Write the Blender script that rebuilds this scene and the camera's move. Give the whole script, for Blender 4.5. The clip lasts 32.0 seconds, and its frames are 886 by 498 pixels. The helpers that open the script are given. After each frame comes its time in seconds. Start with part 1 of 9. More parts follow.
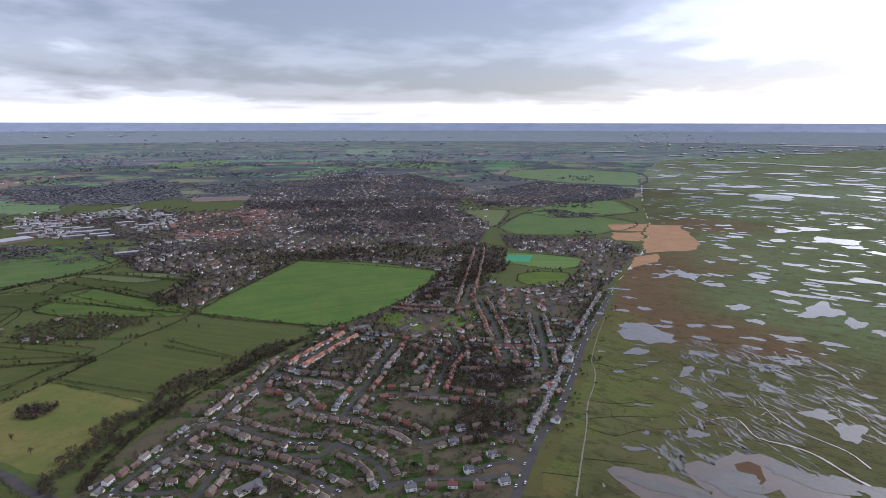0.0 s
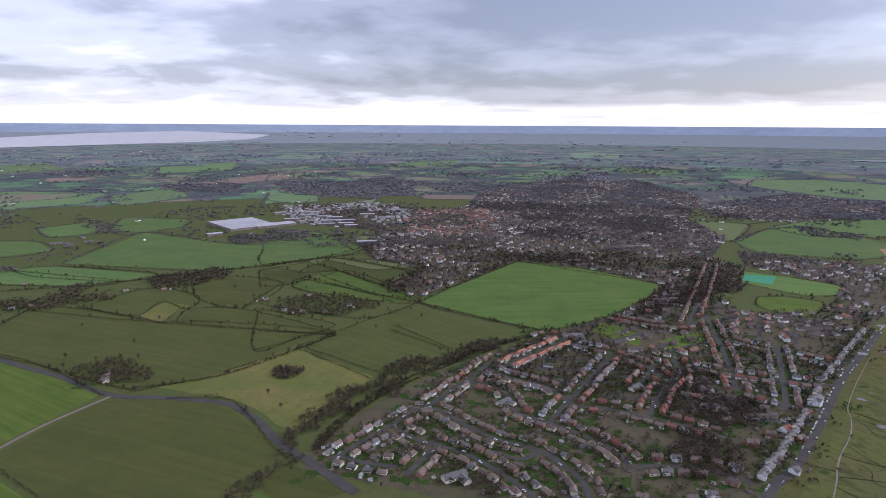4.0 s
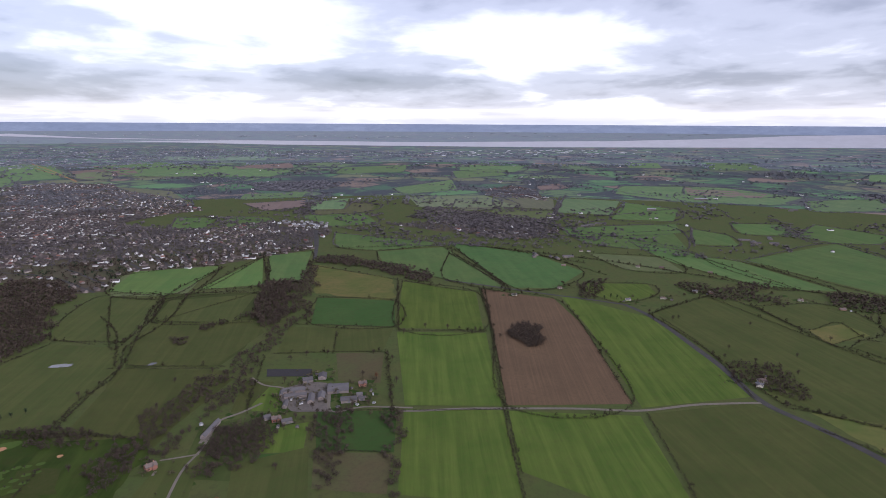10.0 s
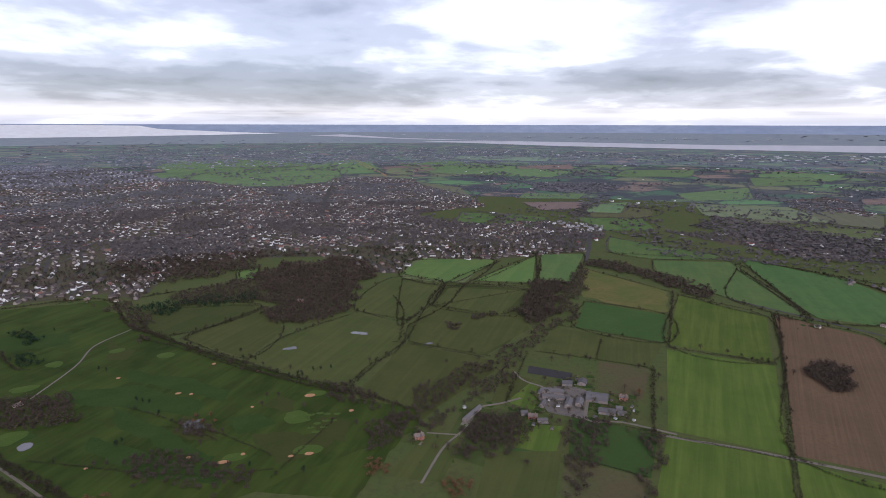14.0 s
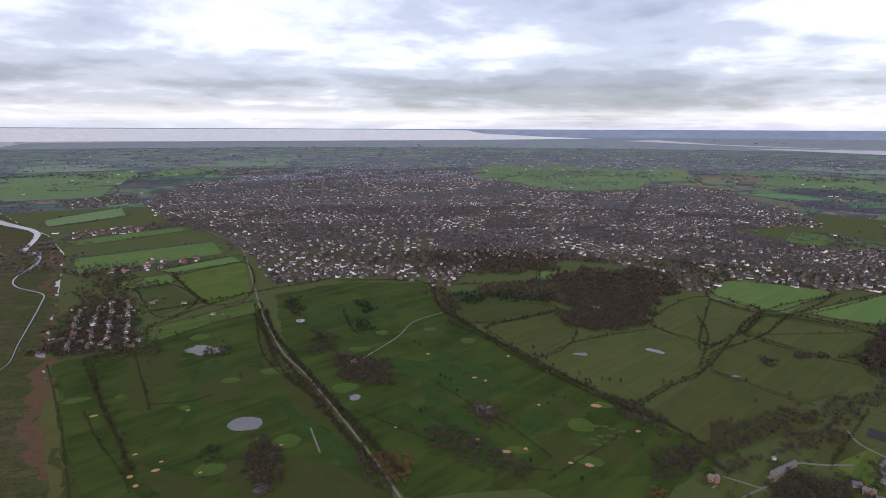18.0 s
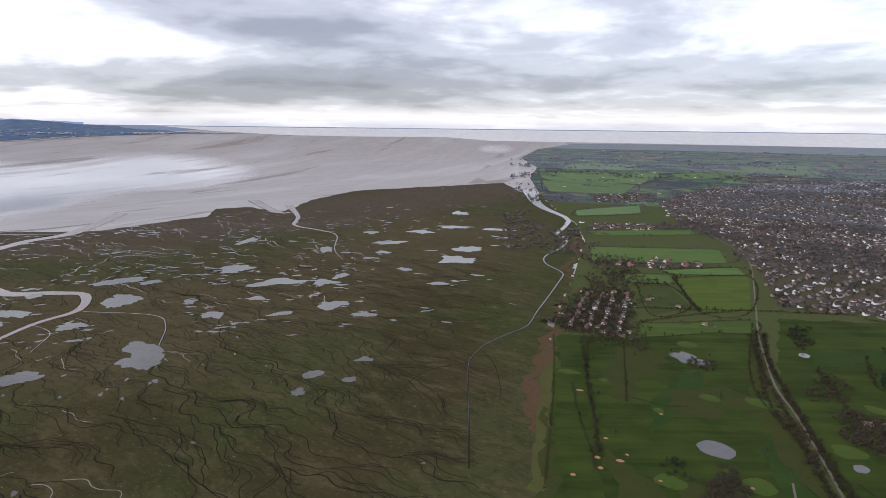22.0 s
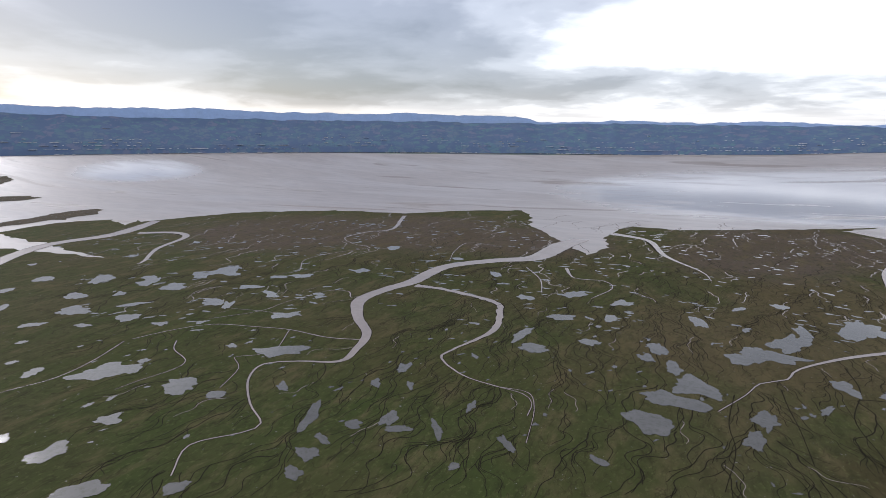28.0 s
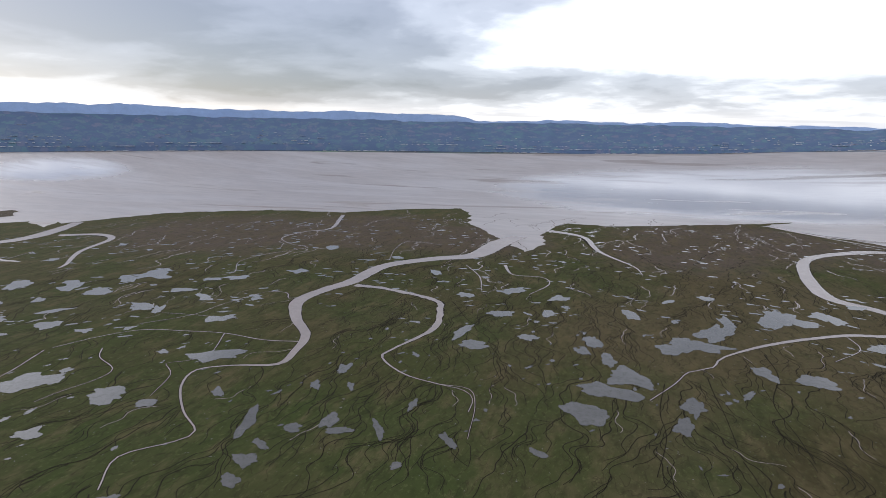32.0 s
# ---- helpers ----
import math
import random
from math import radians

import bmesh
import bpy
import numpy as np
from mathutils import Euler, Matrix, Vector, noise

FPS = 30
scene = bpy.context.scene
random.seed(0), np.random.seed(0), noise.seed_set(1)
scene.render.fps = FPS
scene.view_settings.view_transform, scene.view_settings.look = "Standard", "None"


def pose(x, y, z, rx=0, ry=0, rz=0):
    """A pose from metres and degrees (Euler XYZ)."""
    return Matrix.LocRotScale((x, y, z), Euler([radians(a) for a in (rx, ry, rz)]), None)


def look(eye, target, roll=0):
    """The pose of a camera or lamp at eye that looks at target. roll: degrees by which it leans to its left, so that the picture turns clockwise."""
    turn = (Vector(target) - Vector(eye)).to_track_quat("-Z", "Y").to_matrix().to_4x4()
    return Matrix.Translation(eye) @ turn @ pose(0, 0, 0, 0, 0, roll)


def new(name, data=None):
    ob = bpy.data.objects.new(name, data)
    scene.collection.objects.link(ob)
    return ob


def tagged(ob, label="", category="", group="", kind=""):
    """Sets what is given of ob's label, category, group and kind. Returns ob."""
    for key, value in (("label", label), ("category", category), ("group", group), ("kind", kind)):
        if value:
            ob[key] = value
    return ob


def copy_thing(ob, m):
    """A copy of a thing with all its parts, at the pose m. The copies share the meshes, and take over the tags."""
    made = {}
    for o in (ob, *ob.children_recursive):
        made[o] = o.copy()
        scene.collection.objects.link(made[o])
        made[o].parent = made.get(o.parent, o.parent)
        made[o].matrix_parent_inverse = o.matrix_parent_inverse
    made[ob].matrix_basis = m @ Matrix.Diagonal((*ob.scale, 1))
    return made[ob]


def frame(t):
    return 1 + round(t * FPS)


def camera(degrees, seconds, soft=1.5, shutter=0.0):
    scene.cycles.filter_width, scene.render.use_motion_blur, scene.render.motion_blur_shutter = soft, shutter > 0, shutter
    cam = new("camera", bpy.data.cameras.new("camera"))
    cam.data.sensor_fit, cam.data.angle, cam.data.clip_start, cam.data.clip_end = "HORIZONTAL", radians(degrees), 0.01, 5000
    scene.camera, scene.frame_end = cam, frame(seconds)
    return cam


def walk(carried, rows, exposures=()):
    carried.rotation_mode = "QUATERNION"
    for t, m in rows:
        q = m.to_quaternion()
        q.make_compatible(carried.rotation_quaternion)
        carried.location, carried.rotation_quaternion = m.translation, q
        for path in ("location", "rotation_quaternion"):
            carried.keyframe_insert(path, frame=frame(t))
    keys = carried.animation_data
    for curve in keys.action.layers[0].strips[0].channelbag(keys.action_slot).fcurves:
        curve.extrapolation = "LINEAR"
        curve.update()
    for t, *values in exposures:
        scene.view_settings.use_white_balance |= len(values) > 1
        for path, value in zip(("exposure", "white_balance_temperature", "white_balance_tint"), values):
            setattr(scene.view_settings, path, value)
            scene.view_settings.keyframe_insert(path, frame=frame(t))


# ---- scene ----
import mathutils

EYE = 300.0            # height of the flight, metres
cam = camera(72.67, 32.0, soft=0.6)
PATH = [
    (0.0, pose(0.20, -0.16, 300, 78.18, -0.07, 0.01)),
    (0.5, pose(0.10, 0.43, 300, 78.26, -0.09, 2.28)),
    (1.0, pose(-0.09, 1.05, 300, 78.34, -0.20, 4.44)),
    (1.5, pose(-0.41, 1.71, 300, 78.40, -0.15, 6.62)),
    (2.0, pose(-0.89, 2.41, 300, 78.42, -0.15, 8.93)),
    (2.5, pose(-1.54, 3.17, 300, 78.45, -0.08, 11.30)),
    (4.5, pose(-5.58, 6.67, 300, 78.39, -0.43, 25.57)),
    (5.0, pose(-6.74, 7.63, 300, 78.41, -0.47, 31.21)),
    (5.5, pose(-7.91, 8.58, 300, 78.40, -0.37, 37.20)),
    (6.0, pose(-9.10, 9.52, 300, 78.46, -0.46, 42.52)),
    (6.5, pose(-10.34, 10.41, 300, 78.48, -0.48, 47.67)),
    (7.0, pose(-11.63, 11.24, 300, 78.47, -0.45, 52.54)),
    (7.5, pose(-12.99, 12.00, 300, 78.42, -0.47, 57.71)),
    (8.0, pose(-14.39, 12.67, 300, 78.42, -0.44, 62.54)),
    (8.5, pose(-15.82, 13.28, 300, 78.42, -0.48, 67.72)),
    (9.0, pose(-17.25, 13.80, 300, 78.38, -0.39, 72.63)),
    (9.5, pose(-18.66, 14.27, 300, 78.36, -0.34, 77.07)),
    (10.0, pose(-20.02, 14.67, 300, 78.29, -0.31, 81.02)),
    (10.5, pose(-21.31, 15.01, 300, 78.30, -0.26, 84.41)),
    (11.0, pose(-22.53, 15.31, 300, 78.28, -0.20, 87.67)),
    (11.5, pose(-23.66, 15.56, 300, 78.26, -0.20, 90.47)),
    (12.0, pose(-24.71, 15.74, 300, 78.27, -0.18, 92.95)),
    (12.5, pose(-25.69, 15.84, 300, 78.29, -0.12, 95.34)),
    (13.0, pose(-26.62, 15.84, 300, 78.31, -0.11, 98.62)),
    (13.5, pose(-27.51, 15.75, 300, 78.34, -0.12, 102.71)),
    (14.0, pose(-28.33, 15.59, 300, 78.34, -0.12, 107.00)),
    (14.5, pose(-29.07, 15.37, 300, 78.37, -0.14, 111.06)),
    (16.5, pose(-31.36, 13.61, 300, 78.61, -0.05, 123.39)),
    (17.0, pose(-32.09, 12.72, 300, 78.67, -0.14, 126.64)),
    (17.5, pose(-33.00, 11.61, 300, 78.72, -0.18, 130.89)),
    (18.0, pose(-34.12, 10.32, 300, 78.73, -0.23, 135.55)),
    (18.5, pose(-35.44, 8.90, 300, 78.77, -0.36, 140.88)),
    (19.0, pose(-36.90, 7.41, 300, 78.80, -0.42, 146.60)),
    (19.5, pose(-38.48, 5.85, 300, 78.83, -0.38, 152.23)),
    (20.0, pose(-40.10, 4.20, 300, 78.83, -0.50, 158.03)),
    (20.5, pose(-41.68, 2.44, 300, 78.83, -0.42, 164.30)),
    (21.0, pose(-43.09, 0.57, 300, 78.76, -0.39, 170.81)),
    (21.5, pose(-44.23, -1.35, 300, 78.70, -0.51, 176.75)),
    (22.0, pose(-45.00, -3.23, 300, 78.68, -0.65, 182.08)),
    (22.5, pose(-45.36, -4.96, 300, 78.62, -0.68, 187.16)),
    (23.0, pose(-45.31, -6.48, 300, 78.63, -0.71, 192.57)),
    (23.5, pose(-44.89, -7.80, 300, 78.57, -0.63, 198.85)),
    (24.0, pose(-44.17, -8.97, 300, 78.53, -0.68, 206.63)),
    (24.5, pose(-43.24, -10.07, 300, 78.49, -0.69, 215.38)),
    (25.0, pose(-42.18, -11.16, 300, 78.43, -0.67, 225.20)),
    (25.5, pose(-41.11, -12.26, 300, 78.36, -0.63, 237.38)),
    (26.0, pose(-40.15, -13.36, 300, 78.33, -0.27, 248.29)),
    (26.5, pose(-39.40, -14.42, 300, 78.36, -0.31, 252.96)),
    (28.5, pose(-38.75, -17.60, 300, 78.67, -0.45, 259.06)),
    (29.0, pose(-38.86, -18.05, 300, 78.66, -0.53, 258.41)),
    (29.5, pose(-38.96, -18.35, 300, 78.66, -0.57, 257.64)),
    (30.0, pose(-39.03, -18.52, 300, 78.68, -0.65, 256.68)),
    (30.5, pose(-39.06, -18.57, 300, 78.70, -0.70, 255.72)),
    (31.0, pose(-39.06, -18.53, 300, 78.63, -0.61, 254.68)),
    (31.5, pose(-39.04, -18.39, 300, 78.61, -0.64, 253.77)),
    (32.0, pose(-39.00, -18.16, 300, 78.55, -0.81, 252.95)),
]
walk(cam, PATH, exposures=[(0.0, 0.56, 5650, 20), (6.0, 0.61, 5660, 24), (10.0, 0.31, 5670, 24), (14.0, 0.22, 5730, 22), (19.0, 0.17, 5850, 20), (23.0, 0.24, 5990, 17), (32.0, 0.28, 5870, 15)])

# ---------------------------------------------------------------- sky and sun
world = bpy.data.worlds.new("world")
scene.world = world
world.use_nodes = True
SUN_AZ, SUN_EL = -53.0, 29.0      # degrees counter-clockwise from +y, degrees above the horizon


def build_sky():
    nt = world.node_tree
    nt.nodes.clear()
    N, L = nt.nodes.new, nt.links.new

    def math_(op, a, b=0.0, clamp=False):
        n = N("ShaderNodeMath")
        n.operation, n.use_clamp = op, clamp
        for i, s in enumerate((a, b)):
            if isinstance(s, (int, float)):
                n.inputs[i].default_value = s
            else:
                L(s, n.inputs[i])
        return n.outputs[0]

    def ramp(fac, stops):
        n = N("ShaderNodeValToRGB")
        r = n.color_ramp
        r.interpolation = "EASE"
        while len(r.elements) < len(stops):
            r.elements.new(0.5)
        for e, (p, c) in zip(r.elements, stops):
            e.position, e.color = p, (*c, 1)
        L(fac, n.inputs[0])
        return n.outputs[0]

    def mix(fac, a, b, kind="MIX"):
        n = N("ShaderNodeMix")
        n.data_type, n.blend_type = "RGBA", kind
        for s, i in ((fac, 0), (a, 6), (b, 7)):
            if isinstance(s, (int, float)):
                n.inputs[i].default_value = s
            elif isinstance(s, tuple):
                n.inputs[i].default_value = (*s, 1)
            else:
                L(s, n.inputs[i])
        return n.outputs[2]

    tc = N("ShaderNodeTexCoord").outputs["Generated"]
    sep = N("ShaderNodeSeparateXYZ")
    L(tc, sep.inputs[0])
    x, y, z = sep.outputs
    up = math_("MAXIMUM", z, 0.0)
    den = math_("ADD", up, 0.15)
    comb = N("ShaderNodeCombineXYZ")
    L(math_("DIVIDE", x, den), comb.inputs[0])
    L(math_("DIVIDE", y, den), comb.inputs[1])

    def cloud(scale, detail, rough, dist, off):
        n = N("ShaderNodeTexNoise")
        m = N("ShaderNodeMapping")
        m.inputs["Location"].default_value = off
        L(comb.outputs[0], m.inputs[0])
        L(m.outputs[0], n.inputs["Vector"])
        n.inputs["Scale"].default_value, n.inputs["Detail"].default_value = scale, detail
        n.inputs["Roughness"].default_value, n.inputs["Distortion"].default_value = rough, dist
        return n.outputs[0]

    big = cloud(0.85, 5, 0.5, 0.5, (3.1, 1.7, 0))
    fine = cloud(2.9, 7, 0.52, 0.2, (0.4, 5.2, 2))
    d = math_("ADD", math_("MULTIPLY", big, 0.68), math_("MULTIPLY", fine, 0.32))
    # breaks and banks of the cloud: azimuth, elevation, width (degrees), weight
    for az, el, wide, gain in SPOTS:
        a, e = radians(az), radians(el)
        v = N("ShaderNodeVectorMath")
        v.operation = "DISTANCE"
        sc = N("ShaderNodeVectorMath")
        sc.operation = "MULTIPLY"
        L(tc, sc.inputs[0])
        sc.inputs[1].default_value = (1, 1, 2.6)
        L(sc.outputs[0], v.inputs[0])
        v.inputs[1].default_value = (-math.sin(a) * math.cos(e), math.cos(a) * math.cos(e), math.sin(e) * 2.6)
        g = math_("DIVIDE", v.outputs["Value"], radians(wide))
        g = math_("SUBTRACT", 1.0, g, True)
        g = math_("MULTIPLY", math_("MULTIPLY", g, g), math_("SUBTRACT", 3.0, math_("MULTIPLY", g, 2.0)))
        d = math_("ADD", d, math_("MULTIPLY", g, gain))
    # dark bases of the cloud sheet low in the sky
    base = math_("SUBTRACT", 1.0, math_("ABSOLUTE", math_("DIVIDE", math_("SUBTRACT", z, 0.066), 0.030)), True)
    d = math_("SUBTRACT", d, math_("MULTIPLY", base, 0.15))
    # heavier cloud overhead
    d = math_("SUBTRACT", d, math_("MULTIPLY", math_("SUBTRACT", math_("MULTIPLY", up, 2.2), 0.5, True), 0.10))
    col = ramp(d, CLOUD)
    # pale strip of open sky over the horizon
    strip = math_("SUBTRACT", 1.0, math_("ABSOLUTE", math_("DIVIDE", math_("SUBTRACT", z, 0.017), 0.019)), True)
    wisp = N("ShaderNodeTexNoise")
    m2 = N("ShaderNodeMapping")
    m2.inputs["Scale"].default_value = (3, 3, 60)
    L(tc, m2.inputs[0])
    L(m2.outputs[0], wisp.inputs["Vector"])
    wisp.inputs["Scale"].default_value, wisp.inputs["Detail"].default_value = 1.0, 4
    strip = math_("MULTIPLY", strip, math_("MULTIPLY", math_("SUBTRACT", wisp.outputs[0], 0.30), 4.5, True), True)
    col = mix(math_("MULTIPLY", strip, 0.85), col, (0.92, 0.885, 0.80))
    # greyer sky right at the horizon
    hz = math_("SUBTRACT", 1.0, math_("DIVIDE", z, 0.016), True)
    col = mix(math_("MULTIPLY", hz, 0.6), col, (0.66, 0.68, 0.71))
    sky = N("ShaderNodeTexSky")
    sky.sky_type, sky.sun_disc = "NISHITA", False
    sky.sun_elevation, sky.sun_rotation = radians(SUN_EL), radians(-SUN_AZ)
    total = mix(0.03, col, sky.outputs[0], "ADD")
    bg = N("ShaderNodeBackground")
    bg.inputs["Strength"].default_value = 1.0
    L(total, bg.inputs[0])
    out = N("ShaderNodeOutputWorld")
    L(bg.outputs[0], out.inputs[0])


CLOUD = [(0.12, (0.15, 0.15, 0.155)), (0.32, (0.265, 0.265, 0.272)), (0.47, (0.46, 0.46, 0.455)), (0.60, (0.80, 0.79, 0.75)), (0.74, (1.08, 1.06, 1.0)), (1.0, (2.3, 2.25, 2.1))]
SPOTS = [(-40, 9, 18, 0.46), (-53, 24, 34, 0.40), (294, 10, 24, -0.26), (278, 9, 18, -0.20), (0, 9, 36, -0.36), (24, 9, 24, -0.12), (60, 12, 24, -0.10), (85, 13, 20, -0.12), (26, 8, 18, -0.10), (-10, 5, 16, -0.08), (73, 7, 14, 0.20), (37, 9, 16, -0.08),
         (99, 9, 18, 0.16), (112, 3.0, 16, -0.06), (92, 3, 10, -0.06), (148, 8, 16, 0.12), (176, 5, 10, -0.10), (126, 3.2, 16, -0.10),
         (196, 6.5, 24, -0.10), (190, 3.0, 16, -0.07), (239, 8, 12, 0.18), (226, 8, 18, 0.24), (208, 7, 12, 0.16), (266, 6.5, 20, -0.30), (284, 8, 18, -0.16), (255, 10, 16, -0.10), (236, 9, 14, 0.08), (218, 5, 14, 0.08)]
build_sky()
sun = new("sun", bpy.data.lights.new("sun", "SUN"))
sun.data.energy, sun.data.angle, sun.data.color = 1.4, radians(20), (1.0, 0.95, 0.86)
_a, _e = radians(SUN_AZ), radians(SUN_EL)
sun.matrix_world = look((0, 0, 0), (math.sin(_a) * math.cos(_e), -math.cos(_a) * math.cos(_e), -math.sin(_e)))

# ---------------------------------------------------------------- materials
MATS = {}


def rgb(r, g, b):
    """A base colour from a paint chip's 0 to 255 values."""
    c = [1.3 * (v / 255) ** 2.2 for v in (r, g, b)]
    grey = 0.3 * c[0] + 0.6 * c[1] + 0.1 * c[2]
    return tuple(min(0.84, v + (grey - v) * 0.07) for v in c)


def material(name, a, b, c=None, big=0.02, small=0.5, rough=0.9, bump=0.0, stripe=0.0, stripe_w=0.3, island=0.0, obj=0.0, spec=0.06, metal=0.0, worldspace=False, glow=0.0):
    """Colour a to b over large patches, speckled with c at small scale, in metres."""
    m = bpy.data.materials.new(name)
    m.use_nodes = True
    nt = m.node_tree
    N, L = nt.nodes.new, nt.links.new
    p = nt.nodes["Principled BSDF"]
    tc = N("ShaderNodeTexCoord").outputs["Object"]
    if worldspace:
        tc = N("ShaderNodeNewGeometry").outputs["Position"]

    def noise_(scale, detail, rough_=0.6):
        n = N("ShaderNodeTexNoise")
        L(tc, n.inputs["Vector"])
        n.inputs["Scale"].default_value, n.inputs["Detail"].default_value, n.inputs["Roughness"].default_value = scale, detail, rough_
        return n.outputs[0]

    def spread(v, lo, hi):
        n = N("ShaderNodeMapRange")
        n.inputs[1].default_value, n.inputs[2].default_value = lo, hi
        L(v, n.inputs[0])
        return n.outputs[0]

    def mix(fac, u, v, kind="MIX"):
        n = N("ShaderNodeMix")
        n.data_type, n.blend_type = "RGBA", kind
        for s, i in ((fac, 0), (u, 6), (v, 7)):
            if isinstance(s, (int, float)):
                n.inputs[i].default_value = s
            elif isinstance(s, tuple):
                n.inputs[i].default_value = (*s, 1)
            else:
                L(s, n.inputs[i])
        return n.outputs[2]

    n1 = noise_(big, 6)
    col = mix(spread(n1, 0.35, 0.65), a, b)
    n2 = noise_(small, 9, 0.76)
    if c:
        col = mix(spread(n2, 0.48, 0.72), col, c)
    else:
        col = mix(spread(n2, 0.3, 0.8), col, tuple(v * 0.72 for v in a))
    if stripe:
        mp = N("ShaderNodeMapping")
        mp.inputs["Scale"].default_value = (0.0035, stripe_w, 1)
        L(tc, mp.inputs[0])
        w = N("ShaderNodeTexNoise")
        L(mp.outputs[0], w.inputs["Vector"])
        w.inputs["Scale"].default_value, w.inputs["Detail"].default_value, w.inputs["Roughness"].default_value = 1.0, 4, 0.7
        w = spread(w.outputs[0], 0.42, 0.68)
        n3 = noise_(0.02, 2)
        f = N("ShaderNodeMath")
        f.operation = "MULTIPLY"
        L(w, f.inputs[0])
        L(spread(n3, 0.2, 0.5), f.inputs[1])
        g = N("ShaderNodeMath")
        g.operation = "MULTIPLY"
        L(f.outputs[0], g.inputs[0])
        g.inputs[1].default_value = stripe
        col = mix(g.outputs[0], col, tuple(min(1, v * 1.6) for v in (b[0] * 1.08, b[1], b[2])))
    for amount, node, sock in ((island, "ShaderNodeNewGeometry", "Random Per Island"), (obj, "ShaderNodeObjectInfo", "Random")):
        if amount:
            r = N(node).outputs[sock]
            hsv = N("ShaderNodeHueSaturation")
            L(col, hsv.inputs["Color"])
            mr = N("ShaderNodeMapRange")
            mr.inputs[3].default_value, mr.inputs[4].default_value = 1 - amount, 1 + amount
            L(r, mr.inputs[0])
            L(mr.outputs[0], hsv.inputs["Value"])
            mh = N("ShaderNodeMapRange")
            mh.inputs[3].default_value, mh.inputs[4].default_value = 0.5 - amount * 0.06, 0.5 + amount * 0.06
            L(r, mh.inputs[0])
            L(mh.outputs[0], hsv.inputs["Hue"])
            col = hsv.outputs[0]
    L(col, p.inputs["Base Color"])
    if glow:
        L(col, p.inputs["Emission Color"])
        p.inputs["Emission Strength"].default_value = glow
    p.inputs["Roughness"].default_value, p.inputs["Metallic"].default_value = rough, metal
    p.inputs["Specular IOR Level"].default_value = spec
    if bump:
        bm_ = N("ShaderNodeBump")
        bm_.inputs["Strength"].default_value, bm_.inputs["Distance"].default_value = 0.6, bump
        L(n2, bm_.inputs["Height"])
        L(bm_.outputs[0], p.inputs["Normal"])
    MATS[name] = m
    return m


material("grass_a", rgb(63, 81, 32), rgb(75, 88, 37), rgb(71, 78, 38), 0.014, 0.12, stripe=0.45, stripe_w=0.09, obj=0.08)
material("grass_b", rgb(61, 82, 38), rgb(74, 89, 42), rgb(68, 76, 41), 0.014, 0.1, stripe=0.3, stripe_w=0.07, obj=0.14)
material("grass_c", rgb(56, 66, 34), rgb(64, 70, 38), rgb(58, 60, 35), 0.014, 0.1, stripe=0.2, stripe_w=0.06, obj=0.12)
material("grass_d", rgb(52, 74, 36), rgb(60, 78, 40), rgb(58, 66, 37), 0.014, 0.1, obj=0.1)
material("olive", rgb(61, 69, 36), rgb(70, 74, 40), rgb(66, 65, 39), 0.014, 0.1, stripe=0.25, stripe_w=0.09, obj=0.1)
material("olive_y", rgb(76, 86, 42), rgb(100, 92, 54), rgb(74, 80, 42), 0.014, 0.1, obj=0.06)
material("soil", rgb(82, 67, 52), rgb(90, 73, 56), rgb(76, 63, 50), 0.014, 0.2, stripe=0.3, stripe_w=0.3, bump=0.15, obj=0.06)
material("soil_g", rgb(79, 70, 51), rgb(75, 77, 49), rgb(68, 61, 47), 0.02, 0.2, obj=0.1)
material("golf", rgb(40, 53, 22), rgb(55, 67, 28), rgb(56, 58, 30), 0.011, 0.05, stripe=0.55, stripe_w=0.035)
material("green", rgb(66, 84, 36), rgb(76, 90, 42), None, 0.03, 0.4)
material("lawn", rgb(48, 66, 30), rgb(58, 73, 34), None, 0.03, 0.4)
material("pitch", rgb(60, 128, 96), rgb(70, 130, 100), None, 0.03, 0.4)
material("bunker", rgb(158, 118, 84), rgb(170, 128, 92), None, 0.1, 0.6)
material("reed", rgb(146, 114, 84), rgb(134, 102, 74), rgb(122, 96, 66), 0.02, 0.2, bump=0.3)
material("rust", rgb(88, 66, 51), rgb(80, 70, 47), rgb(72, 56, 44), 0.02, 0.12, bump=0.2)
material("shore", rgb(76, 80, 42), rgb(76, 70, 44), rgb(66, 74, 38), 0.04, 0.3, bump=0.2)
material("garden", rgb(70, 71, 50), rgb(82, 73, 61), rgb(60, 56, 48), 0.012, 0.06, worldspace=True)
material("arena", rgb(62, 60, 60), rgb(58, 56, 57), None, 0.05, 0.4)
material("yard", rgb(104, 96, 90), rgb(92, 86, 80), rgb(78, 75, 70), 0.05, 0.3)
material("asphalt", rgb(64, 62, 60), rgb(74, 71, 69), rgb(58, 56, 55), 0.05, 0.6, rough=0.8)
material("lane", rgb(102, 96, 86), rgb(112, 104, 93), rgb(86, 82, 70), 0.05, 0.4)
material("ditch", rgb(42, 39, 30), rgb(50, 46, 36), None, 0.1, 0.6)
material("mud", rgb(120, 112, 100), rgb(108, 100, 90), None, 0.05, 0.4, rough=0.5)
material("water", rgb(84, 82, 78), rgb(74, 72, 68), rgb(66, 66, 55), 0.02, 0.12, rough=0.10, spec=0.42, worldspace=True)
material("mudwater", rgb(138, 125, 116), rgb(122, 111, 105), None, 0.01, 0.1, rough=0.26, spec=0.42)
material("mud_shallows", rgb(98, 88, 80), rgb(88, 80, 73), None, 0.02, 0.1, rough=0.22, spec=0.3)
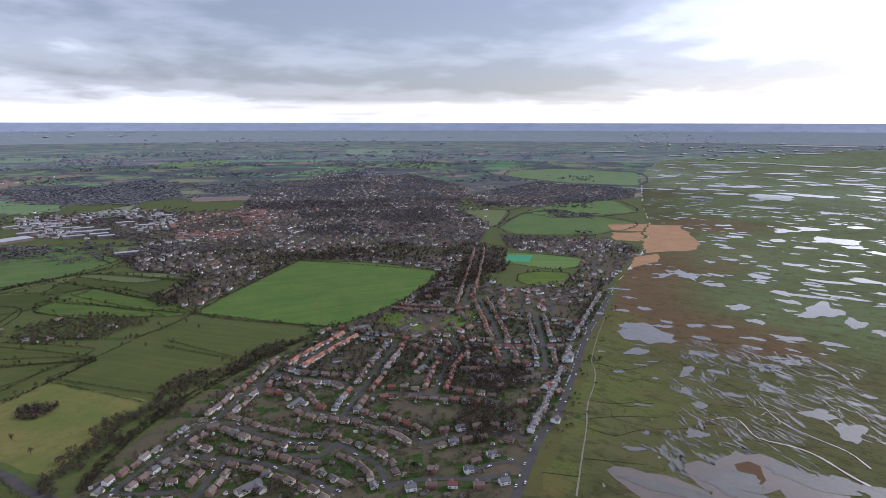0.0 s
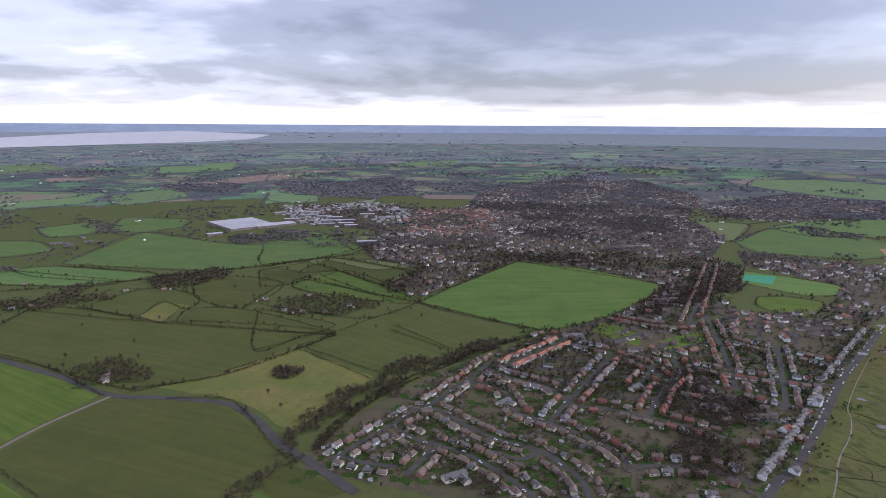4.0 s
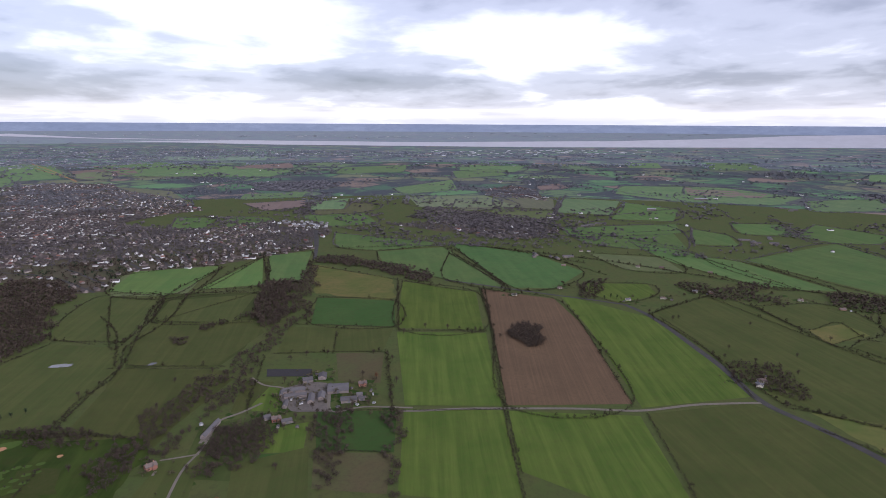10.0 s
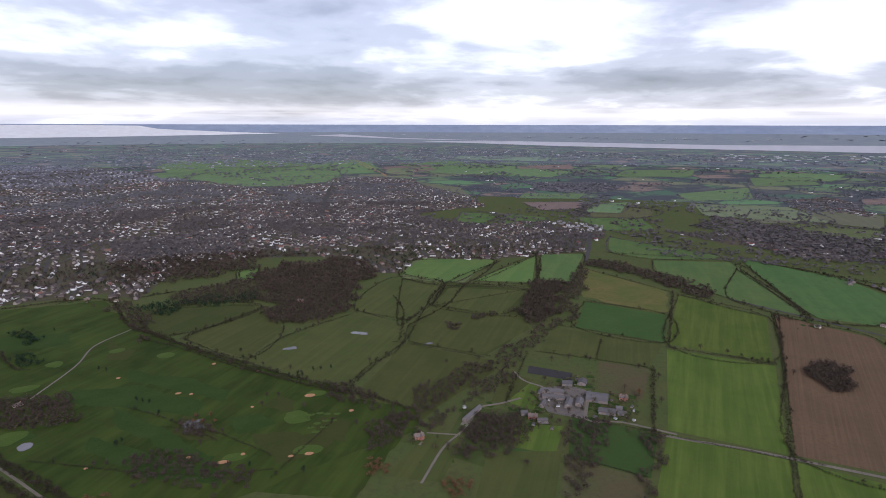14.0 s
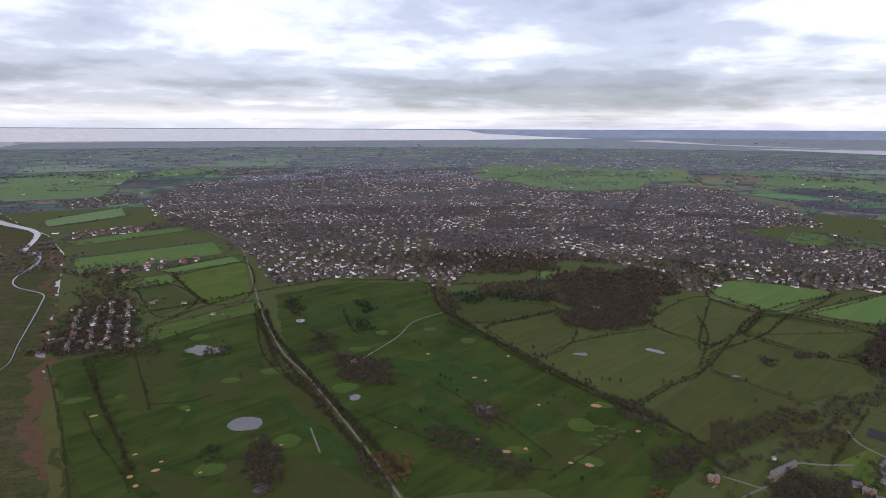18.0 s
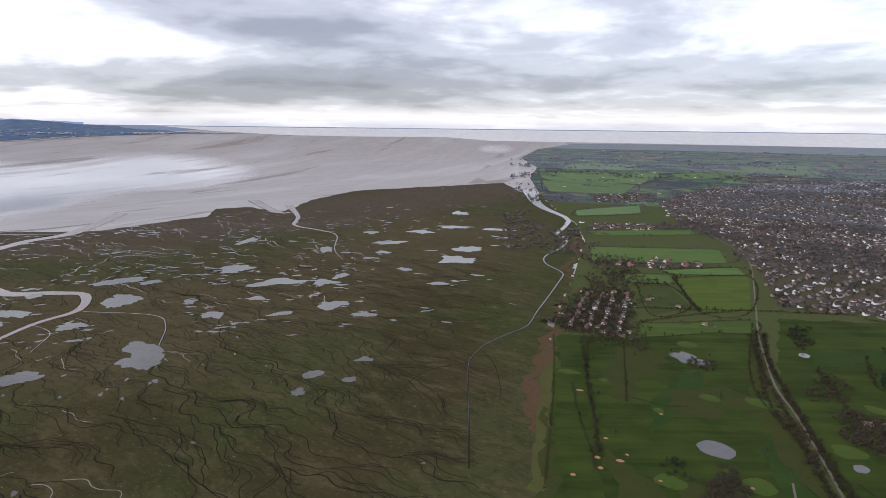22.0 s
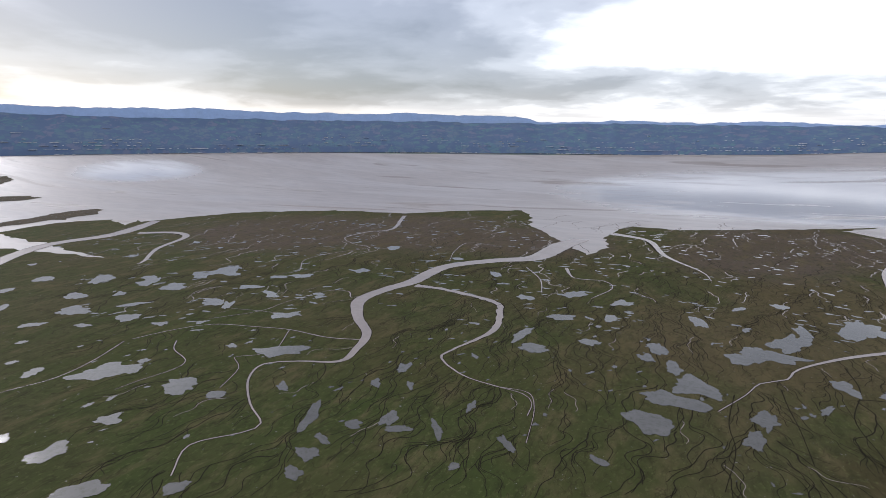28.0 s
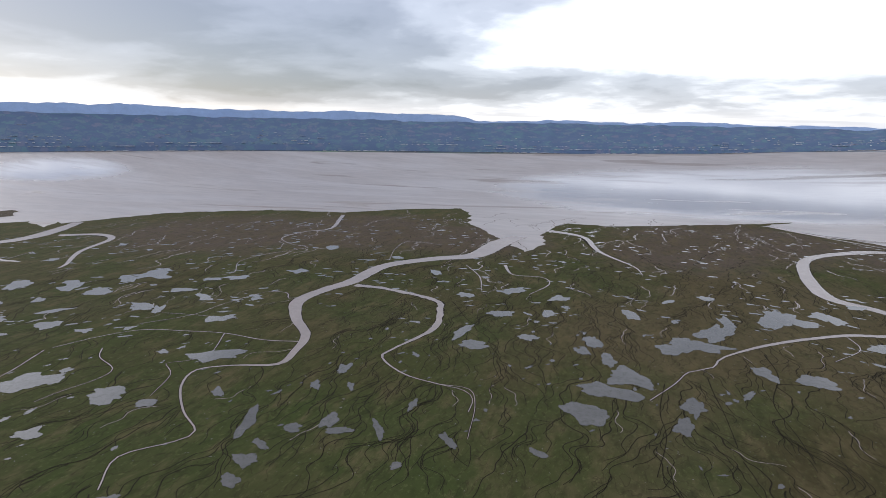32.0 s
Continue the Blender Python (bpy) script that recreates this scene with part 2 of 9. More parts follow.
# near-white base colour stands in for sky glare on wet sand
material("sheen", rgb(226, 218, 206), rgb(214, 206, 196), None, 0.004, 0.03, rough=0.15, spec=0.8)
# sea lightened and given a slight glow, to melt into the horizon haze
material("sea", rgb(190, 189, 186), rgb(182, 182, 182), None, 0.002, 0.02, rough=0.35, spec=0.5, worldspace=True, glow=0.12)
material("pond", rgb(98, 94, 94), rgb(90, 88, 90), None, 0.01, 0.1, rough=0.08, spec=0.6)
material("river", rgb(168, 166, 170), rgb(160, 158, 164), None, 0.001, 0.01, rough=0.4, spec=0.5)
# far ridge: blue haze as its colour, and a glow to lift its shaded face
material("hill_haze", rgb(120, 138, 166), rgb(112, 130, 160), None, 0.004, 0.02, worldspace=True, glow=0.35)
material("bare", rgb(68, 60, 53), rgb(80, 69, 60), None, 0.05, 0.5, island=0.28)
material("hedge", rgb(58, 55, 43), rgb(68, 61, 49), None, 0.05, 0.5, island=0.3)
material("shrub", rgb(84, 77, 60), rgb(74, 72, 52), None, 0.05, 0.5, island=0.35)
material("pine", rgb(40, 54, 40), rgb(46, 60, 42), None, 0.05, 0.5, island=0.3)
material("orange", rgb(104, 76, 54), rgb(92, 70, 52), None, 0.05, 0.5, island=0.3)
material("bark", rgb(72, 62, 54), rgb(84, 74, 64), None, 0.5, 3)
material("render_white", rgb(232, 230, 226), rgb(222, 220, 214), None, 0.3, 2, obj=0.05)
material("render_cream", rgb(212, 202, 182), rgb(202, 192, 172), None, 0.3, 2, obj=0.1)
material("brick_brown", rgb(138, 108, 92), rgb(126, 98, 84), rgb(150, 124, 108), 0.4, 3, obj=0.15)
material("brick_red", rgb(134, 94, 80), rgb(122, 86, 74), rgb(146, 108, 94), 0.4, 3, obj=0.15)
material("tile_brown", rgb(112, 98, 90), rgb(100, 89, 84), rgb(88, 82, 78), 0.3, 2, obj=0.22)
material("tile_red", rgb(122, 82, 72), rgb(108, 76, 70), rgb(98, 74, 68), 0.3, 2, obj=0.12)
material("tile_orange", rgb(158, 106, 84), rgb(144, 98, 80), rgb(128, 92, 78), 0.3, 2, obj=0.12)
material("slate", rgb(104, 101, 102), rgb(94, 92, 93), rgb(84, 83, 85), 0.3, 2, rough=0.6, obj=0.15)
material("window_glass", rgb(52, 56, 62), rgb(60, 64, 70), None, 1, 4, rough=0.08, spec=0.6)
material("door_paint", rgb(96, 60, 52), rgb(90, 62, 54), None, 1, 4, rough=0.5, obj=0.4)
material("far_wall", rgb(136, 125, 118), rgb(118, 110, 105), rgb(106, 97, 92), 0.05, 0.3, island=0.3)
material("far_white", rgb(222, 218, 212), rgb(206, 202, 195), None, 0.05, 0.3, island=0.2)
material("far_roof", rgb(80, 74, 72), rgb(90, 78, 73), None, 0.02, 0.2, island=0.3)
material("far_roof_red", rgb(124, 88, 78), rgb(112, 84, 77), None, 0.02, 0.2, island=0.2)
material("far_roof_white", rgb(134, 133, 133), rgb(118, 118, 119), None, 0.02, 0.2, island=0.3)
# farthest houses: wall and roof colours greyed and blued with haze
material("hazed_wall", rgb(130, 128, 134), rgb(120, 120, 128), None, 0.05, 0.3, island=0.2)
material("hazed_roof", rgb(106, 106, 116), rgb(112, 108, 114), None, 0.05, 0.3, island=0.2)
material("hazed_white", rgb(192, 192, 194), rgb(178, 180, 184), None, 0.05, 0.3, island=0.2)
material("metal_roof", rgb(146, 146, 150), rgb(132, 133, 138), rgb(122, 124, 130), 0.05, 0.2, rough=0.6, stripe=0.3, stripe_w=0.1, obj=0.12)
material("barn_roof", rgb(98, 94, 94), rgb(86, 83, 83), None, 0.1, 0.5, rough=0.7, obj=0.2)
material("car_paint", rgb(190, 192, 196), rgb(180, 182, 186), None, 1, 4, rough=0.25, spec=0.6, obj=0.5)
material("tyre", rgb(40, 40, 42), rgb(44, 44, 46), None, 1, 4)

def wet_marsh(name, a, b, c, scale, lo, hi, stretch=(1, 1, 1), turn=0.0, belts=()):
    """Marsh ground with shallow standing water in its hollows."""
    m = material(name, a, b, c, 0.008, 0.06, worldspace=True)
    nt = m.node_tree
    N, L = nt.nodes.new, nt.links.new
    p = nt.nodes["Principled BSDF"]
    dry = p.inputs["Base Color"].links[0].from_socket
    # belts of other plants and of painted haze, with ragged borders
    ragged = N("ShaderNodeTexNoise")
    L(N("ShaderNodeNewGeometry").outputs["Position"], ragged.inputs["Vector"])
    ragged.inputs["Scale"].default_value, ragged.inputs["Detail"].default_value, ragged.inputs["Roughness"].default_value = 0.013, 7, 0.68
    for colour, strength, places in belts:
        total = None
        for x, y, reach in places:
            far = N("ShaderNodeVectorMath")
            far.operation = "DISTANCE"
            L(N("ShaderNodeNewGeometry").outputs["Position"], far.inputs[0])
            far.inputs[1].default_value = (x, y, 0)
            near = N("ShaderNodeMapRange")
            near.interpolation_type = "SMOOTHSTEP"
            near.inputs[1].default_value, near.inputs[2].default_value, near.inputs[3].default_value, near.inputs[4].default_value = 0.0, reach * 1.5, 1.0, 0.0
            L(far.outputs["Value"], near.inputs[0])
            if total is None:
                total = near.outputs[0]
            else:
                both = N("ShaderNodeMath")
                both.operation = "MAXIMUM"
                L(total, both.inputs[0])
                L(near.outputs[0], both.inputs[1])
                total = both.outputs[0]
        shift = N("ShaderNodeMath")
        shift.operation = "ADD"
        L(total, shift.inputs[0])
        L(ragged.outputs[0], shift.inputs[1])
        edge = N("ShaderNodeMapRange")
        edge.inputs[1].default_value, edge.inputs[2].default_value, edge.inputs[4].default_value = 0.74, 1.16, strength
        L(shift.outputs[0], edge.inputs[0])
        belt = N("ShaderNodeMix")
        belt.data_type = "RGBA"
        L(edge.outputs[0], belt.inputs[0])
        L(dry, belt.inputs[6])
        belt.inputs[7].default_value = (*colour, 1)
        dry = belt.outputs[2]
    # tussocks and bare patches, drawn out along the drainage
    for scale, long_, lo_, hi_, most, colour in ((0.030, 2.4, 0.50, 0.66, 0.65, (88, 79, 56)), (0.075, 1.8, 0.50, 0.66, 0.5, (44, 48, 31)), (0.2, 1.4, 0.55, 0.66, 0.4, (90, 92, 56))):
        tm = N("ShaderNodeMapping")
        tm.vector_type = "TEXTURE"
        tm.inputs["Rotation"].default_value, tm.inputs["Scale"].default_value = (0, 0, radians(-35)), (long_, 1, 1)
        L(N("ShaderNodeNewGeometry").outputs["Position"], tm.inputs[0])
        tn = N("ShaderNodeTexNoise")
        L(tm.outputs[0], tn.inputs["Vector"])
        tn.inputs["Scale"].default_value, tn.inputs["Detail"].default_value, tn.inputs["Roughness"].default_value = scale, 8, 0.66
        tr = N("ShaderNodeMapRange")
        tr.inputs[1].default_value, tr.inputs[2].default_value, tr.inputs[4].default_value = lo_, hi_, most
        L(tn.outputs[0], tr.inputs[0])
        tx = N("ShaderNodeMix")
        tx.data_type = "RGBA"
        L(tr.outputs[0], tx.inputs[0])
        L(dry, tx.inputs[6])
        tx.inputs[7].default_value = (*rgb(*colour), 1)
        dry = tx.outputs[2]
    mp = N("ShaderNodeMapping")
    mp.inputs["Scale"].default_value, mp.inputs["Rotation"].default_value = stretch, (0, 0, radians(turn))
    L(N("ShaderNodeNewGeometry").outputs["Position"], mp.inputs[0])
    n = N("ShaderNodeTexNoise")
    L(mp.outputs[0], n.inputs["Vector"])
    n.inputs["Scale"].default_value, n.inputs["Detail"].default_value, n.inputs["Roughness"].default_value, n.inputs["Distortion"].default_value = scale, 5, 0.55, 0.8
    r = N("ShaderNodeMapRange")
    r.inputs[1].default_value, r.inputs[2].default_value = lo, hi
    L(n.outputs[0], r.inputs[0])
    mix = N("ShaderNodeMix")
    mix.data_type = "RGBA"
    L(r.outputs[0], mix.inputs[0])
    L(dry, mix.inputs[6])
    mix.inputs[7].default_value = (*rgb(110, 105, 100), 1)
    # broad greener and browner drifts, and fine wandering rills that drain seaward
    drift = N("ShaderNodeTexNoise")
    L(N("ShaderNodeNewGeometry").outputs["Position"], drift.inputs["Vector"])
    drift.inputs["Scale"].default_value, drift.inputs["Detail"].default_value = 0.0042, 4
    dr = N("ShaderNodeMapRange")
    dr.inputs[1].default_value, dr.inputs[2].default_value, dr.inputs[4].default_value = 0.44, 0.66, 0.30
    L(drift.outputs[0], dr.inputs[0])
    tint = N("ShaderNodeMix")
    tint.data_type = "RGBA"
    L(dr.outputs[0], tint.inputs[0])
    L(dry, tint.inputs[6])
    tint.inputs[7].default_value = (*rgb(70, 62, 42), 1)
    rp = N("ShaderNodeMapping")
    rp.vector_type = "TEXTURE"
    rp.inputs["Rotation"].default_value, rp.inputs["Scale"].default_value = (0, 0, radians(-35)), (2.6, 1, 1)
    L(N("ShaderNodeNewGeometry").outputs["Position"], rp.inputs[0])
    rn = N("ShaderNodeTexNoise")
    L(rp.outputs[0], rn.inputs["Vector"])
    rn.inputs["Scale"].default_value, rn.inputs["Detail"].default_value, rn.inputs["Roughness"].default_value, rn.inputs["Distortion"].default_value = 0.045, 3, 0.5, 1.2
    ab = N("ShaderNodeMath")
    ab.operation = "SUBTRACT"
    L(rn.outputs[0], ab.inputs[0])
    ab.inputs[1].default_value = 0.5
    ab2 = N("ShaderNodeMath")
    ab2.operation = "ABSOLUTE"
    L(ab.outputs[0], ab2.inputs[0])
    ln = N("ShaderNodeMapRange")
    ln.inputs[1].default_value, ln.inputs[2].default_value, ln.inputs[3].default_value, ln.inputs[4].default_value = 0.003, 0.016, 0.4, 0.0
    L(ab2.outputs[0], ln.inputs[0])
    rill = N("ShaderNodeMix")
    rill.data_type = "RGBA"
    L(ln.outputs[0], rill.inputs[0])
    L(tint.outputs[2], rill.inputs[6])
    rill.inputs[7].default_value = (*rgb(46, 42, 33), 1)
    dry = rill.outputs[2]
    L(dry, mix.inputs[6])
    L(mix.outputs[2], p.inputs["Base Color"])
    q = N("ShaderNodeMapRange")
    q.inputs[3].default_value, q.inputs[4].default_value = 0.9, 0.12
    L(r.outputs[0], q.inputs[0])
    L(q.outputs[0], p.inputs["Roughness"])
    sp = N("ShaderNodeMapRange")
    sp.inputs[3].default_value, sp.inputs[4].default_value = 0.03, 0.5
    L(r.outputs[0], sp.inputs[0])
    L(sp.outputs[0], p.inputs["Specular IOR Level"])


def wet_sand(name, glare_places):
    """Tidal flats: tan wet sand, long streaks of shallow water, and sky glare painted pale round given places."""
    m = bpy.data.materials.new(name)
    m.use_nodes = True
    nt = m.node_tree
    N, L = nt.nodes.new, nt.links.new
    p = nt.nodes["Principled BSDF"]
    pos = N("ShaderNodeNewGeometry").outputs["Position"]

    def streak(scale, stretch, turn, detail, lo, hi):
        mp = N("ShaderNodeMapping")
        mp.vector_type = "TEXTURE"
        mp.inputs["Rotation"].default_value, mp.inputs["Scale"].default_value = (0, 0, radians(turn)), (stretch, 1, 1)
        L(pos, mp.inputs[0])
        n = N("ShaderNodeTexNoise")
        L(mp.outputs[0], n.inputs["Vector"])
        n.inputs["Scale"].default_value, n.inputs["Detail"].default_value, n.inputs["Roughness"].default_value, n.inputs["Distortion"].default_value = scale, detail, 0.55, 0.7
        r = N("ShaderNodeMapRange")
        r.interpolation_type = "SMOOTHSTEP"
        r.inputs[1].default_value, r.inputs[2].default_value = lo, hi
        L(n.outputs[0], r.inputs[0])
        return r.outputs[0]

    def op(kind, a, b, clamp=False):
        n = N("ShaderNodeMath")
        n.operation, n.use_clamp = kind, clamp
        for i, q in enumerate((a, b)):
            if isinstance(q, (int, float)):
                n.inputs[i].default_value = q
            else:
                L(q, n.inputs[i])
        return n.outputs[0]

    def mix(fac, a, b):
        n = N("ShaderNodeMix")
        n.data_type = "RGBA"
        for q, i in ((fac, 0), (a, 6), (b, 7)):
            if isinstance(q, tuple):
                n.inputs[i].default_value = (*q, 1)
            else:
                L(q, n.inputs[i])
        return n.outputs[2]

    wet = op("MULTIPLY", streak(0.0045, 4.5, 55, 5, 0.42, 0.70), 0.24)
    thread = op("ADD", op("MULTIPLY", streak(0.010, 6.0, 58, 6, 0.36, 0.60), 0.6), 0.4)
    # round these places the glare mask is raised, in streaks
    for x, y, wide in glare_places:
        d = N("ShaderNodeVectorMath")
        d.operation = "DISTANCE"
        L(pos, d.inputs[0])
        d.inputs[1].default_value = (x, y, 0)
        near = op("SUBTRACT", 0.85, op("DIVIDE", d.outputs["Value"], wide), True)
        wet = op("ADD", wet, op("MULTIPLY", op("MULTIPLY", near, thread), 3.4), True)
    bars = streak(0.006, 5.0, 62, 6, 0.60, 0.66)
    fine = streak(0.03, 3.0, 50, 5, 0.35, 0.7)
    col = mix(fine, rgb(142, 132, 126), rgb(128, 119, 114))
    # sky glare put into the base colour; roughness drops there too
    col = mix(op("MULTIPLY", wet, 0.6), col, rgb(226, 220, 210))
    col = mix(op("MULTIPLY", bars, 0.5), col, rgb(112, 102, 96))
    L(col, p.inputs["Base Color"])
    rough = op("SUBTRACT", 0.34, op("MULTIPLY", wet, 0.24))
    rough = op("ADD", rough, op("MULTIPLY", bars, 0.25))
    L(rough, p.inputs["Roughness"])
    p.inputs["Specular IOR Level"].default_value = 0.85
    MATS[name] = m


# glare places are set where the sand mirrors bright sky towards the camera
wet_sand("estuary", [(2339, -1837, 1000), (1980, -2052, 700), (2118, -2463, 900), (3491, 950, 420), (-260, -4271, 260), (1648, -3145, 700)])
BELTS = [  # place, reach and colour of the marsh's belts: a lighter area, haze, then plants
    # broad lighter tone over the eastern marsh
    (rgb(90, 94, 58), 0.4, ((330, 650, 330), (600, 1000, 450), (900, 1500, 500))),
    # haze painted over the far end of the eastern marsh
    (rgb(112, 122, 100), 0.8, ((1500, 3300, 800), (2200, 3100, 1000), (1700, 2500, 450))),
    (rgb(94, 68, 54), 0.7, ((300, 960, 130), (350, 1090, 150), (420, 1210, 130), (560, 1290, 130), (430, 820, 110), (680, 1400, 130), (820, 1780, 170), (92, 460, 22), (340, 880, 110))),
    (rgb(82, 88, 44), 0.6, ((95, 480, 45), (125, 560, 50), (155, 640, 55), (190, 730, 60), (225, 810, 60), (270, 900, 55), (235, 640, 90))),
    (rgb(86, 100, 66), 0.65, ((900, 1350, 420), (1400, 2100, 700), (700, 1000, 300), (1900, 3000, 900))),
    (rgb(56, 66, 34), 0.55, ((480, 20, 190), (560, 130, 200), (640, -120, 200), (420, -180, 150), (800, 200, 200), (200, -560, 130), (-100, -900, 160), (-180, -1300, 200))),
    (rgb(80, 71, 53), 0.75, ((520, -880, 330), (300, -1100, 330), (100, -1400, 350), (680, -600, 230), (30, -1800, 380), (800, -900, 260))),
    (rgb(60, 53, 36), 0.6, ((110, -470, 110), (30, -560, 100), (0, -700, 110), (-10, -860, 110), (20, -1050, 120), (300, -520, 130))),
    (rgb(80, 70, 62), 0.9, ((1750, 60, 380), (1700, -300, 380), (1500, -560, 280), (1300, -1300, 380), (1180, -1000, 240), (900, -1650, 420), (600, -2000, 400), (350, -2350, 420), (100, -2700, 420), (-150, -3000, 350)))]
wet_marsh("marsh", rgb(62, 67, 39), rgb(72, 68, 47), rgb(58, 59, 40), 0.022, 0.70, 0.72, belts=BELTS)
wet_marsh("marsh_d", rgb(80, 70, 62), rgb(74, 67, 56), rgb(86, 79, 70), 0.045, 0.63, 0.66, (1.6, 1.0, 1), 0)
material("rough", rgb(60, 64, 33), rgb(54, 62, 30), rgb(68, 64, 38), 0.03, 0.2)

# the backdrop of far ground: haze is painted into its base colours
HAZE_TONE = rgb(132, 139, 150)


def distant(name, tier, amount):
    """A far variant of a plain ground or tree material for the backdrop beyond the middle distance, haze blended into
    its colours.
    """
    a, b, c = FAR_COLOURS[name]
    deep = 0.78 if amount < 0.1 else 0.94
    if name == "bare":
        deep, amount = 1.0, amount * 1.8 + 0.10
    blend = lambda u: tuple(x * deep + (h - x * deep) * amount for x, h in zip(rgb(*u), HAZE_TONE))
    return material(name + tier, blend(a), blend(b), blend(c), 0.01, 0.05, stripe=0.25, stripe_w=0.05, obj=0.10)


# mostly paler than the near colours, before the haze is blended in
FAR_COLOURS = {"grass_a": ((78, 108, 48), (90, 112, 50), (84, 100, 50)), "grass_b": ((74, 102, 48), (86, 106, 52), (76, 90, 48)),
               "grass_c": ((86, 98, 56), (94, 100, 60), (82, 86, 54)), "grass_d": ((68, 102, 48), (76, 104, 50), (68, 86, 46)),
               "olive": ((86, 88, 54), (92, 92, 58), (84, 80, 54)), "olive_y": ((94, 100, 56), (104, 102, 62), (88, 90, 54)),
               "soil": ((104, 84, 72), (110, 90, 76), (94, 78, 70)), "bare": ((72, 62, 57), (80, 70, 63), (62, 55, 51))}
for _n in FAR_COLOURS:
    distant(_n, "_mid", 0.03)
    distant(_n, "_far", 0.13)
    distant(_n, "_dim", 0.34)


# past these distances a material gives way to its copy with haze in the colour
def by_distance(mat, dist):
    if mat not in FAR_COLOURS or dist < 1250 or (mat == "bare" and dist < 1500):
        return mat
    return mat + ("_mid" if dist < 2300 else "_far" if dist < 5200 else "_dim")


def patchwork(name, amount, tone=HAZE_TONE):
    """Farmland far below: a patchwork of fields with dark hedge lines, laid out on the plan; amount of the haze colour
    tone is mixed in.
    """
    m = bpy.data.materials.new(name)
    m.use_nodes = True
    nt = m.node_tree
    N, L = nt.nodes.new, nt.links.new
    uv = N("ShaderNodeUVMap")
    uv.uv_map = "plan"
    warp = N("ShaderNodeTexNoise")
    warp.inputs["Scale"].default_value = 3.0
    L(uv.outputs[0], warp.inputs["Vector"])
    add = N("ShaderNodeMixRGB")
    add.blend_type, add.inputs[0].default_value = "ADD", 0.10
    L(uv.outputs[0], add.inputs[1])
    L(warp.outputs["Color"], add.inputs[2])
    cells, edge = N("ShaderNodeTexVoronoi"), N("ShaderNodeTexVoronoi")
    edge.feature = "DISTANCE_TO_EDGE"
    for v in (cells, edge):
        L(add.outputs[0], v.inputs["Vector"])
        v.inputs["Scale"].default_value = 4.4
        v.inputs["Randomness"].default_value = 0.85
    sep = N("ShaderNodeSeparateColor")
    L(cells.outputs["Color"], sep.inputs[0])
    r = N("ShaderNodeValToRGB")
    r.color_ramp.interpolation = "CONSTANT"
    # haze put into every field, wood and hedge colour
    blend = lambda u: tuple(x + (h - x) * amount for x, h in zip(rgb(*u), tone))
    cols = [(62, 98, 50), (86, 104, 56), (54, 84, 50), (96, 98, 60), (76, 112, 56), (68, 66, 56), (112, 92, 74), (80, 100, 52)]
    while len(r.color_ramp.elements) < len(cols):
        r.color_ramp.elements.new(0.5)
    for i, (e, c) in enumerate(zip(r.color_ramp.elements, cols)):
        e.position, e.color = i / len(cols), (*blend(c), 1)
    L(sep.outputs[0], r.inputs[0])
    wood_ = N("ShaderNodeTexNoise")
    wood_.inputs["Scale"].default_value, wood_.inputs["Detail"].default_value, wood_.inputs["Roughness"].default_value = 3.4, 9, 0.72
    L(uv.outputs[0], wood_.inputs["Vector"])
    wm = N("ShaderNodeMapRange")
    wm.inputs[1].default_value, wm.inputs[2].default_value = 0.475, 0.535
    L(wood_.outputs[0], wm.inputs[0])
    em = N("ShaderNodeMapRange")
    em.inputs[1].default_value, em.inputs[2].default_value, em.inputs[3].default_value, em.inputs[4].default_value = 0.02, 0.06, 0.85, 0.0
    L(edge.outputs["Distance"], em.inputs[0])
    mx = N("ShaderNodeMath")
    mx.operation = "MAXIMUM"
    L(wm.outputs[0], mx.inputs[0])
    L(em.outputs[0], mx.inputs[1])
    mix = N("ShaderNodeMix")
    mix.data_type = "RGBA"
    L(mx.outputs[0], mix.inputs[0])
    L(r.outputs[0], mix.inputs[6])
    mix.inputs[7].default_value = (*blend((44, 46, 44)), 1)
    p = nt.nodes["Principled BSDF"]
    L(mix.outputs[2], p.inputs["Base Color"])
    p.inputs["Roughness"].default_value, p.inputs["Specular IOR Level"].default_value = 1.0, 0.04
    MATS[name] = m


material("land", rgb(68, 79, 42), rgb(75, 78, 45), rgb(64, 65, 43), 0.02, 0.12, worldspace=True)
# the farther the land, the more haze in its base colour
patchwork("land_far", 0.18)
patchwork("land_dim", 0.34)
patchwork("land_hazier", 0.64)
# near hills: fields blended with a blue haze colour
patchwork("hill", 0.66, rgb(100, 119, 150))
# the rim is plain haze colour, with a slight glow added
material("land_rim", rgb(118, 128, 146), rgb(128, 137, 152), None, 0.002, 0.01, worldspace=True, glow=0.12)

# ---------------------------------------------------------------- shape helpers
NEAR, SPAN = 2600.0, 2150.0       # land beyond NEAR is drawn together to fit the camera's view inside its clip distance
RIM = NEAR + SPAN
rnd = random.Random(7)
rng = np.random.default_rng(7)


def bowl(xy):
    """Map places on the level plane to the drawn place: the same up to NEAR, then drawn in along the line of sight."""
    xy = np.asarray(xy, float)
    dist = np.maximum(np.hypot(xy[:, 0], xy[:, 1]), 1e-6)
    r = np.where(dist > NEAR, RIM - SPAN ** 2 / (np.maximum(dist, NEAR) - NEAR + SPAN), dist)
    z = np.where(dist > NEAR, EYE * (1 - r / dist), 0.0)
    k = r / dist
    return np.column_stack([xy[:, 0] * k, xy[:, 1] * k, z]), k


def raw_mesh(name, verts, faces, mats, index=None, smooth=False):
    """A mesh from arrays; faces has one row a face, all of one size."""
    me = bpy.data.meshes.new(name)
    verts, faces = np.asarray(verts, np.float32), np.asarray(faces, np.int32)
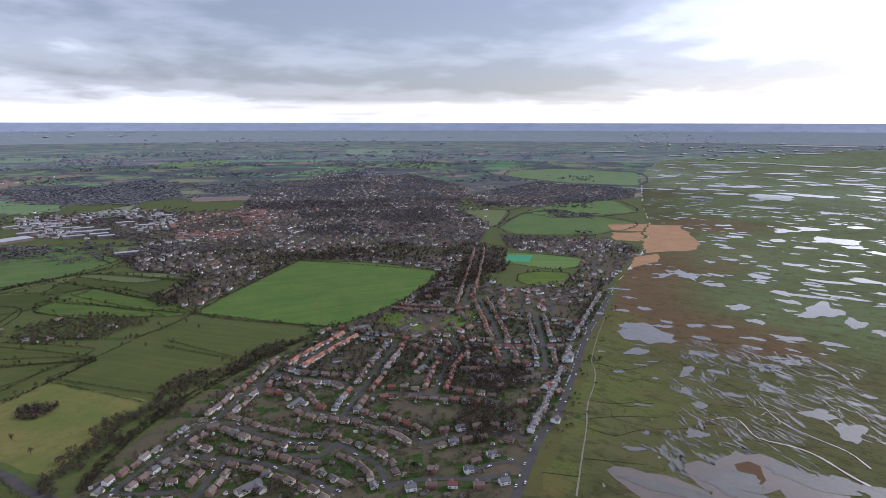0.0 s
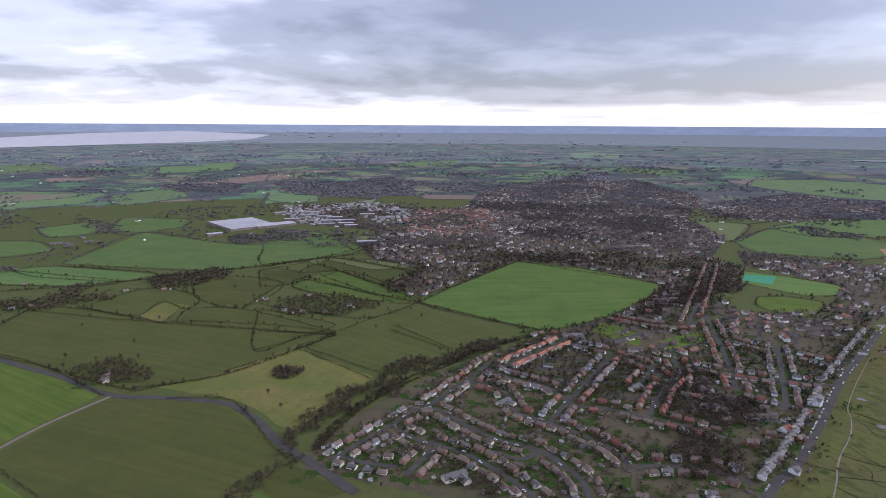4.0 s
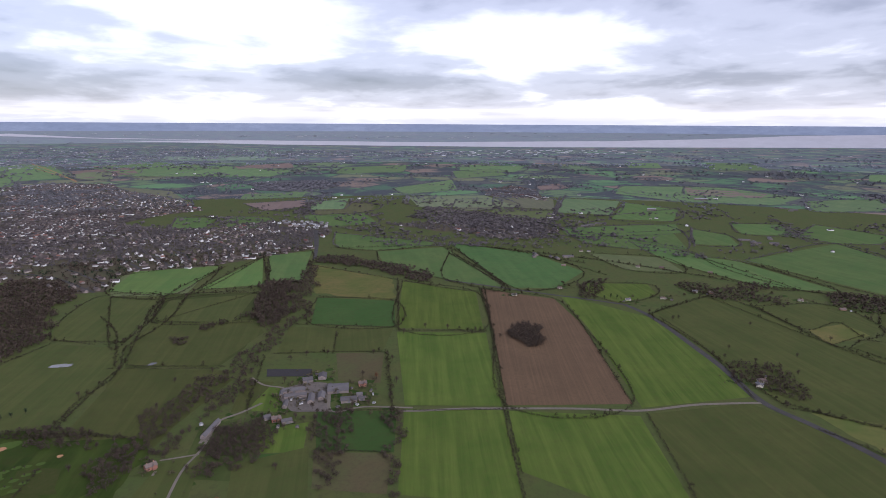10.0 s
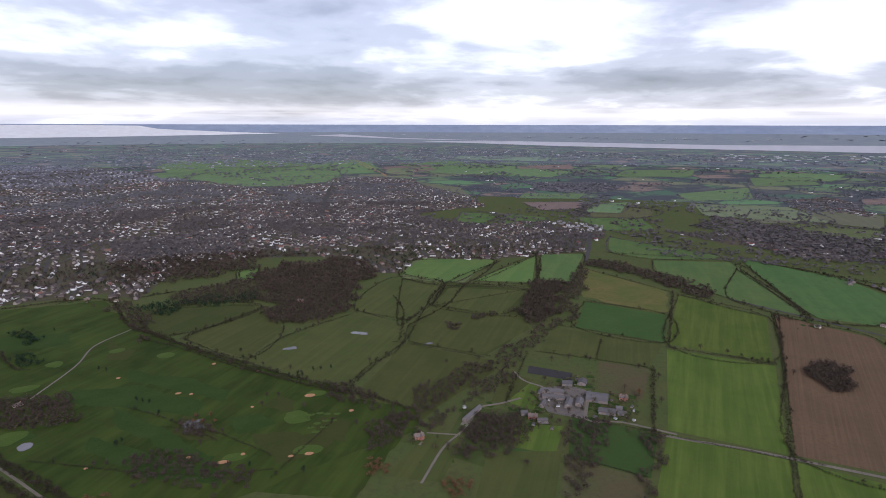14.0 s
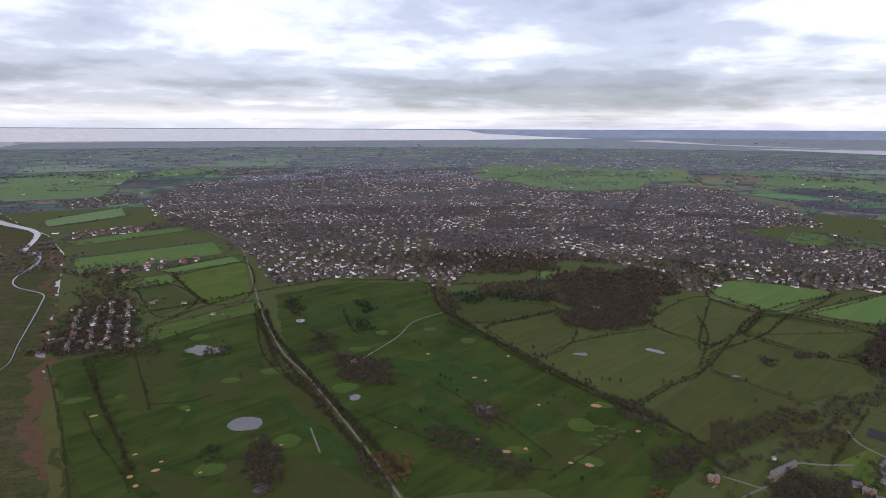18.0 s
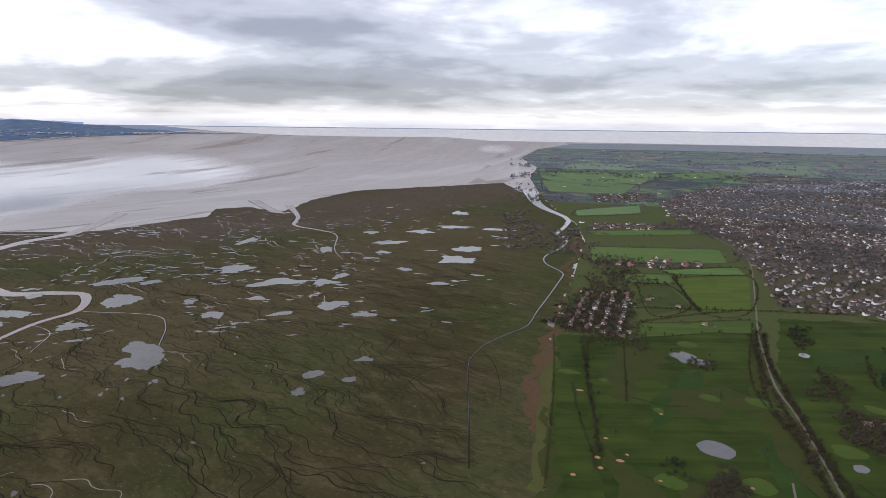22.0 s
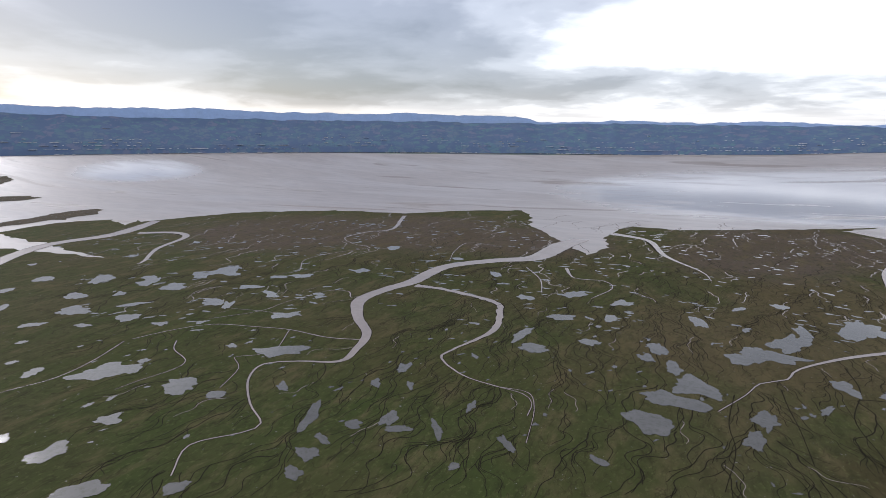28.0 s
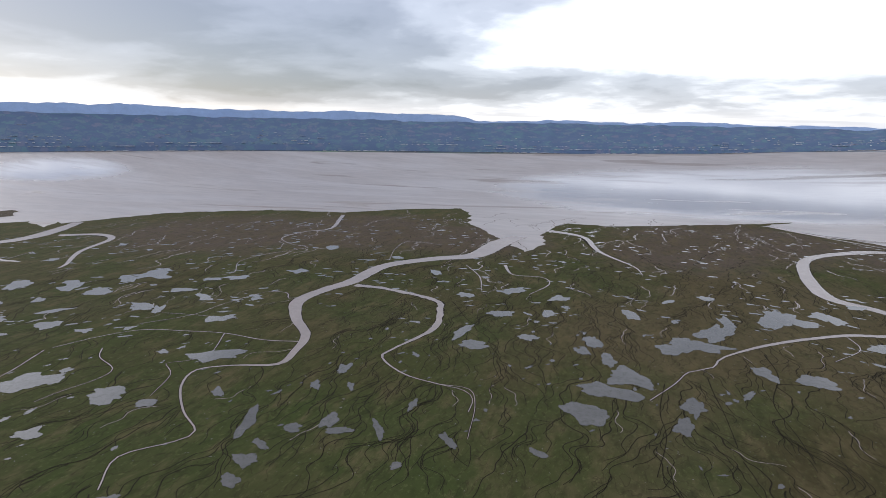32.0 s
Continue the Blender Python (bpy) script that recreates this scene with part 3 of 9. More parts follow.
    n, s = faces.shape
    me.vertices.add(len(verts))
    me.vertices.foreach_set("co", verts.ravel())
    me.loops.add(n * s)
    me.loops.foreach_set("vertex_index", faces.ravel())
    me.polygons.add(n)
    me.polygons.foreach_set("loop_start", np.arange(0, n * s, s, dtype=np.int32))
    me.polygons.foreach_set("loop_total", np.full(n, s, np.int32))
    for m in mats:
        me.materials.append(MATS[m])
    if index is not None:
        me.polygons.foreach_set("material_index", np.asarray(index, np.int32))
    me.update(calc_edges=True)
    me.validate()
    return me


def smooth_line(pts, step):
    """A gliding line through the points, about step apart; also the place along the points, 0 to n - 1."""
    p = np.asarray(pts, float)
    ext = np.vstack([2 * p[0] - p[1], p, 2 * p[-1] - p[-2]])
    out, along = [], []
    for i in range(len(p) - 1):
        a, b, c, e = ext[i:i + 4]
        n = max(2, min(60, int(np.hypot(*(c - b)) / step)))
        for k in range(n):
            t = k / n
            out.append(0.5 * (2 * b + (c - a) * t + (2 * a - 5 * b + 4 * c - e) * t * t + (3 * b - a - 3 * c + e) * t ** 3))
            along.append(i + t)
    out.append(p[-1])
    along.append(len(p) - 1)
    return np.array(out), np.array(along)


def inside(poly, xy):
    p = np.asarray(poly, float)
    q = np.roll(p, -1, 0)
    hit = np.zeros(len(xy), bool)
    for (x0, y0), (x1, y1) in zip(p, q):
        if y0 == y1:
            continue
        c = ((y0 > xy[:, 1]) != (y1 > xy[:, 1])) & (xy[:, 0] < (x1 - x0) * (xy[:, 1] - y0) / (y1 - y0) + x0)
        hit ^= c
    return hit


def split_long(verts, tris):
    """Halve triangles whose sides are long for their distance, so that far land can follow the bowl."""
    v = [tuple(p) for p in verts]
    done, todo, mid = [], [tuple(t) for t in tris], {}

    def middle(a, b):
        key = (min(a, b), max(a, b))
        if key not in mid:
            mid[key] = len(v)
            v.append(((v[a][0] + v[b][0]) / 2, (v[a][1] + v[b][1]) / 2))
        return mid[key]

    seen = {}

    def drawn(i):
        if i not in seen:
            x, y = v[i]
            dist = math.hypot(x, y)
            r = dist if dist <= NEAR else RIM - SPAN ** 2 / (dist - NEAR + SPAN)
            k = r / max(dist, 1e-6)
            seen[i] = (x * k, y * k, r)
        return seen[i]

    def long_(a, b):
        p, q = drawn(a), drawn(b)
        if max(p[2], q[2]) < NEAR * 0.96:
            return False
        return math.hypot(p[0] - q[0], p[1] - q[1]) > 110

    while todo:
        t = todo.pop()
        cut = [i for i in range(3) if long_(t[i], t[(i + 1) % 3])]
        if not cut or len(v) > 30000:
            done.append(t)
            continue
        i = max(cut, key=lambda j: math.dist(v[t[j]], v[t[(j + 1) % 3]]))
        a, b, c = t[i], t[(i + 1) % 3], t[(i + 2) % 3]
        m = middle(a, b)
        todo += [(a, m, c), (m, b, c)]
    return np.array(v), np.array(done)


LAYER = {}


def lift_at(lift, xy):
    """Sheets lie close on one another near by; where the land is drawn together they need more room."""
    return lift * np.interp(np.hypot(xy[:, 0], xy[:, 1]), (0, 1500, NEAR, 5100), (0.3, 0.5, 1.55, 3.0))



def layer(kind):
    """A little more height for each later sheet of a kind, so that none share a plane."""
    LAYER[kind] = LAYER.get(kind, 0.0) + 0.0015
    return LAYER[kind]


def sheet(name, mat, pts, lift, angle=0.0, label="", category=""):
    """A piece of ground with the outline pts."""
    tris = mathutils.geometry.tessellate_polygon([[Vector((x, y, 0)) for x, y in pts]])
    v, t = split_long(pts, tris)
    p, k = bowl(v)
    p[:, 2] += lift_at(lift + layer(lift), v)
    c = p.mean(0)
    a = radians(angle)
    q = p - c
    loc = np.column_stack([q[:, 0] * math.cos(a) + q[:, 1] * math.sin(a), -q[:, 0] * math.sin(a) + q[:, 1] * math.cos(a), q[:, 2]])
    nrm = np.cross(loc[t[:, 1]] - loc[t[:, 0]], loc[t[:, 2]] - loc[t[:, 0]])[:, 2]
    t[nrm < 0] = t[nrm < 0][:, ::-1]
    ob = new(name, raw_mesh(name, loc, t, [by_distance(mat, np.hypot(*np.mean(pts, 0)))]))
    ob.matrix_world = Matrix.Translation(c) @ Matrix.Rotation(a, 4, "Z")
    return tagged(ob, label, category, kind="structure")


FIELD_WORDS = {"grass_a": ("bright green field of young winter crop", "field"), "grass_b": ("green pasture field with worn patches", "field"),
               "grass_c": ("dull green grazing field in winter", "field"), "grass_d": ("dark green meadow beside hedges", "field"),
               "olive": ("olive brown rough grazing field", "field"), "olive_y": ("yellowish green field with dry patches", "field"),
               "soil": ("bare brown ploughed field", "field"), "soil_g": ("muddy brown paddock with thin grass", "paddock"),
               "golf": ("dark green mown golf course ground", "golf course"), "reed": ("orange brown bed of dry reeds", "reed bed"),
               "rust": ("rust brown patch of dead marsh plants", "marsh"), "shore": ("yellowish rough grass strip along the shore", "shore"),
               "marsh": ("flat green and brown salt marsh", "marsh"), "marsh_d": ("dark muddy outer salt marsh", "marsh"),
               "estuary": ("pale wet sand and shallow water of the estuary", "water"),
               "sea": ("pale sea near the horizon", "sea"), "river": ("pale wide river far away", "river"), "pitch": ("blue green artificial sports pitch", "pitch"),
               "arena": ("dark grey sand riding arena", "arena"), "rough": ("brownish rough grass between fairways", "grass"), "lawn": ("light green lawn", "lawn"), "yard": ("grey concrete farm yard", "yard")}


def uneven(pts, amount):
    """The outline with wandering edges."""
    out = []
    p = np.asarray(pts, float)
    for a, b in zip(p, np.roll(p, -1, 0)):
        d = np.hypot(*(b - a))
        far = np.hypot(*(a + b)) / 2
        n = int(np.clip(d / max(8, far * 0.012), 1, 40))
        for i in range(n):
            q = a + (b - a) * i / n
            w = amount * min(d, 160, 0.12 * max(far, 300))
            out.append((q[0] + w * noise.fractal((q[0] / 45, q[1] / 45, 1), 0.7, 2.0, 4), q[1] + w * noise.fractal((q[0] / 45, q[1] / 45, 9), 0.7, 2.0, 4)))
    return out


OUTLINES, REEDS = [], []


def field(name, mat, pts, lift, angle=0.0):
    if mat in ("rust", "marsh_d", "rough"):
        pts = uneven(pts, 0.2)
    elif mat == "marsh":
        pts = uneven(pts, 0.09)
    elif mat in ("golf", "shore", "olive_y", "reed", "lawn"):
        pts = uneven(pts, 0.08)
    if mat == "reed":
        REEDS.append(pts)
    words = FIELD_WORDS[mat]
    away = np.hypot(*np.mean(pts, 0))
    if mat in ("grass_b", "grass_c", "olive", "grass_a", "soil", "grass_d") and 900 < away < 4600:
        OUTLINES.append(list(pts) + [pts[0]])
    if name == "field" and mat not in ("grass_a", "grass_b", "grass_c", "grass_d", "olive", "olive_y", "soil"):
        name = {"golf": "golf_course", "reed": "reed_bed", "rust": "marsh_patch", "marsh_d": "outer_marsh", "shore": "shore_grass",
                "soil_g": "paddock", "rough": "rough_grass", "pitch": "sports_pitch", "lawn": "lawn", "yard": "farm_yard", "arena": "riding_arena"}[mat]
    return sheet(name, mat, pts, 0.12 if lift < 0.2 else 0.2 if lift < 0.35 else 0.55, angle, *words)


def ribbon(name, mat, pts, widths, lift, label, category, wobble=0.0):
    dist = np.hypot(*np.mean(pts, 0))
    line, along = smooth_line(pts, max(6, dist * 0.012))
    w = np.interp(along, np.arange(len(widths)), widths) / 2
    tan = np.gradient(line, axis=0)
    tan /= np.maximum(np.linalg.norm(tan, axis=1), 1e-6)[:, None]
    nor = np.column_stack([-tan[:, 1], tan[:, 0]])
    w1 = w * (1 + wobble * rng.uniform(-1, 1, len(w)))
    w2 = w * (1 + wobble * rng.uniform(-1, 1, len(w)))
    xy = np.vstack([line + nor * w1[:, None], line - nor * w2[:, None]])
    p, k = bowl(xy)
    p[:, 2] += lift_at(lift + layer(lift), xy)
    n = len(line)
    i = np.arange(n - 1)
    faces = np.column_stack([i + n, i + n + 1, i + 1, i])
    ob = new(name, raw_mesh(name, p, faces, [mat]))
    return tagged(ob, label, category, kind="structure")


ROADS = []


def road(name, mat, pts, width):
    ROADS.append((np.array(pts, float), width))
    label = "grey tarmac road with worn surface" if mat == "asphalt" else "pale narrow gravel lane between fields"
    return ribbon(name, mat, pts, [width] * len(pts), 0.64, label, "road" if mat == "asphalt" else "lane")


CREEKS = []


def creek(mat, pts, widths):
    widths = [w * 0.45 if w < 9 else w * 0.85 if w < 24 else w for w in widths]
    if mat == "mudwater":
        CREEKS.extend(smooth_line(pts, 14.0)[0].tolist())
    words = {"ditch": ("narrow dark drainage ditch in the marsh", "ditch"), "mud": ("winding muddy channel along the shore", "creek")}
    label, cat = words.get(mat, ("winding tidal creek with muddy water", "creek"))
    # muddy banks beside the water
    if mat in ("water", "mudwater"):
        mouth = 1 if widths[0] > 20 and len(pts) > 3 else 0
        ribbon("creek_bank", "ditch", pts[mouth:], [w * 1.05 + 1.2 for w in widths[mouth:]], 0.74, "dark muddy bank of a tidal creek", "bank", 0.04 if max(widths) > 20 else 0.25)
    return ribbon(cat, mat, pts, widths, 0.8, label, cat, 0.06 if max(widths) > 20 else 0.3)


def pool(mat, x, y, wide, deep, az):
    """A pool with bays and spits; wide across the sight line, deep along it."""
    n = 120
    seed = rnd.random() * 100
    if mat == "water" and math.hypot(x, y) > 1400 and y > 0:
        wide, deep = wide * 0.7, deep * 0.7
    a = radians(az)
    pts = []
    ragged = 1.0 if mat == "water" else 0.25
    shear = rnd.uniform(-0.35, 0.35) if mat == "water" else 0.0
    for i in range(n):
        t = 2 * math.pi * i / n
        c, d = math.cos(t), math.sin(t)
        r = math.exp(ragged * (0.75 * noise.noise((c * 0.9 + seed, d * 0.9, seed)) + 0.36 * noise.noise((c * 2.0 + seed, d * 2.0, 3)) + 0.10 * noise.noise((c * 6 + seed, d * 6, 9)) + 0.05 * noise.noise((c * 15 + seed, d * 15, 5))))
        u, w = wide * r * 0.80 * c, deep * r * 0.80 * d
        u += shear * w
        bend = 0.25 * ragged * noise.noise((u / max(wide, 1) + seed, 7, seed)) * deep
        w += bend
        pts.append((x + u * math.cos(a) - w * math.sin(a), y + u * math.sin(a) + w * math.cos(a)))
    name, label = {"water": ("pool", "shallow pale pool reflecting the sky"), "bunker": ("sand_bunker", "orange sand bunker on the golf course"),
                   "green": ("putting_green", "pale mown putting green"), "pond": ("pond", "smooth grey pond on the golf course"), "sheen": ("wet_sand", "wet sand sheet with sky glare painted pale")}[mat]
    return sheet(name, mat, pts, 0.86 if mat != "green" else 0.62, 0, label, name.replace("_", " "))


def small_pools(count, az0, az1, dmin, dmax, length, slim, heading, crowd=0.0):
    """Many small ragged pools of the marsh in one mesh; heading in degrees from +x, or None for across the sight line."""
    V, F = [], []
    while count > 0:
        az, dist = radians(rnd.uniform(az0, az1)), math.sqrt(rnd.uniform(dmin ** 2, dmax ** 2))
        x, y = -math.sin(az) * dist, math.cos(az) * dist
        here = np.array([[x, y]])
        if noise.fractal((x / 160, y / 160, 61), 0.8, 2.0, 3) < crowd or not inside(SALT_MARSH, here)[0] or any(inside(q, here)[0] for q in REEDS):
            count -= 0.25
            continue
        count -= 1
        a = (az if heading is None else radians(heading)) + rnd.gauss(0, 0.3)
        l = rnd.uniform(*length) * rnd.uniform(0.6, 1.3)
        w = l * rnd.uniform(0.6, 1.5) * slim
        bend, seed, k = rnd.uniform(-0.5, 0.5), rnd.uniform(0, 99), len(V)
        for i in range(14):
            t = 2 * math.pi * i / 14
            r = math.exp(0.9 * noise.noise((math.cos(t) * 1.7 + seed, math.sin(t) * 1.7, seed)))
            u, v = l * r * math.cos(t), w * r * math.sin(t)
            v += bend * u * abs(u) / l * 0.6
            V.append((x + u * math.cos(a) - v * math.sin(a), y + u * math.sin(a) + v * math.cos(a)))
        V.append((x, y))
        F += [(k + 14, k + i, k + (i + 1) % 14) for i in range(14)]
    p, k = bowl(V)
    p[:, 2] += lift_at(0.78, np.array(V))
    return tagged(new("small_pools", raw_mesh("small_pools", p, F, ["water"])), "many small bright pools scattered over the marsh", "pools", kind="stuff")


def ridge(name, profile, foot):
    """A range of hills at the rim: azimuth and elevation of its crest, elevation of its foot, in degrees."""
    az = np.array([p[0] for p in profile])
    az = np.where(az < 90, az + 360, az)
    order = np.argsort(az)
    el = np.array([p[1] for p in profile])[order]
    az = az[order]
    fine = np.arange(az[0], az[-1] + 8, 0.25)
    crest = np.interp(fine, az, el) + np.array([(0.12 if name == "hill_slope" else 0.13) * noise.fractal((a * 0.6, foot, 0), 1.0, 2.0, 4) for a in fine])
    rows = 14
    low = np.full(len(fine), foot)
    r0, r1 = 4650.0, 4730.0
    if name == "hill_slope":
        low = np.interp(fine, (199, 205, 212, 220, 229, 240, 300), (-0.62, -0.66, -0.95, -1.45, -1.95, -2.25, -2.4))
        low = np.minimum(low, crest - 0.02)
        shore = EYE / np.tan(np.radians(-low))
        r0, r1 = np.minimum(RIM - SPAN ** 2 / (shore - NEAR + SPAN), 4600) - 8, 4640.0
    V = []
    for j in range(rows):
        s = j / (rows - 1)
        r = r0 + (r1 - r0) * s
        e = np.minimum(low + (crest - low) * s ** 0.8, crest)
        if 0 < j < rows - 1:
            e = e + np.array([0.10 * s * noise.noise((a * 0.5, s * 5, 7)) for a in fine])
        a = np.radians(fine)
        V.append(np.column_stack([-np.sin(a) * r, np.cos(a) * r, EYE + r * np.tan(np.radians(e))]))
    n = len(fine)
    V = np.vstack(V)
    i, j = np.meshgrid(np.arange(n - 1), np.arange(rows - 1))
    k = (j * n + i).ravel()
    F = np.column_stack([k, k + n, k + n + 1, k + 1])
    me = raw_mesh(name, V, F, ["hill" if name == "hill_slope" else "hill_haze"])
    plan = me.uv_layers.new(name="plan")
    for loop in me.loops:
        q = loop.vertex_index
        plan.data[loop.index].uv = (fine[q % n] * 0.30, q // n * 0.16)
    if name == "hill_slope":
        hv, hf = [], []
        for i in range(1500):
            c, j = rnd.randrange(4, n - 4), int(abs(rnd.gauss(0, 3.0)))
            if j > 10 or noise.noise((c * 0.035, j * 0.5, 21)) < -0.05:
                continue
            x, y, z = V[j * n + c] + np.array((rnd.uniform(-9, 9), rnd.uniform(-9, 9), 0.5))
            w, h, k = rnd.uniform(2, 8) * rnd.choice((1, 1, 1, 3)), rnd.uniform(1.6, 3.2), len(hv)
            t = math.atan2(y, x)
            for dx, dy, dz in ((-1, -1, 0), (1, -1, 0), (1, 1, 0), (-1, 1, 0), (-1, -1, 1), (1, -1, 1), (1, 1, 1), (-1, 1, 1)):
                u, v = dx * 3, dy * w
                hv.append((x + u * math.cos(t) - v * math.sin(t), y + u * math.sin(t) + v * math.cos(t), z + dz * h))
            hf += [(k + a, k + b, k + c_, k + d) for a, b, c_, d in ((4, 5, 6, 7), (0, 1, 5, 4), (1, 2, 6, 5), (2, 3, 7, 6), (3, 0, 4, 7))]
        tagged(new("hillside_houses", raw_mesh("hillside_houses", hv, hf, ["hazed_white"])), "pale houses scattered over a distant hillside", "houses", kind="stuff")
    ob = new(name, me)
    return tagged(ob, "hazy blue green hills across the estuary", "hills", kind="structure")


# ---------------------------------------------------------------- ground
def build_ground():
    rings = [0, 60, 150, 300, 500, 800, 1200, 1700, 2200, 2500]
    r = 2600.0
    while r < RIM - 3:
        rings.append(NEAR + SPAN ** 2 / (RIM - r) - SPAN)
        r += 70
    rings += [90000, 400000, 2000000]
    n = 240
    xy = [(0.0, 0.0)]
    for r in rings[1:]:
        xy += [(r * math.sin(2 * math.pi * i / n), r * math.cos(2 * math.pi * i / n)) for i in range(n)]
    xy = np.array(xy)
    p, k = bowl(xy)
    faces, kinds = [], []
    for i in range(n):
        faces.append((0, 1 + (i + 1) % n, 1 + i))
        kinds.append(0)
    for j in range(len(rings) - 2):
        a, b = 1 + j * n, 1 + (j + 1) * n
        mid = rings[j + 2]
        # rings farther out get land colours with more painted haze
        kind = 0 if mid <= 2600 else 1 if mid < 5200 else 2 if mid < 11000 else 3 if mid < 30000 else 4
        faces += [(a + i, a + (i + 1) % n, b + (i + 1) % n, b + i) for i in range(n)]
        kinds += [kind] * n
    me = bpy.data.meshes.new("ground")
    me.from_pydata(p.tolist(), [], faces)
    for m in ("land", "land_far", "land_dim", "land_hazier", "land_rim"):
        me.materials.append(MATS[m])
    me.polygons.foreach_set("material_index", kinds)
    plan = me.uv_layers.new(name="plan")
    for loop in me.loops:
        plan.data[loop.index].uv = xy[loop.vertex_index] / 1000
    if sum(f.normal.z for f in me.polygons) < 0:
        me.flip_normals()
    return tagged(new("ground", me), "wide winter farmland reaching the hazy horizon", "ground", kind="structure")


build_ground()


def garden(pts):
    if np.hypot(*np.mean(pts, 0)) > 4300:
        return None
    return sheet("garden_ground", "garden", pts, 0.08, 0, "dark gardens and plots between houses", "ground")


garden(((-295, 416), (-310, 460), (-285, 577), (-249, 687), (-178, 816), (-87, 964), (-15, 1126), (74, 1169), (119, 1067), (232, 1126), (302, 1056), (205, 817), (140, 650), (69, 469), (54, 425)))
garden(((81, 1048), (139, 1067), (220, 964), (201, 920), (103, 914), (80, 964)))
garden(((94, 1510), (158, 1442), (128, 1215), (74, 1169), (-4, 1126), (-16, 1215), (-164, 1296), (-323, 1317), (-371, 1091), (-424, 960), (-476, 991), (-500, 1044), (-496, 1135), (-576, 1212), (-648, 1262), (-596, 1376), (-840, 1589), (-850, 1991), (-620, 2117), (-545, 2633), (-558, 3298), (-215, 3661), (122, 2863), (51, 2113), (146, 1814)))
garden(((154, 1628), (433, 1552), (488, 1445), (348, 1170), (298, 1067), (243, 1126), (314, 1321), (221, 1410), (158, 1442)))
garden(((84, 2528), (307, 2868), (511, 3152), (891, 2775), (780, 2456), (358, 2191), (137, 2232)))
garden(((-1356, 1890), (-1081, 2103), (-841, 2016), (-622, 1440), (-851, 1550), (-1057, 1553), (-1212, 1683)))
garden(((-809, 1768), (-850, 1991), (-612, 2089), (-503, 1764), (-562, 1547), (-712, 1548)))
garden(((-751, 1354), (-729, 1597), (-741, 2215), (-859, 2847), (-426, 4230), (-136, 1549), (-218, 1344), (-324, 1303), (-411, 961), (-468, 951), (-517, 1003), (-501, 1162), (-638, 1204)))
garden(((-2753, 632), (-2951, 836), (-2699, 872), (-2324, 807), (-2501, 686)))
garden(((-1885, 344), (-1704, 571), (-1555, 560), (-1579, 400), (-1716, 310)))
garden(((-1897, -668), (-1813, -388), (-1947, -197), (-1852, -49), (-1708, -31), (-1567, -82), (-1466, -186), (-1380, -276), (-1342, -354), (-1291, -460)))
garden(((-1942, -181), (-1881, -42), (-1752, -31), (-1818, -162)))
garden(((-2959, -1033), (-2547, -639), (-2210, -487), (-2120, -583), (-2243, -787)))
garden(((-2551, 598), (-2869, 782), (-2497, 807), (-2430, 664)))
garden(((-1857, 112), (-1859, 297), (-1715, 628), (-1623, 595), (-1694, 271)))
garden(((-2693, -2699), (-2846, -2377), (-2511, -1682), (-2913, -1472), (-3105, -1122), (-2273, -506), (-2105, -589), (-1931, -673), (-1757, -353), (-1703, -212), (-1638, -82), (-1488, -72), (-1327, -288), (-1305, -424), (-1151, -425), (-1142, -481), (-1276, -613), (-1195, -771), (-1167, -947), (-956, -838), (-821, -830)))
garden(((-1275, -809), (-1393, -670), (-1300, -462), (-1151, -425), (-1141, -486), (-1265, -607)))
garden(((-870, -2602), (-1363, -3306), (-2162, -3816), (-3436, -4115), (-3136, -2860), (-2218, -1834), (-2319, -1344), (-3068, -1552), (-3280, -1455), (-3204, -1116), (-1473, -480), (-1150, -441), (-1257, -553), (-1231, -752), (-1091, -903), (-832, -783), (-855, -869), (-723, -995), (-598, -1029), (-708, -1366), (-751, -1617), (-761, -2019)))
garden(((-345, -1469), (-544, -1424), (-639, -1366), (-506, -1318), (-337, -1354)))
garden(((-472, -2004), (-795, -1949), (-778, -1856), (-439, -1857)))
garden(((-2965, -3542), (-3136, -2860), (-2366, -2032), (-2237, -2422)))
garden(((-646, -2880), (-965, -2980), (-870, -2602), (-603, -2579)))
garden(((-10556, 14679), (-16565, 23067), (-9091, 18473), (-6536, 13265)))
garden(((-3714, 10426), (-4039, 11492), (-3099, 11974), (-2731, 10472)))
garden(((1992, 7235), (4748, 16761), (7929, 19400), (5082, 10675), (5212, 8238), (3515, 5626), (2127, 4933), (2690, 7396)))
garden(((4274, 7449), (6414, 8746), (5047, 6869), (3626, 6099)))
garden(((-6050, 12275), (188, 13006), (117, 8014), (-3708, 7502)))
garden(((-8063, 10481), (-13187, 17786), (-9353, 20932), (-6510, 13949)))
garden(((-5720, 1095), (-7463, 1436), (-7081, 3930), (-6865, 9265), (-4861, 6564), (-4889, 3541), (-4588, 2114)))
garden(((-3434, 9540), (-3850, 10827), (-3447, 12956), (-3009, 11319)))
garden(((-15940, 3093), (-23576, 4585), (-21958, 10175), (-20586, 14932), (-14893, 9658), (-13071, 5079)))
garden(((-19852, -10510), (-17204, -2657), (-15289, 3324), (-11691, 2549), (-13727, -1862), (-17423, -8672)))
garden(((-2693, -2699), (-5703, -5711), (-7184, -4578), (-7839, -2855), (-7353, -987), (-6738, 902), (-5633, 758), (-5708, -762), (-4351, -2067), (-3783, -2408), (-3334, -2994)))
garden(((-5633, 758), (-7014, 937), (-7149, 3803), (-6154, 3279)))
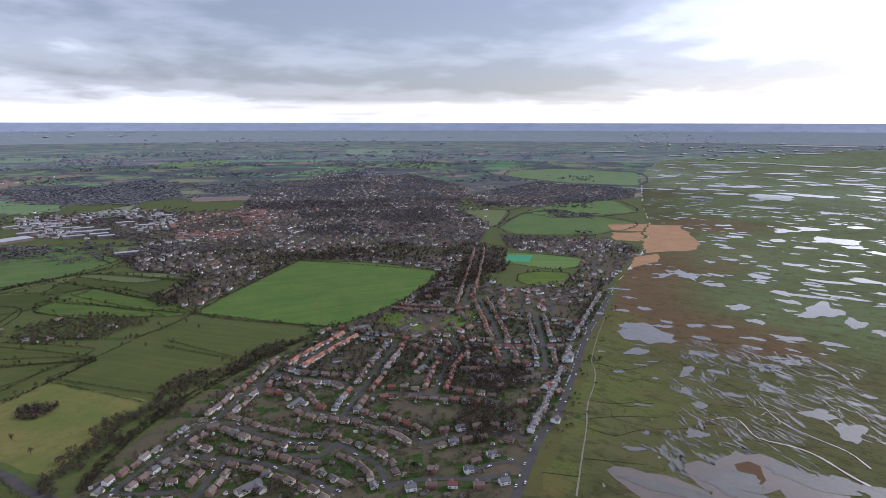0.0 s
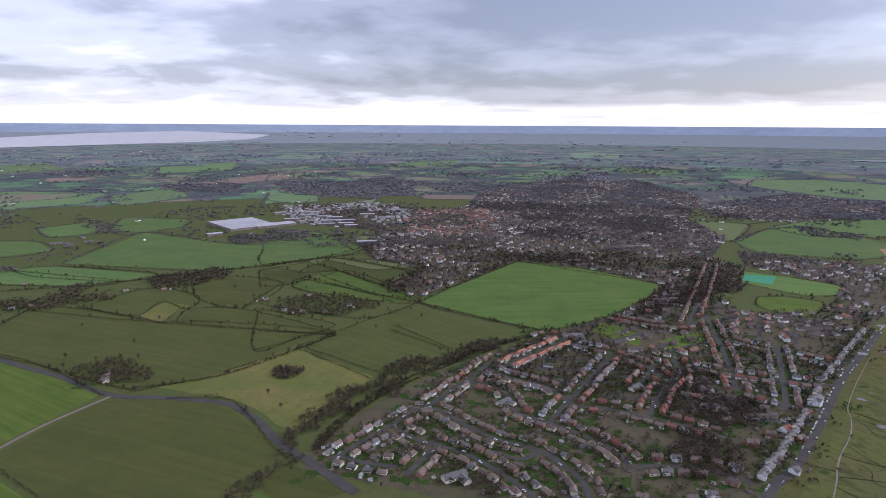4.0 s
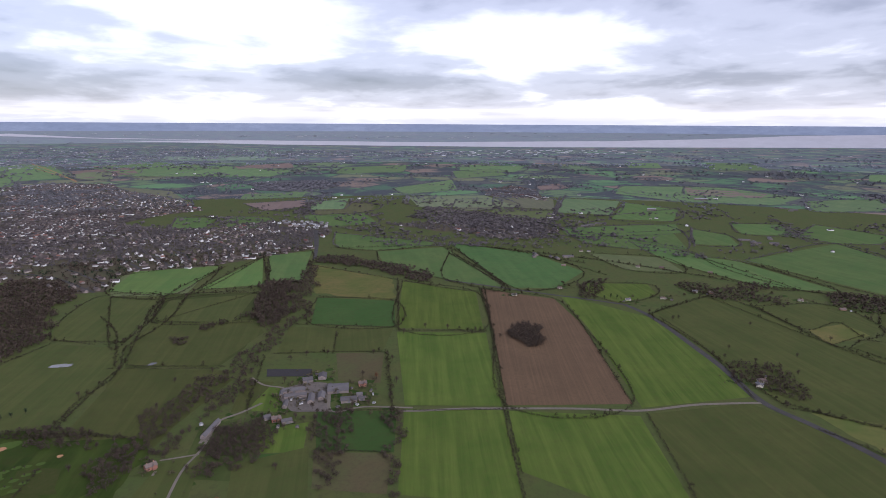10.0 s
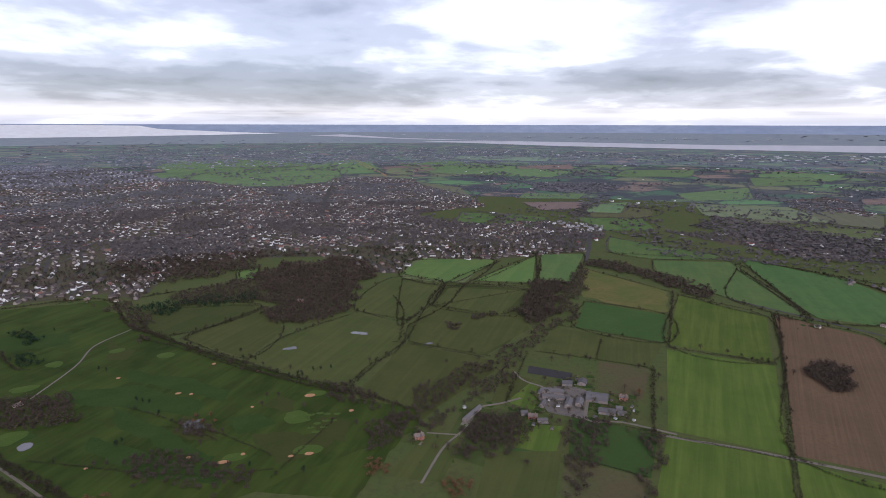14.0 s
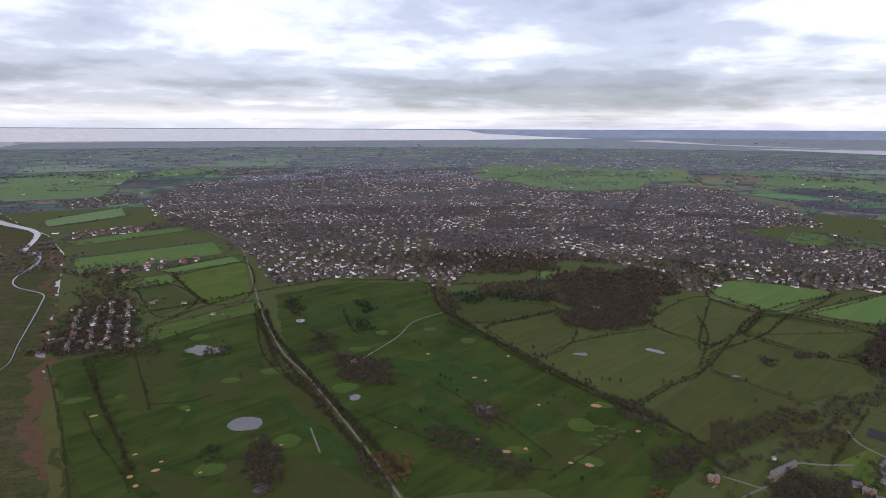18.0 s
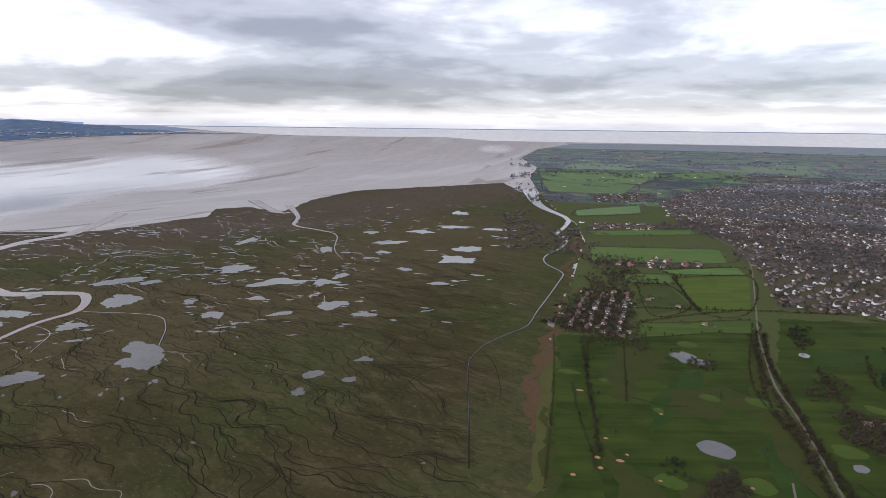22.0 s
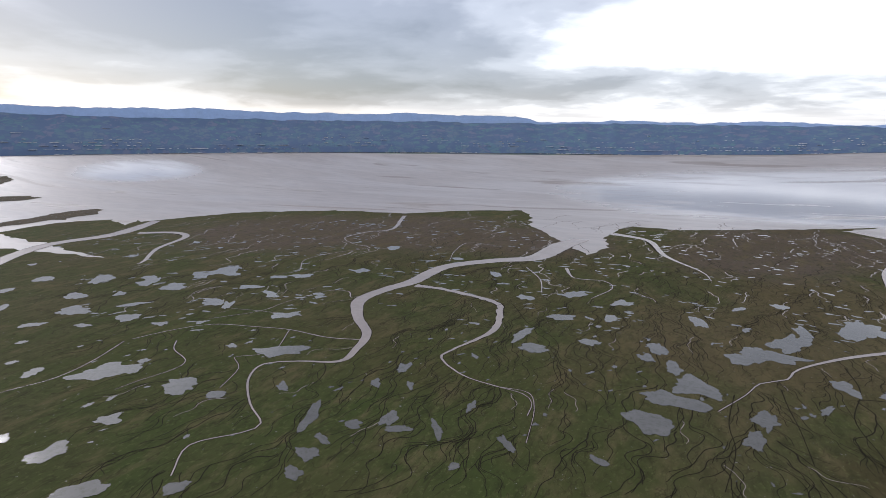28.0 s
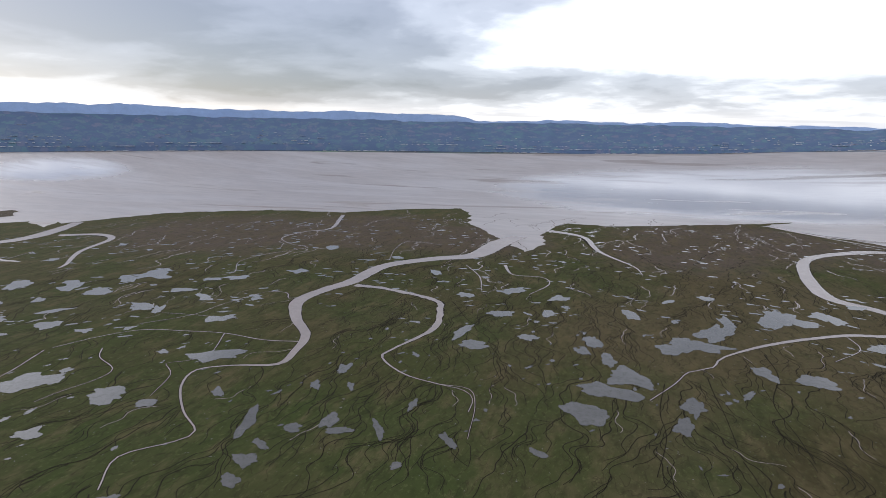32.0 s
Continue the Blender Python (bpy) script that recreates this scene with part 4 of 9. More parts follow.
garden(((-1899, -9790), (-4256, -9498), (-9075, -9165), (-10790, -5402), (-9890, -3564), (-6494, -2321), (-5162, -3064), (-3913, -3916), (-3341, -5935), (-1599, -6261)))
garden(((8303, 2202), (8858, 1174), (7651, 900), (6817, 1813)))
garden(((-1968, -204), (-1865, -51), (-1774, -43), (-1804, -186)))
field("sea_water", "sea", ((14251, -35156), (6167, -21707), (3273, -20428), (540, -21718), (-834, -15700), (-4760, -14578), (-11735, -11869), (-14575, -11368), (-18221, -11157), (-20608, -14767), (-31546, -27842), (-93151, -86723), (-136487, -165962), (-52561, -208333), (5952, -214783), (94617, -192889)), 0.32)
field("river_water", "river", ((-10750, -3716), (-9080, -1046), (-7987, 2636), (-7614, 8219), (-8284, 11362), (-8654, 5608), (-8482, 7936), (-8448, 10778), (-11016, 14860), (-20077, 20937), (-17211, 13932), (-12902, 8365), (-10843, 4706), (-11050, 4785), (-10273, 1432), (-12129, -4191), (-17368, -8463), (-15159, -8346), (-11290, -1946)), 0.3)
SALT_MARSH = ((-402, -2855), (-399, -2280), (-414, -1974), (-382, -1658), (-275, -1228), (-214, -1005), (-180, -870), (-151, -690), (-132, -555), (-116, -460), (50, 408), (56, 429), (76, 486), (117, 575), (163, 698), (243, 905), (327, 1106), (495, 1445), (619, 1774), (758, 2283), (1156, 3533), (1757, 4939), (2715, 5677), (5236, 7050), (4000, 3600), (2000, 1500), (1450, 480), (1841, 886), (2021, 799), (2066, 659), (1936, 577), (2049, 566), (2003, 554), (2184, 269), (2192, -54), (2076, -309), (2119, -558), (2096, -755), (1907, -720), (1747, -658), (1633, -659), (1513, -654), (1298, -646), (1375, -739), (1517, -806), (1634, -904), (1681, -976), (1595, -1081), (1544, -1494), (1533, -1741), (1501, -1578), (1006, -1667), (887, -1889), (815, -1982), (864, -2177), (774, -2241), (602, -2124), (592, -2497), (473, -2906), (28, -3226), (-268, -3448), (-317, -2971))
field("salt_marsh", "marsh", SALT_MARSH, 0.3)
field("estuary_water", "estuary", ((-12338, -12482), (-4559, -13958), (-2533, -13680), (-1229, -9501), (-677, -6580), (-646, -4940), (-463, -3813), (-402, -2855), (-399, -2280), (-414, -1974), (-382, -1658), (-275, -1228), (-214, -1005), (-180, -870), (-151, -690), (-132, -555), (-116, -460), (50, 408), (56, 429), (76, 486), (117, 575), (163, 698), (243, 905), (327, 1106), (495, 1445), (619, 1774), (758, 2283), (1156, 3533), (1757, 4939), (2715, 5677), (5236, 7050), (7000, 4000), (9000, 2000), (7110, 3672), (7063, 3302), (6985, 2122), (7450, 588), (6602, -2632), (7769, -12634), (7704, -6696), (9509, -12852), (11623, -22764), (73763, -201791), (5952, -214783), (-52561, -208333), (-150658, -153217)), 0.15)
field("field", "grass_b", ((-319, 1301), (-163, 1285), (-18, 1215), (-13, 1160), (-79, 980), (-148, 878), (-184, 865), (-396, 927), (-368, 1083)), 0.3, 26)
field("field", "grass_a", ((-93, 931), (-56, 919), (-29, 887), (-32, 846), (-78, 866), (-100, 891)), 0.3)
field("field", "grass_a", ((-11, 866), (14, 906), (56, 943), (57, 892), (26, 841), (5, 836)), 0.3)
field("field", "grass_a", ((146, 1396), (216, 1378), (313, 1332), (294, 1256), (234, 1226), (169, 1266), (136, 1292)), 0.3)
field("field", "pitch", ((150, 1366), (208, 1366), (191, 1292), (140, 1308)), 0.5)
field("field", "grass_a", ((153, 1183), (196, 1206), (256, 1188), (219, 1086), (174, 1094), (146, 1126)), 0.3)
field("field", "grass_b", ((-935, 1209), (-1058, 1377), (-953, 1463), (-787, 1364), (-722, 1305), (-754, 1163), (-838, 1076)), 0.3)
field("field", "grass_c", ((-809, 1038), (-764, 1141), (-690, 1178), (-491, 1122), (-498, 1062), (-514, 1008), (-750, 1119)), 0.3)
field("field", "grass_b", ((-652, 1023), (-614, 1080), (-424, 960), (-421, 929), (-520, 958)), 0.3)
field("field", "grass_c", ((-714, 907), (-796, 1020), (-727, 1040), (-667, 1005), (-676, 939)), 0.3)
field("field", "grass_b", ((-660, 930), (-662, 988), (-507, 943), (-451, 914), (-563, 897)), 0.3)
field("field", "olive", ((-622, 781), (-630, 792), (-492, 776), (-468, 755), (-489, 705), (-516, 636)), 0.3)
field("field", "grass_c", ((-684, 1187), (-506, 1188), (-485, 1135), (-601, 1165)), 0.3)
field("field", "grass_c", ((71, 2114), (225, 2088), (158, 1764), (112, 1814)), 0.3)
field("field", "grass_b", ((158, 1764), (273, 2011), (413, 2053), (593, 1824), (424, 1632), (208, 1629)), 0.3)
field("field", "grass_b", ((278, 2049), (494, 2355), (673, 2362), (667, 2061), (389, 1928)), 0.3)
field("field", "grass_b", ((432, 3893), (805, 4060), (1192, 3733), (961, 2953), (646, 3099), (371, 3479)), 0.3)
field("field", "grass_b", ((-1114, 7027), (-535, 6998), (-513, 5990), (-921, 5798)), 0.3)
field("field", "grass_b", ((-361, 4710), (25, 4518), (-15, 4122), (-364, 4227)), 0.3)
field("field", "grass_b", ((-1136, 3107), (-702, 3405), (-691, 3206), (-1028, 2883)), 0.3)
field("field", "soil", ((-1278, 1833), (-1114, 1939), (-1050, 1857), (-1191, 1758)), 0.3)
field("field", "soil", ((-1041, 2452), (-715, 2534), (-701, 2403), (-960, 2309)), 0.3)
field("field", "grass_c", ((84, 2528), (294, 2746), (248, 2531), (102, 2397)), 0.3)
field("field", "grass_b", ((-1691, 2238), (-1502, 2305), (-1324, 2073), (-1373, 1973), (-1530, 2018)), 0.3)
field("field", "grass_b", ((-1494, 2575), (-1332, 2712), (-1236, 2462), (-1398, 2365)), 0.3)
field("field", "grass_c", ((-2245, 2991), (-2188, 3330), (-2016, 3017), (-2018, 2683)), 0.3)
field("field", "grass_b", ((-3753, 5184), (-3296, 5291), (-2970, 4686), (-3334, 4533)), 0.3)
field("field", "grass_b", ((-2124, 4539), (-1775, 5019), (-1584, 4356), (-1954, 4088)), 0.3)
field("field", "reed", ((617, 1794), (705, 1776), (659, 1504), (598, 1414), (478, 1393), (526, 1553)), 0.6)
field("field", "reed", ((497, 1790), (624, 1814), (566, 1678), (484, 1695)), 0.6)
field("field", "reed", ((444, 1350), (507, 1381), (479, 1294), (395, 1241)), 0.6)
field("field", "reed", ((470, 1659), (560, 1661), (515, 1531), (451, 1552)), 0.6)
field("field", "shore", ((63, 442), (88, 515), (137, 635), (205, 817), (304, 1048), (354, 1170), (360, 1161), (290, 980), (222, 817), (156, 635), (106, 515), (79, 442)), 0.5)
field("field", "olive", ((-454, 726), (-416, 898), (-197, 820), (-323, 613), (-469, 665)), 0.3, -17)
field("field", "olive_y", ((-544, 498), (-502, 568), (-469, 665), (-327, 614), (-341, 464), (-394, 493), (-445, 504)), 0.3)
field("field", "olive", ((-891, 492), (-971, 644), (-901, 684), (-727, 679), (-690, 702), (-463, 733), (-502, 568), (-546, 500), (-579, 481), (-747, 493)), 0.3)
field("field", "olive", ((-907, 689), (-896, 822), (-779, 815), (-737, 749), (-809, 763), (-788, 689)), 0.3)
field("field", "olive_y", ((-786, 691), (-802, 764), (-750, 767), (-725, 681)), 0.3)
field("field", "olive", ((-705, 687), (-730, 746), (-654, 782), (-450, 735), (-560, 710)), 0.3)
field("field", "olive", ((-839, 865), (-839, 946), (-692, 946), (-659, 791), (-756, 798)), 0.3)
field("field", "grass_b", ((-684, 972), (-642, 1071), (-425, 947), (-435, 907), (-633, 918)), 0.3)
field("field", "grass_c", ((-724, 1157), (-587, 1111), (-501, 1162), (-509, 1010), (-642, 1071), (-708, 1026)), 0.3)
field("field", "grass_b", ((-1233, 904), (-1378, 1265), (-1033, 1230), (-830, 1378), (-702, 1262), (-878, 989)), 0.3, 10)
field("field", "grass_b", ((-1663, 1445), (-1450, 1500), (-1358, 1380), (-1386, 1272), (-1490, 1247)), 0.3)
field("field", "grass_b", ((-1284, 823), (-1225, 881), (-974, 910), (-989, 842), (-1164, 805)), 0.3)
field("field", "grass_b", ((-1714, 642), (-1694, 968), (-1367, 843), (-1391, 700), (-1494, 619)), 0.3)
field("field", "grass_d", ((-1524, 272), (-1372, 444), (-1182, 497), (-1063, 395), (-1080, 317), (-1303, 286)), 0.3)
field("field", "grass_c", ((-1401, 248), (-1281, 280), (-1073, 306), (-1160, 200)), 0.3)
field("field", "grass_a", ((-1092, 468), (-1066, 580), (-996, 563), (-957, 476), (-1031, 441)), 0.3)
field("field", "grass_a", ((-1024, 387), (-877, 484), (-737, 486), (-590, 458), (-583, 324), (-829, 367)), 0.3, -10)
field("field", "soil", ((-1080, 256), (-1047, 298), (-997, 369), (-859, 365), (-593, 318), (-610, 180), (-851, 223)), 0.3, -11)
field("field", "grass_a", ((-597, 179), (-566, 313), (-370, 275), (-486, 158)), 0.3, -7)
field("field", "olive", ((-569, 323), (-576, 447), (-513, 479), (-442, 492), (-342, 438), (-325, 427), (-323, 319), (-365, 280)), 0.3)
field("field", "olive", ((-316, 386), (-311, 420), (-237, 399), (-283, 357)), 0.3)
field("field", "grass_b", ((-307, 340), (-309, 372), (-273, 366)), 0.3)
field("field", "grass_b", ((-1471, 742), (-1335, 823), (-1236, 823), (-1006, 841), (-1020, 790), (-1247, 724)), 0.3)
field("field", "grass_c", ((-1358, 574), (-1284, 731), (-1145, 704), (-1184, 594)), 0.3)
field("field", "grass_b", ((-1719, 1194), (-1678, 1329), (-1490, 1247), (-1545, 1114)), 0.3)
field("field", "grass_b", ((-1644, 1017), (-1526, 1059), (-1385, 997), (-1426, 898)), 0.3)
field("field", "grass_b", ((-2407, 899), (-2296, 1096), (-1931, 900), (-2020, 734)), 0.3)
field("field", "grass_b", ((-2247, 1095), (-2025, 1195), (-1784, 1041), (-1852, 862)), 0.3)
field("field", "olive", ((-2660, 670), (-2389, 850), (-2089, 750), (-2199, 566)), 0.3)
field("field", "olive", ((-2416, 448), (-2425, 618), (-2135, 549), (-2089, 384)), 0.3)
field("field", "grass_c", ((-2121, 562), (-2027, 727), (-1867, 660), (-1942, 497)), 0.3)
field("field", "grass_b", ((-2882, 1379), (-2740, 1837), (-2310, 1936), (-2100, 1634), (-2267, 1326), (-2554, 1195)), 0.3)
field("field", "grass_b", ((-2209, 1851), (-2222, 2236), (-1907, 1991), (-1921, 1669)), 0.3)
field("field", "soil", ((-2786, 1665), (-2450, 1872), (-2319, 1740), (-2461, 1498)), 0.3)
field("field", "soil", ((-2327, 2614), (-2342, 3230), (-2048, 2935), (-2105, 2500)), 0.3)
field("field", "soil", ((-2924, 946), (-2942, 1052), (-2757, 1008), (-2723, 903)), 0.3)
field("field", "grass_b", ((-4652, 2236), (-4582, 2488), (-4062, 2249), (-4136, 2028)), 0.3)
field("field", "grass_b", ((-4587, 2912), (-4489, 3251), (-3768, 2883), (-3824, 2473)), 0.3)
field("field", "grass_b", ((-4528, 862), (-4307, 1299), (-3780, 1077), (-3975, 754)), 0.3)
field("field", "grass_b", ((-3391, 3290), (-3290, 3975), (-2762, 3277), (-2968, 2880)), 0.3)
field("field", "grass_b", ((-1612, 2144), (-1523, 2410), (-1364, 2119), (-1472, 1922)), 0.3)
field("field", "grass_c", ((-1193, 2049), (-1144, 2227), (-1056, 1974), (-1118, 1847)), 0.3)
field("field", "grass_c", ((-819, 1445), (-735, 1474), (-703, 1352), (-751, 1354)), 0.3)
field("field", "grass_a", ((-1153, 116), (-1057, 241), (-854, 209), (-882, 83)), 0.3, -7)
field("field", "olive_y", ((-1333, -72), (-1170, 102), (-1025, 85), (-1090, -49)), 0.3)
field("field", "grass_d", ((-1061, -43), (-1024, 89), (-888, 81), (-918, -46)), 0.3)
field("field", "grass_b", ((-1706, -23), (-1536, 232), (-1484, 210), (-1454, 75), (-1513, -17)), 0.3)
field("field", "grass_b", ((-1440, 80), (-1472, 252), (-1072, 300), (-1149, 207), (-1303, 90)), 0.3)
field("field", "grass_b", ((-1432, -170), (-1464, -74), (-1178, -78), (-1195, -139)), 0.3)
field("field", "grass_a", ((-1142, -262), (-1406, -179), (-1166, -150)), 0.3)
field("field", "grass_c", ((-1268, -453), (-1343, -269), (-1105, -276), (-1121, -403)), 0.3)
field("field", "grass_c", ((-1120, -311), (-1106, -156), (-997, -138), (-944, -123), (-957, -287)), 0.3)
field("field", "grass_c", ((-849, -290), (-956, -264), (-934, -122), (-828, -129), (-769, -150), (-779, -265)), 0.3)
field("field", "olive", ((-728, -269), (-773, -270), (-757, -152), (-722, -127), (-615, -164), (-575, -172), (-589, -223)), 0.3)
field("field", "olive", ((-909, -77), (-879, 77), (-788, 55), (-796, -10), (-800, -85)), 0.3)
field("field", "soil_g", ((-791, -6), (-785, 57), (-688, 47), (-701, -2)), 0.3)
field("field", "grass_a", ((-707, -98), (-689, -68), (-630, -65), (-638, -93)), 0.3)
field("field", "grass_d", ((-630, -25), (-613, 60), (-532, 51), (-547, -21)), 0.3)
field("field", "soil_g", ((-544, -23), (-530, 49), (-468, 40), (-485, -22)), 0.3)
field("field", "grass_d", ((-500, -80), (-547, -77), (-545, -31), (-487, -31)), 0.3)
field("field", "olive", ((-637, -114), (-718, -112), (-709, -77), (-639, -98)), 0.3)
field("field", "grass_c", ((-527, -177), (-548, -138), (-608, -138), (-622, -101), (-553, -82), (-506, -90)), 0.3)
field("field", "grass_c", ((-1111, -399), (-1104, -311), (-870, -297), (-876, -319)), 0.3)
field("field", "grass_a", ((-593, -80), (-603, -31), (-545, -33), (-549, -72)), 0.3)
field("field", "grass_b", ((-2044, -148), (-2079, 70), (-1860, 104), (-1818, -33)), 0.3)
field("field", "olive", ((-2474, -147), (-2311, 119), (-2127, 91), (-2051, -88)), 0.3)
field("field", "soil", ((-2382, -374), (-2474, -147), (-2281, -145), (-2182, -273)), 0.3)
field("field", "grass_b", ((-2049, -532), (-2030, -401), (-1817, -403), (-1799, -483)), 0.3)
field("field", "grass_b", ((-2055, -373), (-2013, -236), (-1807, -220), (-1844, -343)), 0.3)
field("field", "olive", ((-3081, -1075), (-2862, -761), (-2367, -558), (-2692, -819)), 0.3)
field("field", "grass_b", ((-2382, -122), (-2513, 20), (-2195, -1), (-2189, -121)), 0.3)
field("field", "grass_b", ((-2709, -424), (-2769, -164), (-2572, -174), (-2524, -416)), 0.3)
field("field", "grass_c", ((-2538, 265), (-2551, 598), (-2169, 637), (-2220, 272)), 0.3)
field("field", "grass_b", ((-2887, 224), (-3290, 583), (-2803, 523), (-2639, 275)), 0.3)
field("field", "grass_c", ((-2190, 557), (-2034, 742), (-1843, 655), (-1989, 487)), 0.3)
field("field", "grass_b", ((-4329, -1504), (-4538, -885), (-4078, -307), (-3595, -417), (-3689, -1284)), 0.3)
field("field", "grass_b", ((-4325, -1), (-4531, 471), (-3865, 368), (-3780, -65)), 0.3)
field("field", "grass_b", ((-5810, -1577), (-5829, -673), (-5173, -639), (-5183, -1447)), 0.3)
field("field", "soil", ((-4493, -770), (-4814, -401), (-4335, -344), (-4168, -682)), 0.3)
field("field", "grass_b", ((-3917, 693), (-4041, 1020), (-3575, 973), (-3384, 631)), 0.3)
field("field", "soil", ((-2888, 931), (-3030, 1100), (-2799, 1075), (-2755, 917)), 0.3)
field("field", "grass_b", ((-1713, 636), (-1727, 1015), (-1579, 949), (-1573, 610)), 0.3)
field("field", "golf", ((-773, -782), (-685, -639), (-675, -568), (-642, -433), (-620, -294), (-599, -265), (-599, -191), (-563, -182), (-529, -181), (-446, -181), (-430, -184), (-385, -400)), 0.3)
field("field", "grass_c", ((-755, -708), (-834, -679), (-881, -584), (-843, -552), (-757, -570), (-702, -618)), 0.3)
field("field", "olive", ((-699, -579), (-809, -560), (-866, -549), (-777, -461), (-664, -446)), 0.3)
field("field", "olive", ((-658, -439), (-757, -441), (-879, -391), (-854, -299), (-776, -271), (-687, -282), (-622, -285)), 0.3)
field("field", "olive", ((-897, -404), (-972, -426), (-1120, -419), (-1104, -310), (-880, -300)), 0.3)
field("field", "olive", ((-777, -266), (-752, -133), (-733, -135), (-663, -148), (-570, -196), (-610, -266)), 0.3)
field("field", "olive", ((-874, -290), (-956, -286), (-950, -136), (-890, -111), (-763, -158), (-788, -265)), 0.3)
field("field", "olive", ((-962, -288), (-1078, -292), (-1101, -151), (-951, -162)), 0.3)
field("field", "grass_a", ((-1152, -417), (-1306, -422), (-1332, -260), (-1213, -273), (-1113, -302)), 0.3)
field("field", "olive", ((-522, -162), (-544, -158), (-556, -122), (-473, -121), (-467, -159), (-473, -171)), 0.3)
field("field", "olive", ((-533, -94), (-554, -28), (-464, -24), (-454, -87)), 0.3)
field("field", "grass_a", ((-1074, -756), (-1102, -722), (-1042, -685), (-993, -693)), 0.3)
field("field", "grass_b", ((-3049, -2777), (-3774, -2702), (-3807, -1967), (-3056, -1561), (-2612, -1870), (-2706, -2395)), 0.3)
field("field", "grass_b", ((-4047, -2265), (-4689, -2034), (-3619, -1493), (-3314, -1747)), 0.3)
field("field", "grass_b", ((-4383, -1678), (-4977, -1415), (-4479, -929), (-3664, -1109)), 0.3)
field("field", "soil", ((-4088, -1688), (-4410, -1425), (-3881, -1214), (-3506, -1375)), 0.3)
field("field", "grass_b", ((-3773, -3387), (-4657, -3336), (-4326, -2610), (-3774, -2659)), 0.3)
field("field", "golf", ((-186, -866), (-298, -856), (-324, -870), (-518, -957), (-494, -889), (-388, -645), (-370, -521), (-350, -419), (-317, -334), (-119, -458), (-157, -705)), 0.3)
field("field", "golf", ((-567, -973), (-721, -952), (-815, -842), (-725, -687), (-667, -507), (-608, -282), (-590, -183), (-555, -168), (-325, -329), (-369, -475), (-427, -692)), 0.3)
field("field", "grass_a", ((-381, -1568), (-707, -1557), (-660, -1395), (-346, -1389)), 0.3)
field("field", "grass_a", ((-470, -2303), (-760, -2479), (-697, -2232), (-450, -2151)), 0.3)
field("field", "grass_a", ((-423, -1821), (-747, -1875), (-732, -1788), (-428, -1740)), 0.3)
field("field", "grass_a", ((-476, -1309), (-660, -1345), (-648, -1274), (-502, -1272)), 0.3)
field("field", "grass_a", ((-483, -1238), (-648, -1259), (-536, -1006), (-450, -990)), 0.3)
field("field", "grass_a", ((-387, -1267), (-486, -1263), (-465, -1189), (-373, -1200)), 0.3)
field("field", "grass_b", ((-326, -929), (-407, -938), (-516, -954), (-490, -891), (-426, -889), (-314, -864)), 0.3)
field("field", "grass_c", ((-391, -1183), (-453, -1173), (-443, -1026), (-360, -972)), 0.3)
field("field", "grass_b", ((-585, -4329), (-1240, -4516), (-1448, -4379), (-1062, -3496), (-617, -3578), (-537, -3850)), 0.3)
field("field", "grass_b", ((-1031, -5511), (-1637, -5609), (-1328, -4684), (-823, -4809)), 0.3)
field("field", "grass_b", ((-2455, -5449), (-3149, -5591), (-2608, -4335), (-2167, -4577)), 0.3)
field("field", "grass_b", ((-3620, -3254), (-4526, -3197), (-3757, -2598), (-3168, -2741)), 0.3)
field("field", "grass_b", ((-2953, -2690), (-3756, -1913), (-3279, -1601), (-2717, -1393), (-2569, -1789), (-2601, -2240)), 0.3)
field("field", "grass_b", ((-3710, -2225), (-4902, -2289), (-4278, -1916), (-3462, -2035)), 0.3)
field("field", "grass_c", ((-3929, -1655), (-4060, -1429), (-3499, -1224), (-3472, -1371)), 0.3)
field("field", "grass_b", ((-3907, -3278), (-4373, -2363), (-3964, -2216), (-3543, -2967)), 0.3)
field("field", "grass_b", ((-511, -3652), (-732, -3715), (-1013, -3439), (-810, -2920), (-470, -2997)), 0.3)
field("field", "grass_b", ((-1517, -4335), (-2193, -4744), (-1988, -4195), (-1434, -3871)), 0.3)
field("field", "grass_c", ((-725, -687), (-784, -727), (-870, -575), (-826, -553), (-708, -597)), 0.3)
field("field", "grass_a", ((-1060, -741), (-1115, -734), (-1032, -681), (-1009, -696)), 0.3)
field("field", "grass_a", ((-867, -526), (-922, -506), (-879, -479), (-835, -499)), 0.3)
field("field", "rust", ((-151, -813), (-185, -909), (-226, -1053), (-268, -1232), (-304, -1388), (-340, -1593), (-372, -1765), (-385, -1756), (-359, -1582), (-310, -1384), (-269, -1206), (-227, -1033), (-189, -893), (-165, -793)), 0.5)
field("field", "rust", ((-118, -676), (-178, -845), (-146, -694), (-125, -559), (-115, -577)), 0.5)
field("field", "shore", ((-183, -868), (-160, -703), (-115, -460), (-104, -467), (-143, -695)), 0.5)
field("field", "rust", ((-151, -813), (-167, -803), (-149, -729), (-136, -736)), 0.6)
field("field", "lawn", ((-422, -541), (-437, -541), (-426, -520), (-402, -535)), 0.3)
field("field", "grass_a", ((-863, 81), (-841, 210), (-610, 174), (-626, 70)), 0.3, -6)
field("field", "grass_a", ((-618, 69), (-599, 173), (-437, 148), (-466, 49)), 0.3, -7)
field("field", "rough", ((-286, -833), (-331, -792), (-265, -699), (-234, -658), (-249, -753)), 0.4)
field("field", "rough", ((-316, -712), (-358, -735), (-321, -644), (-288, -644)), 0.4)
field("field", "rough", ((-353, -689), (-403, -658), (-379, -628), (-345, -639)), 0.4)
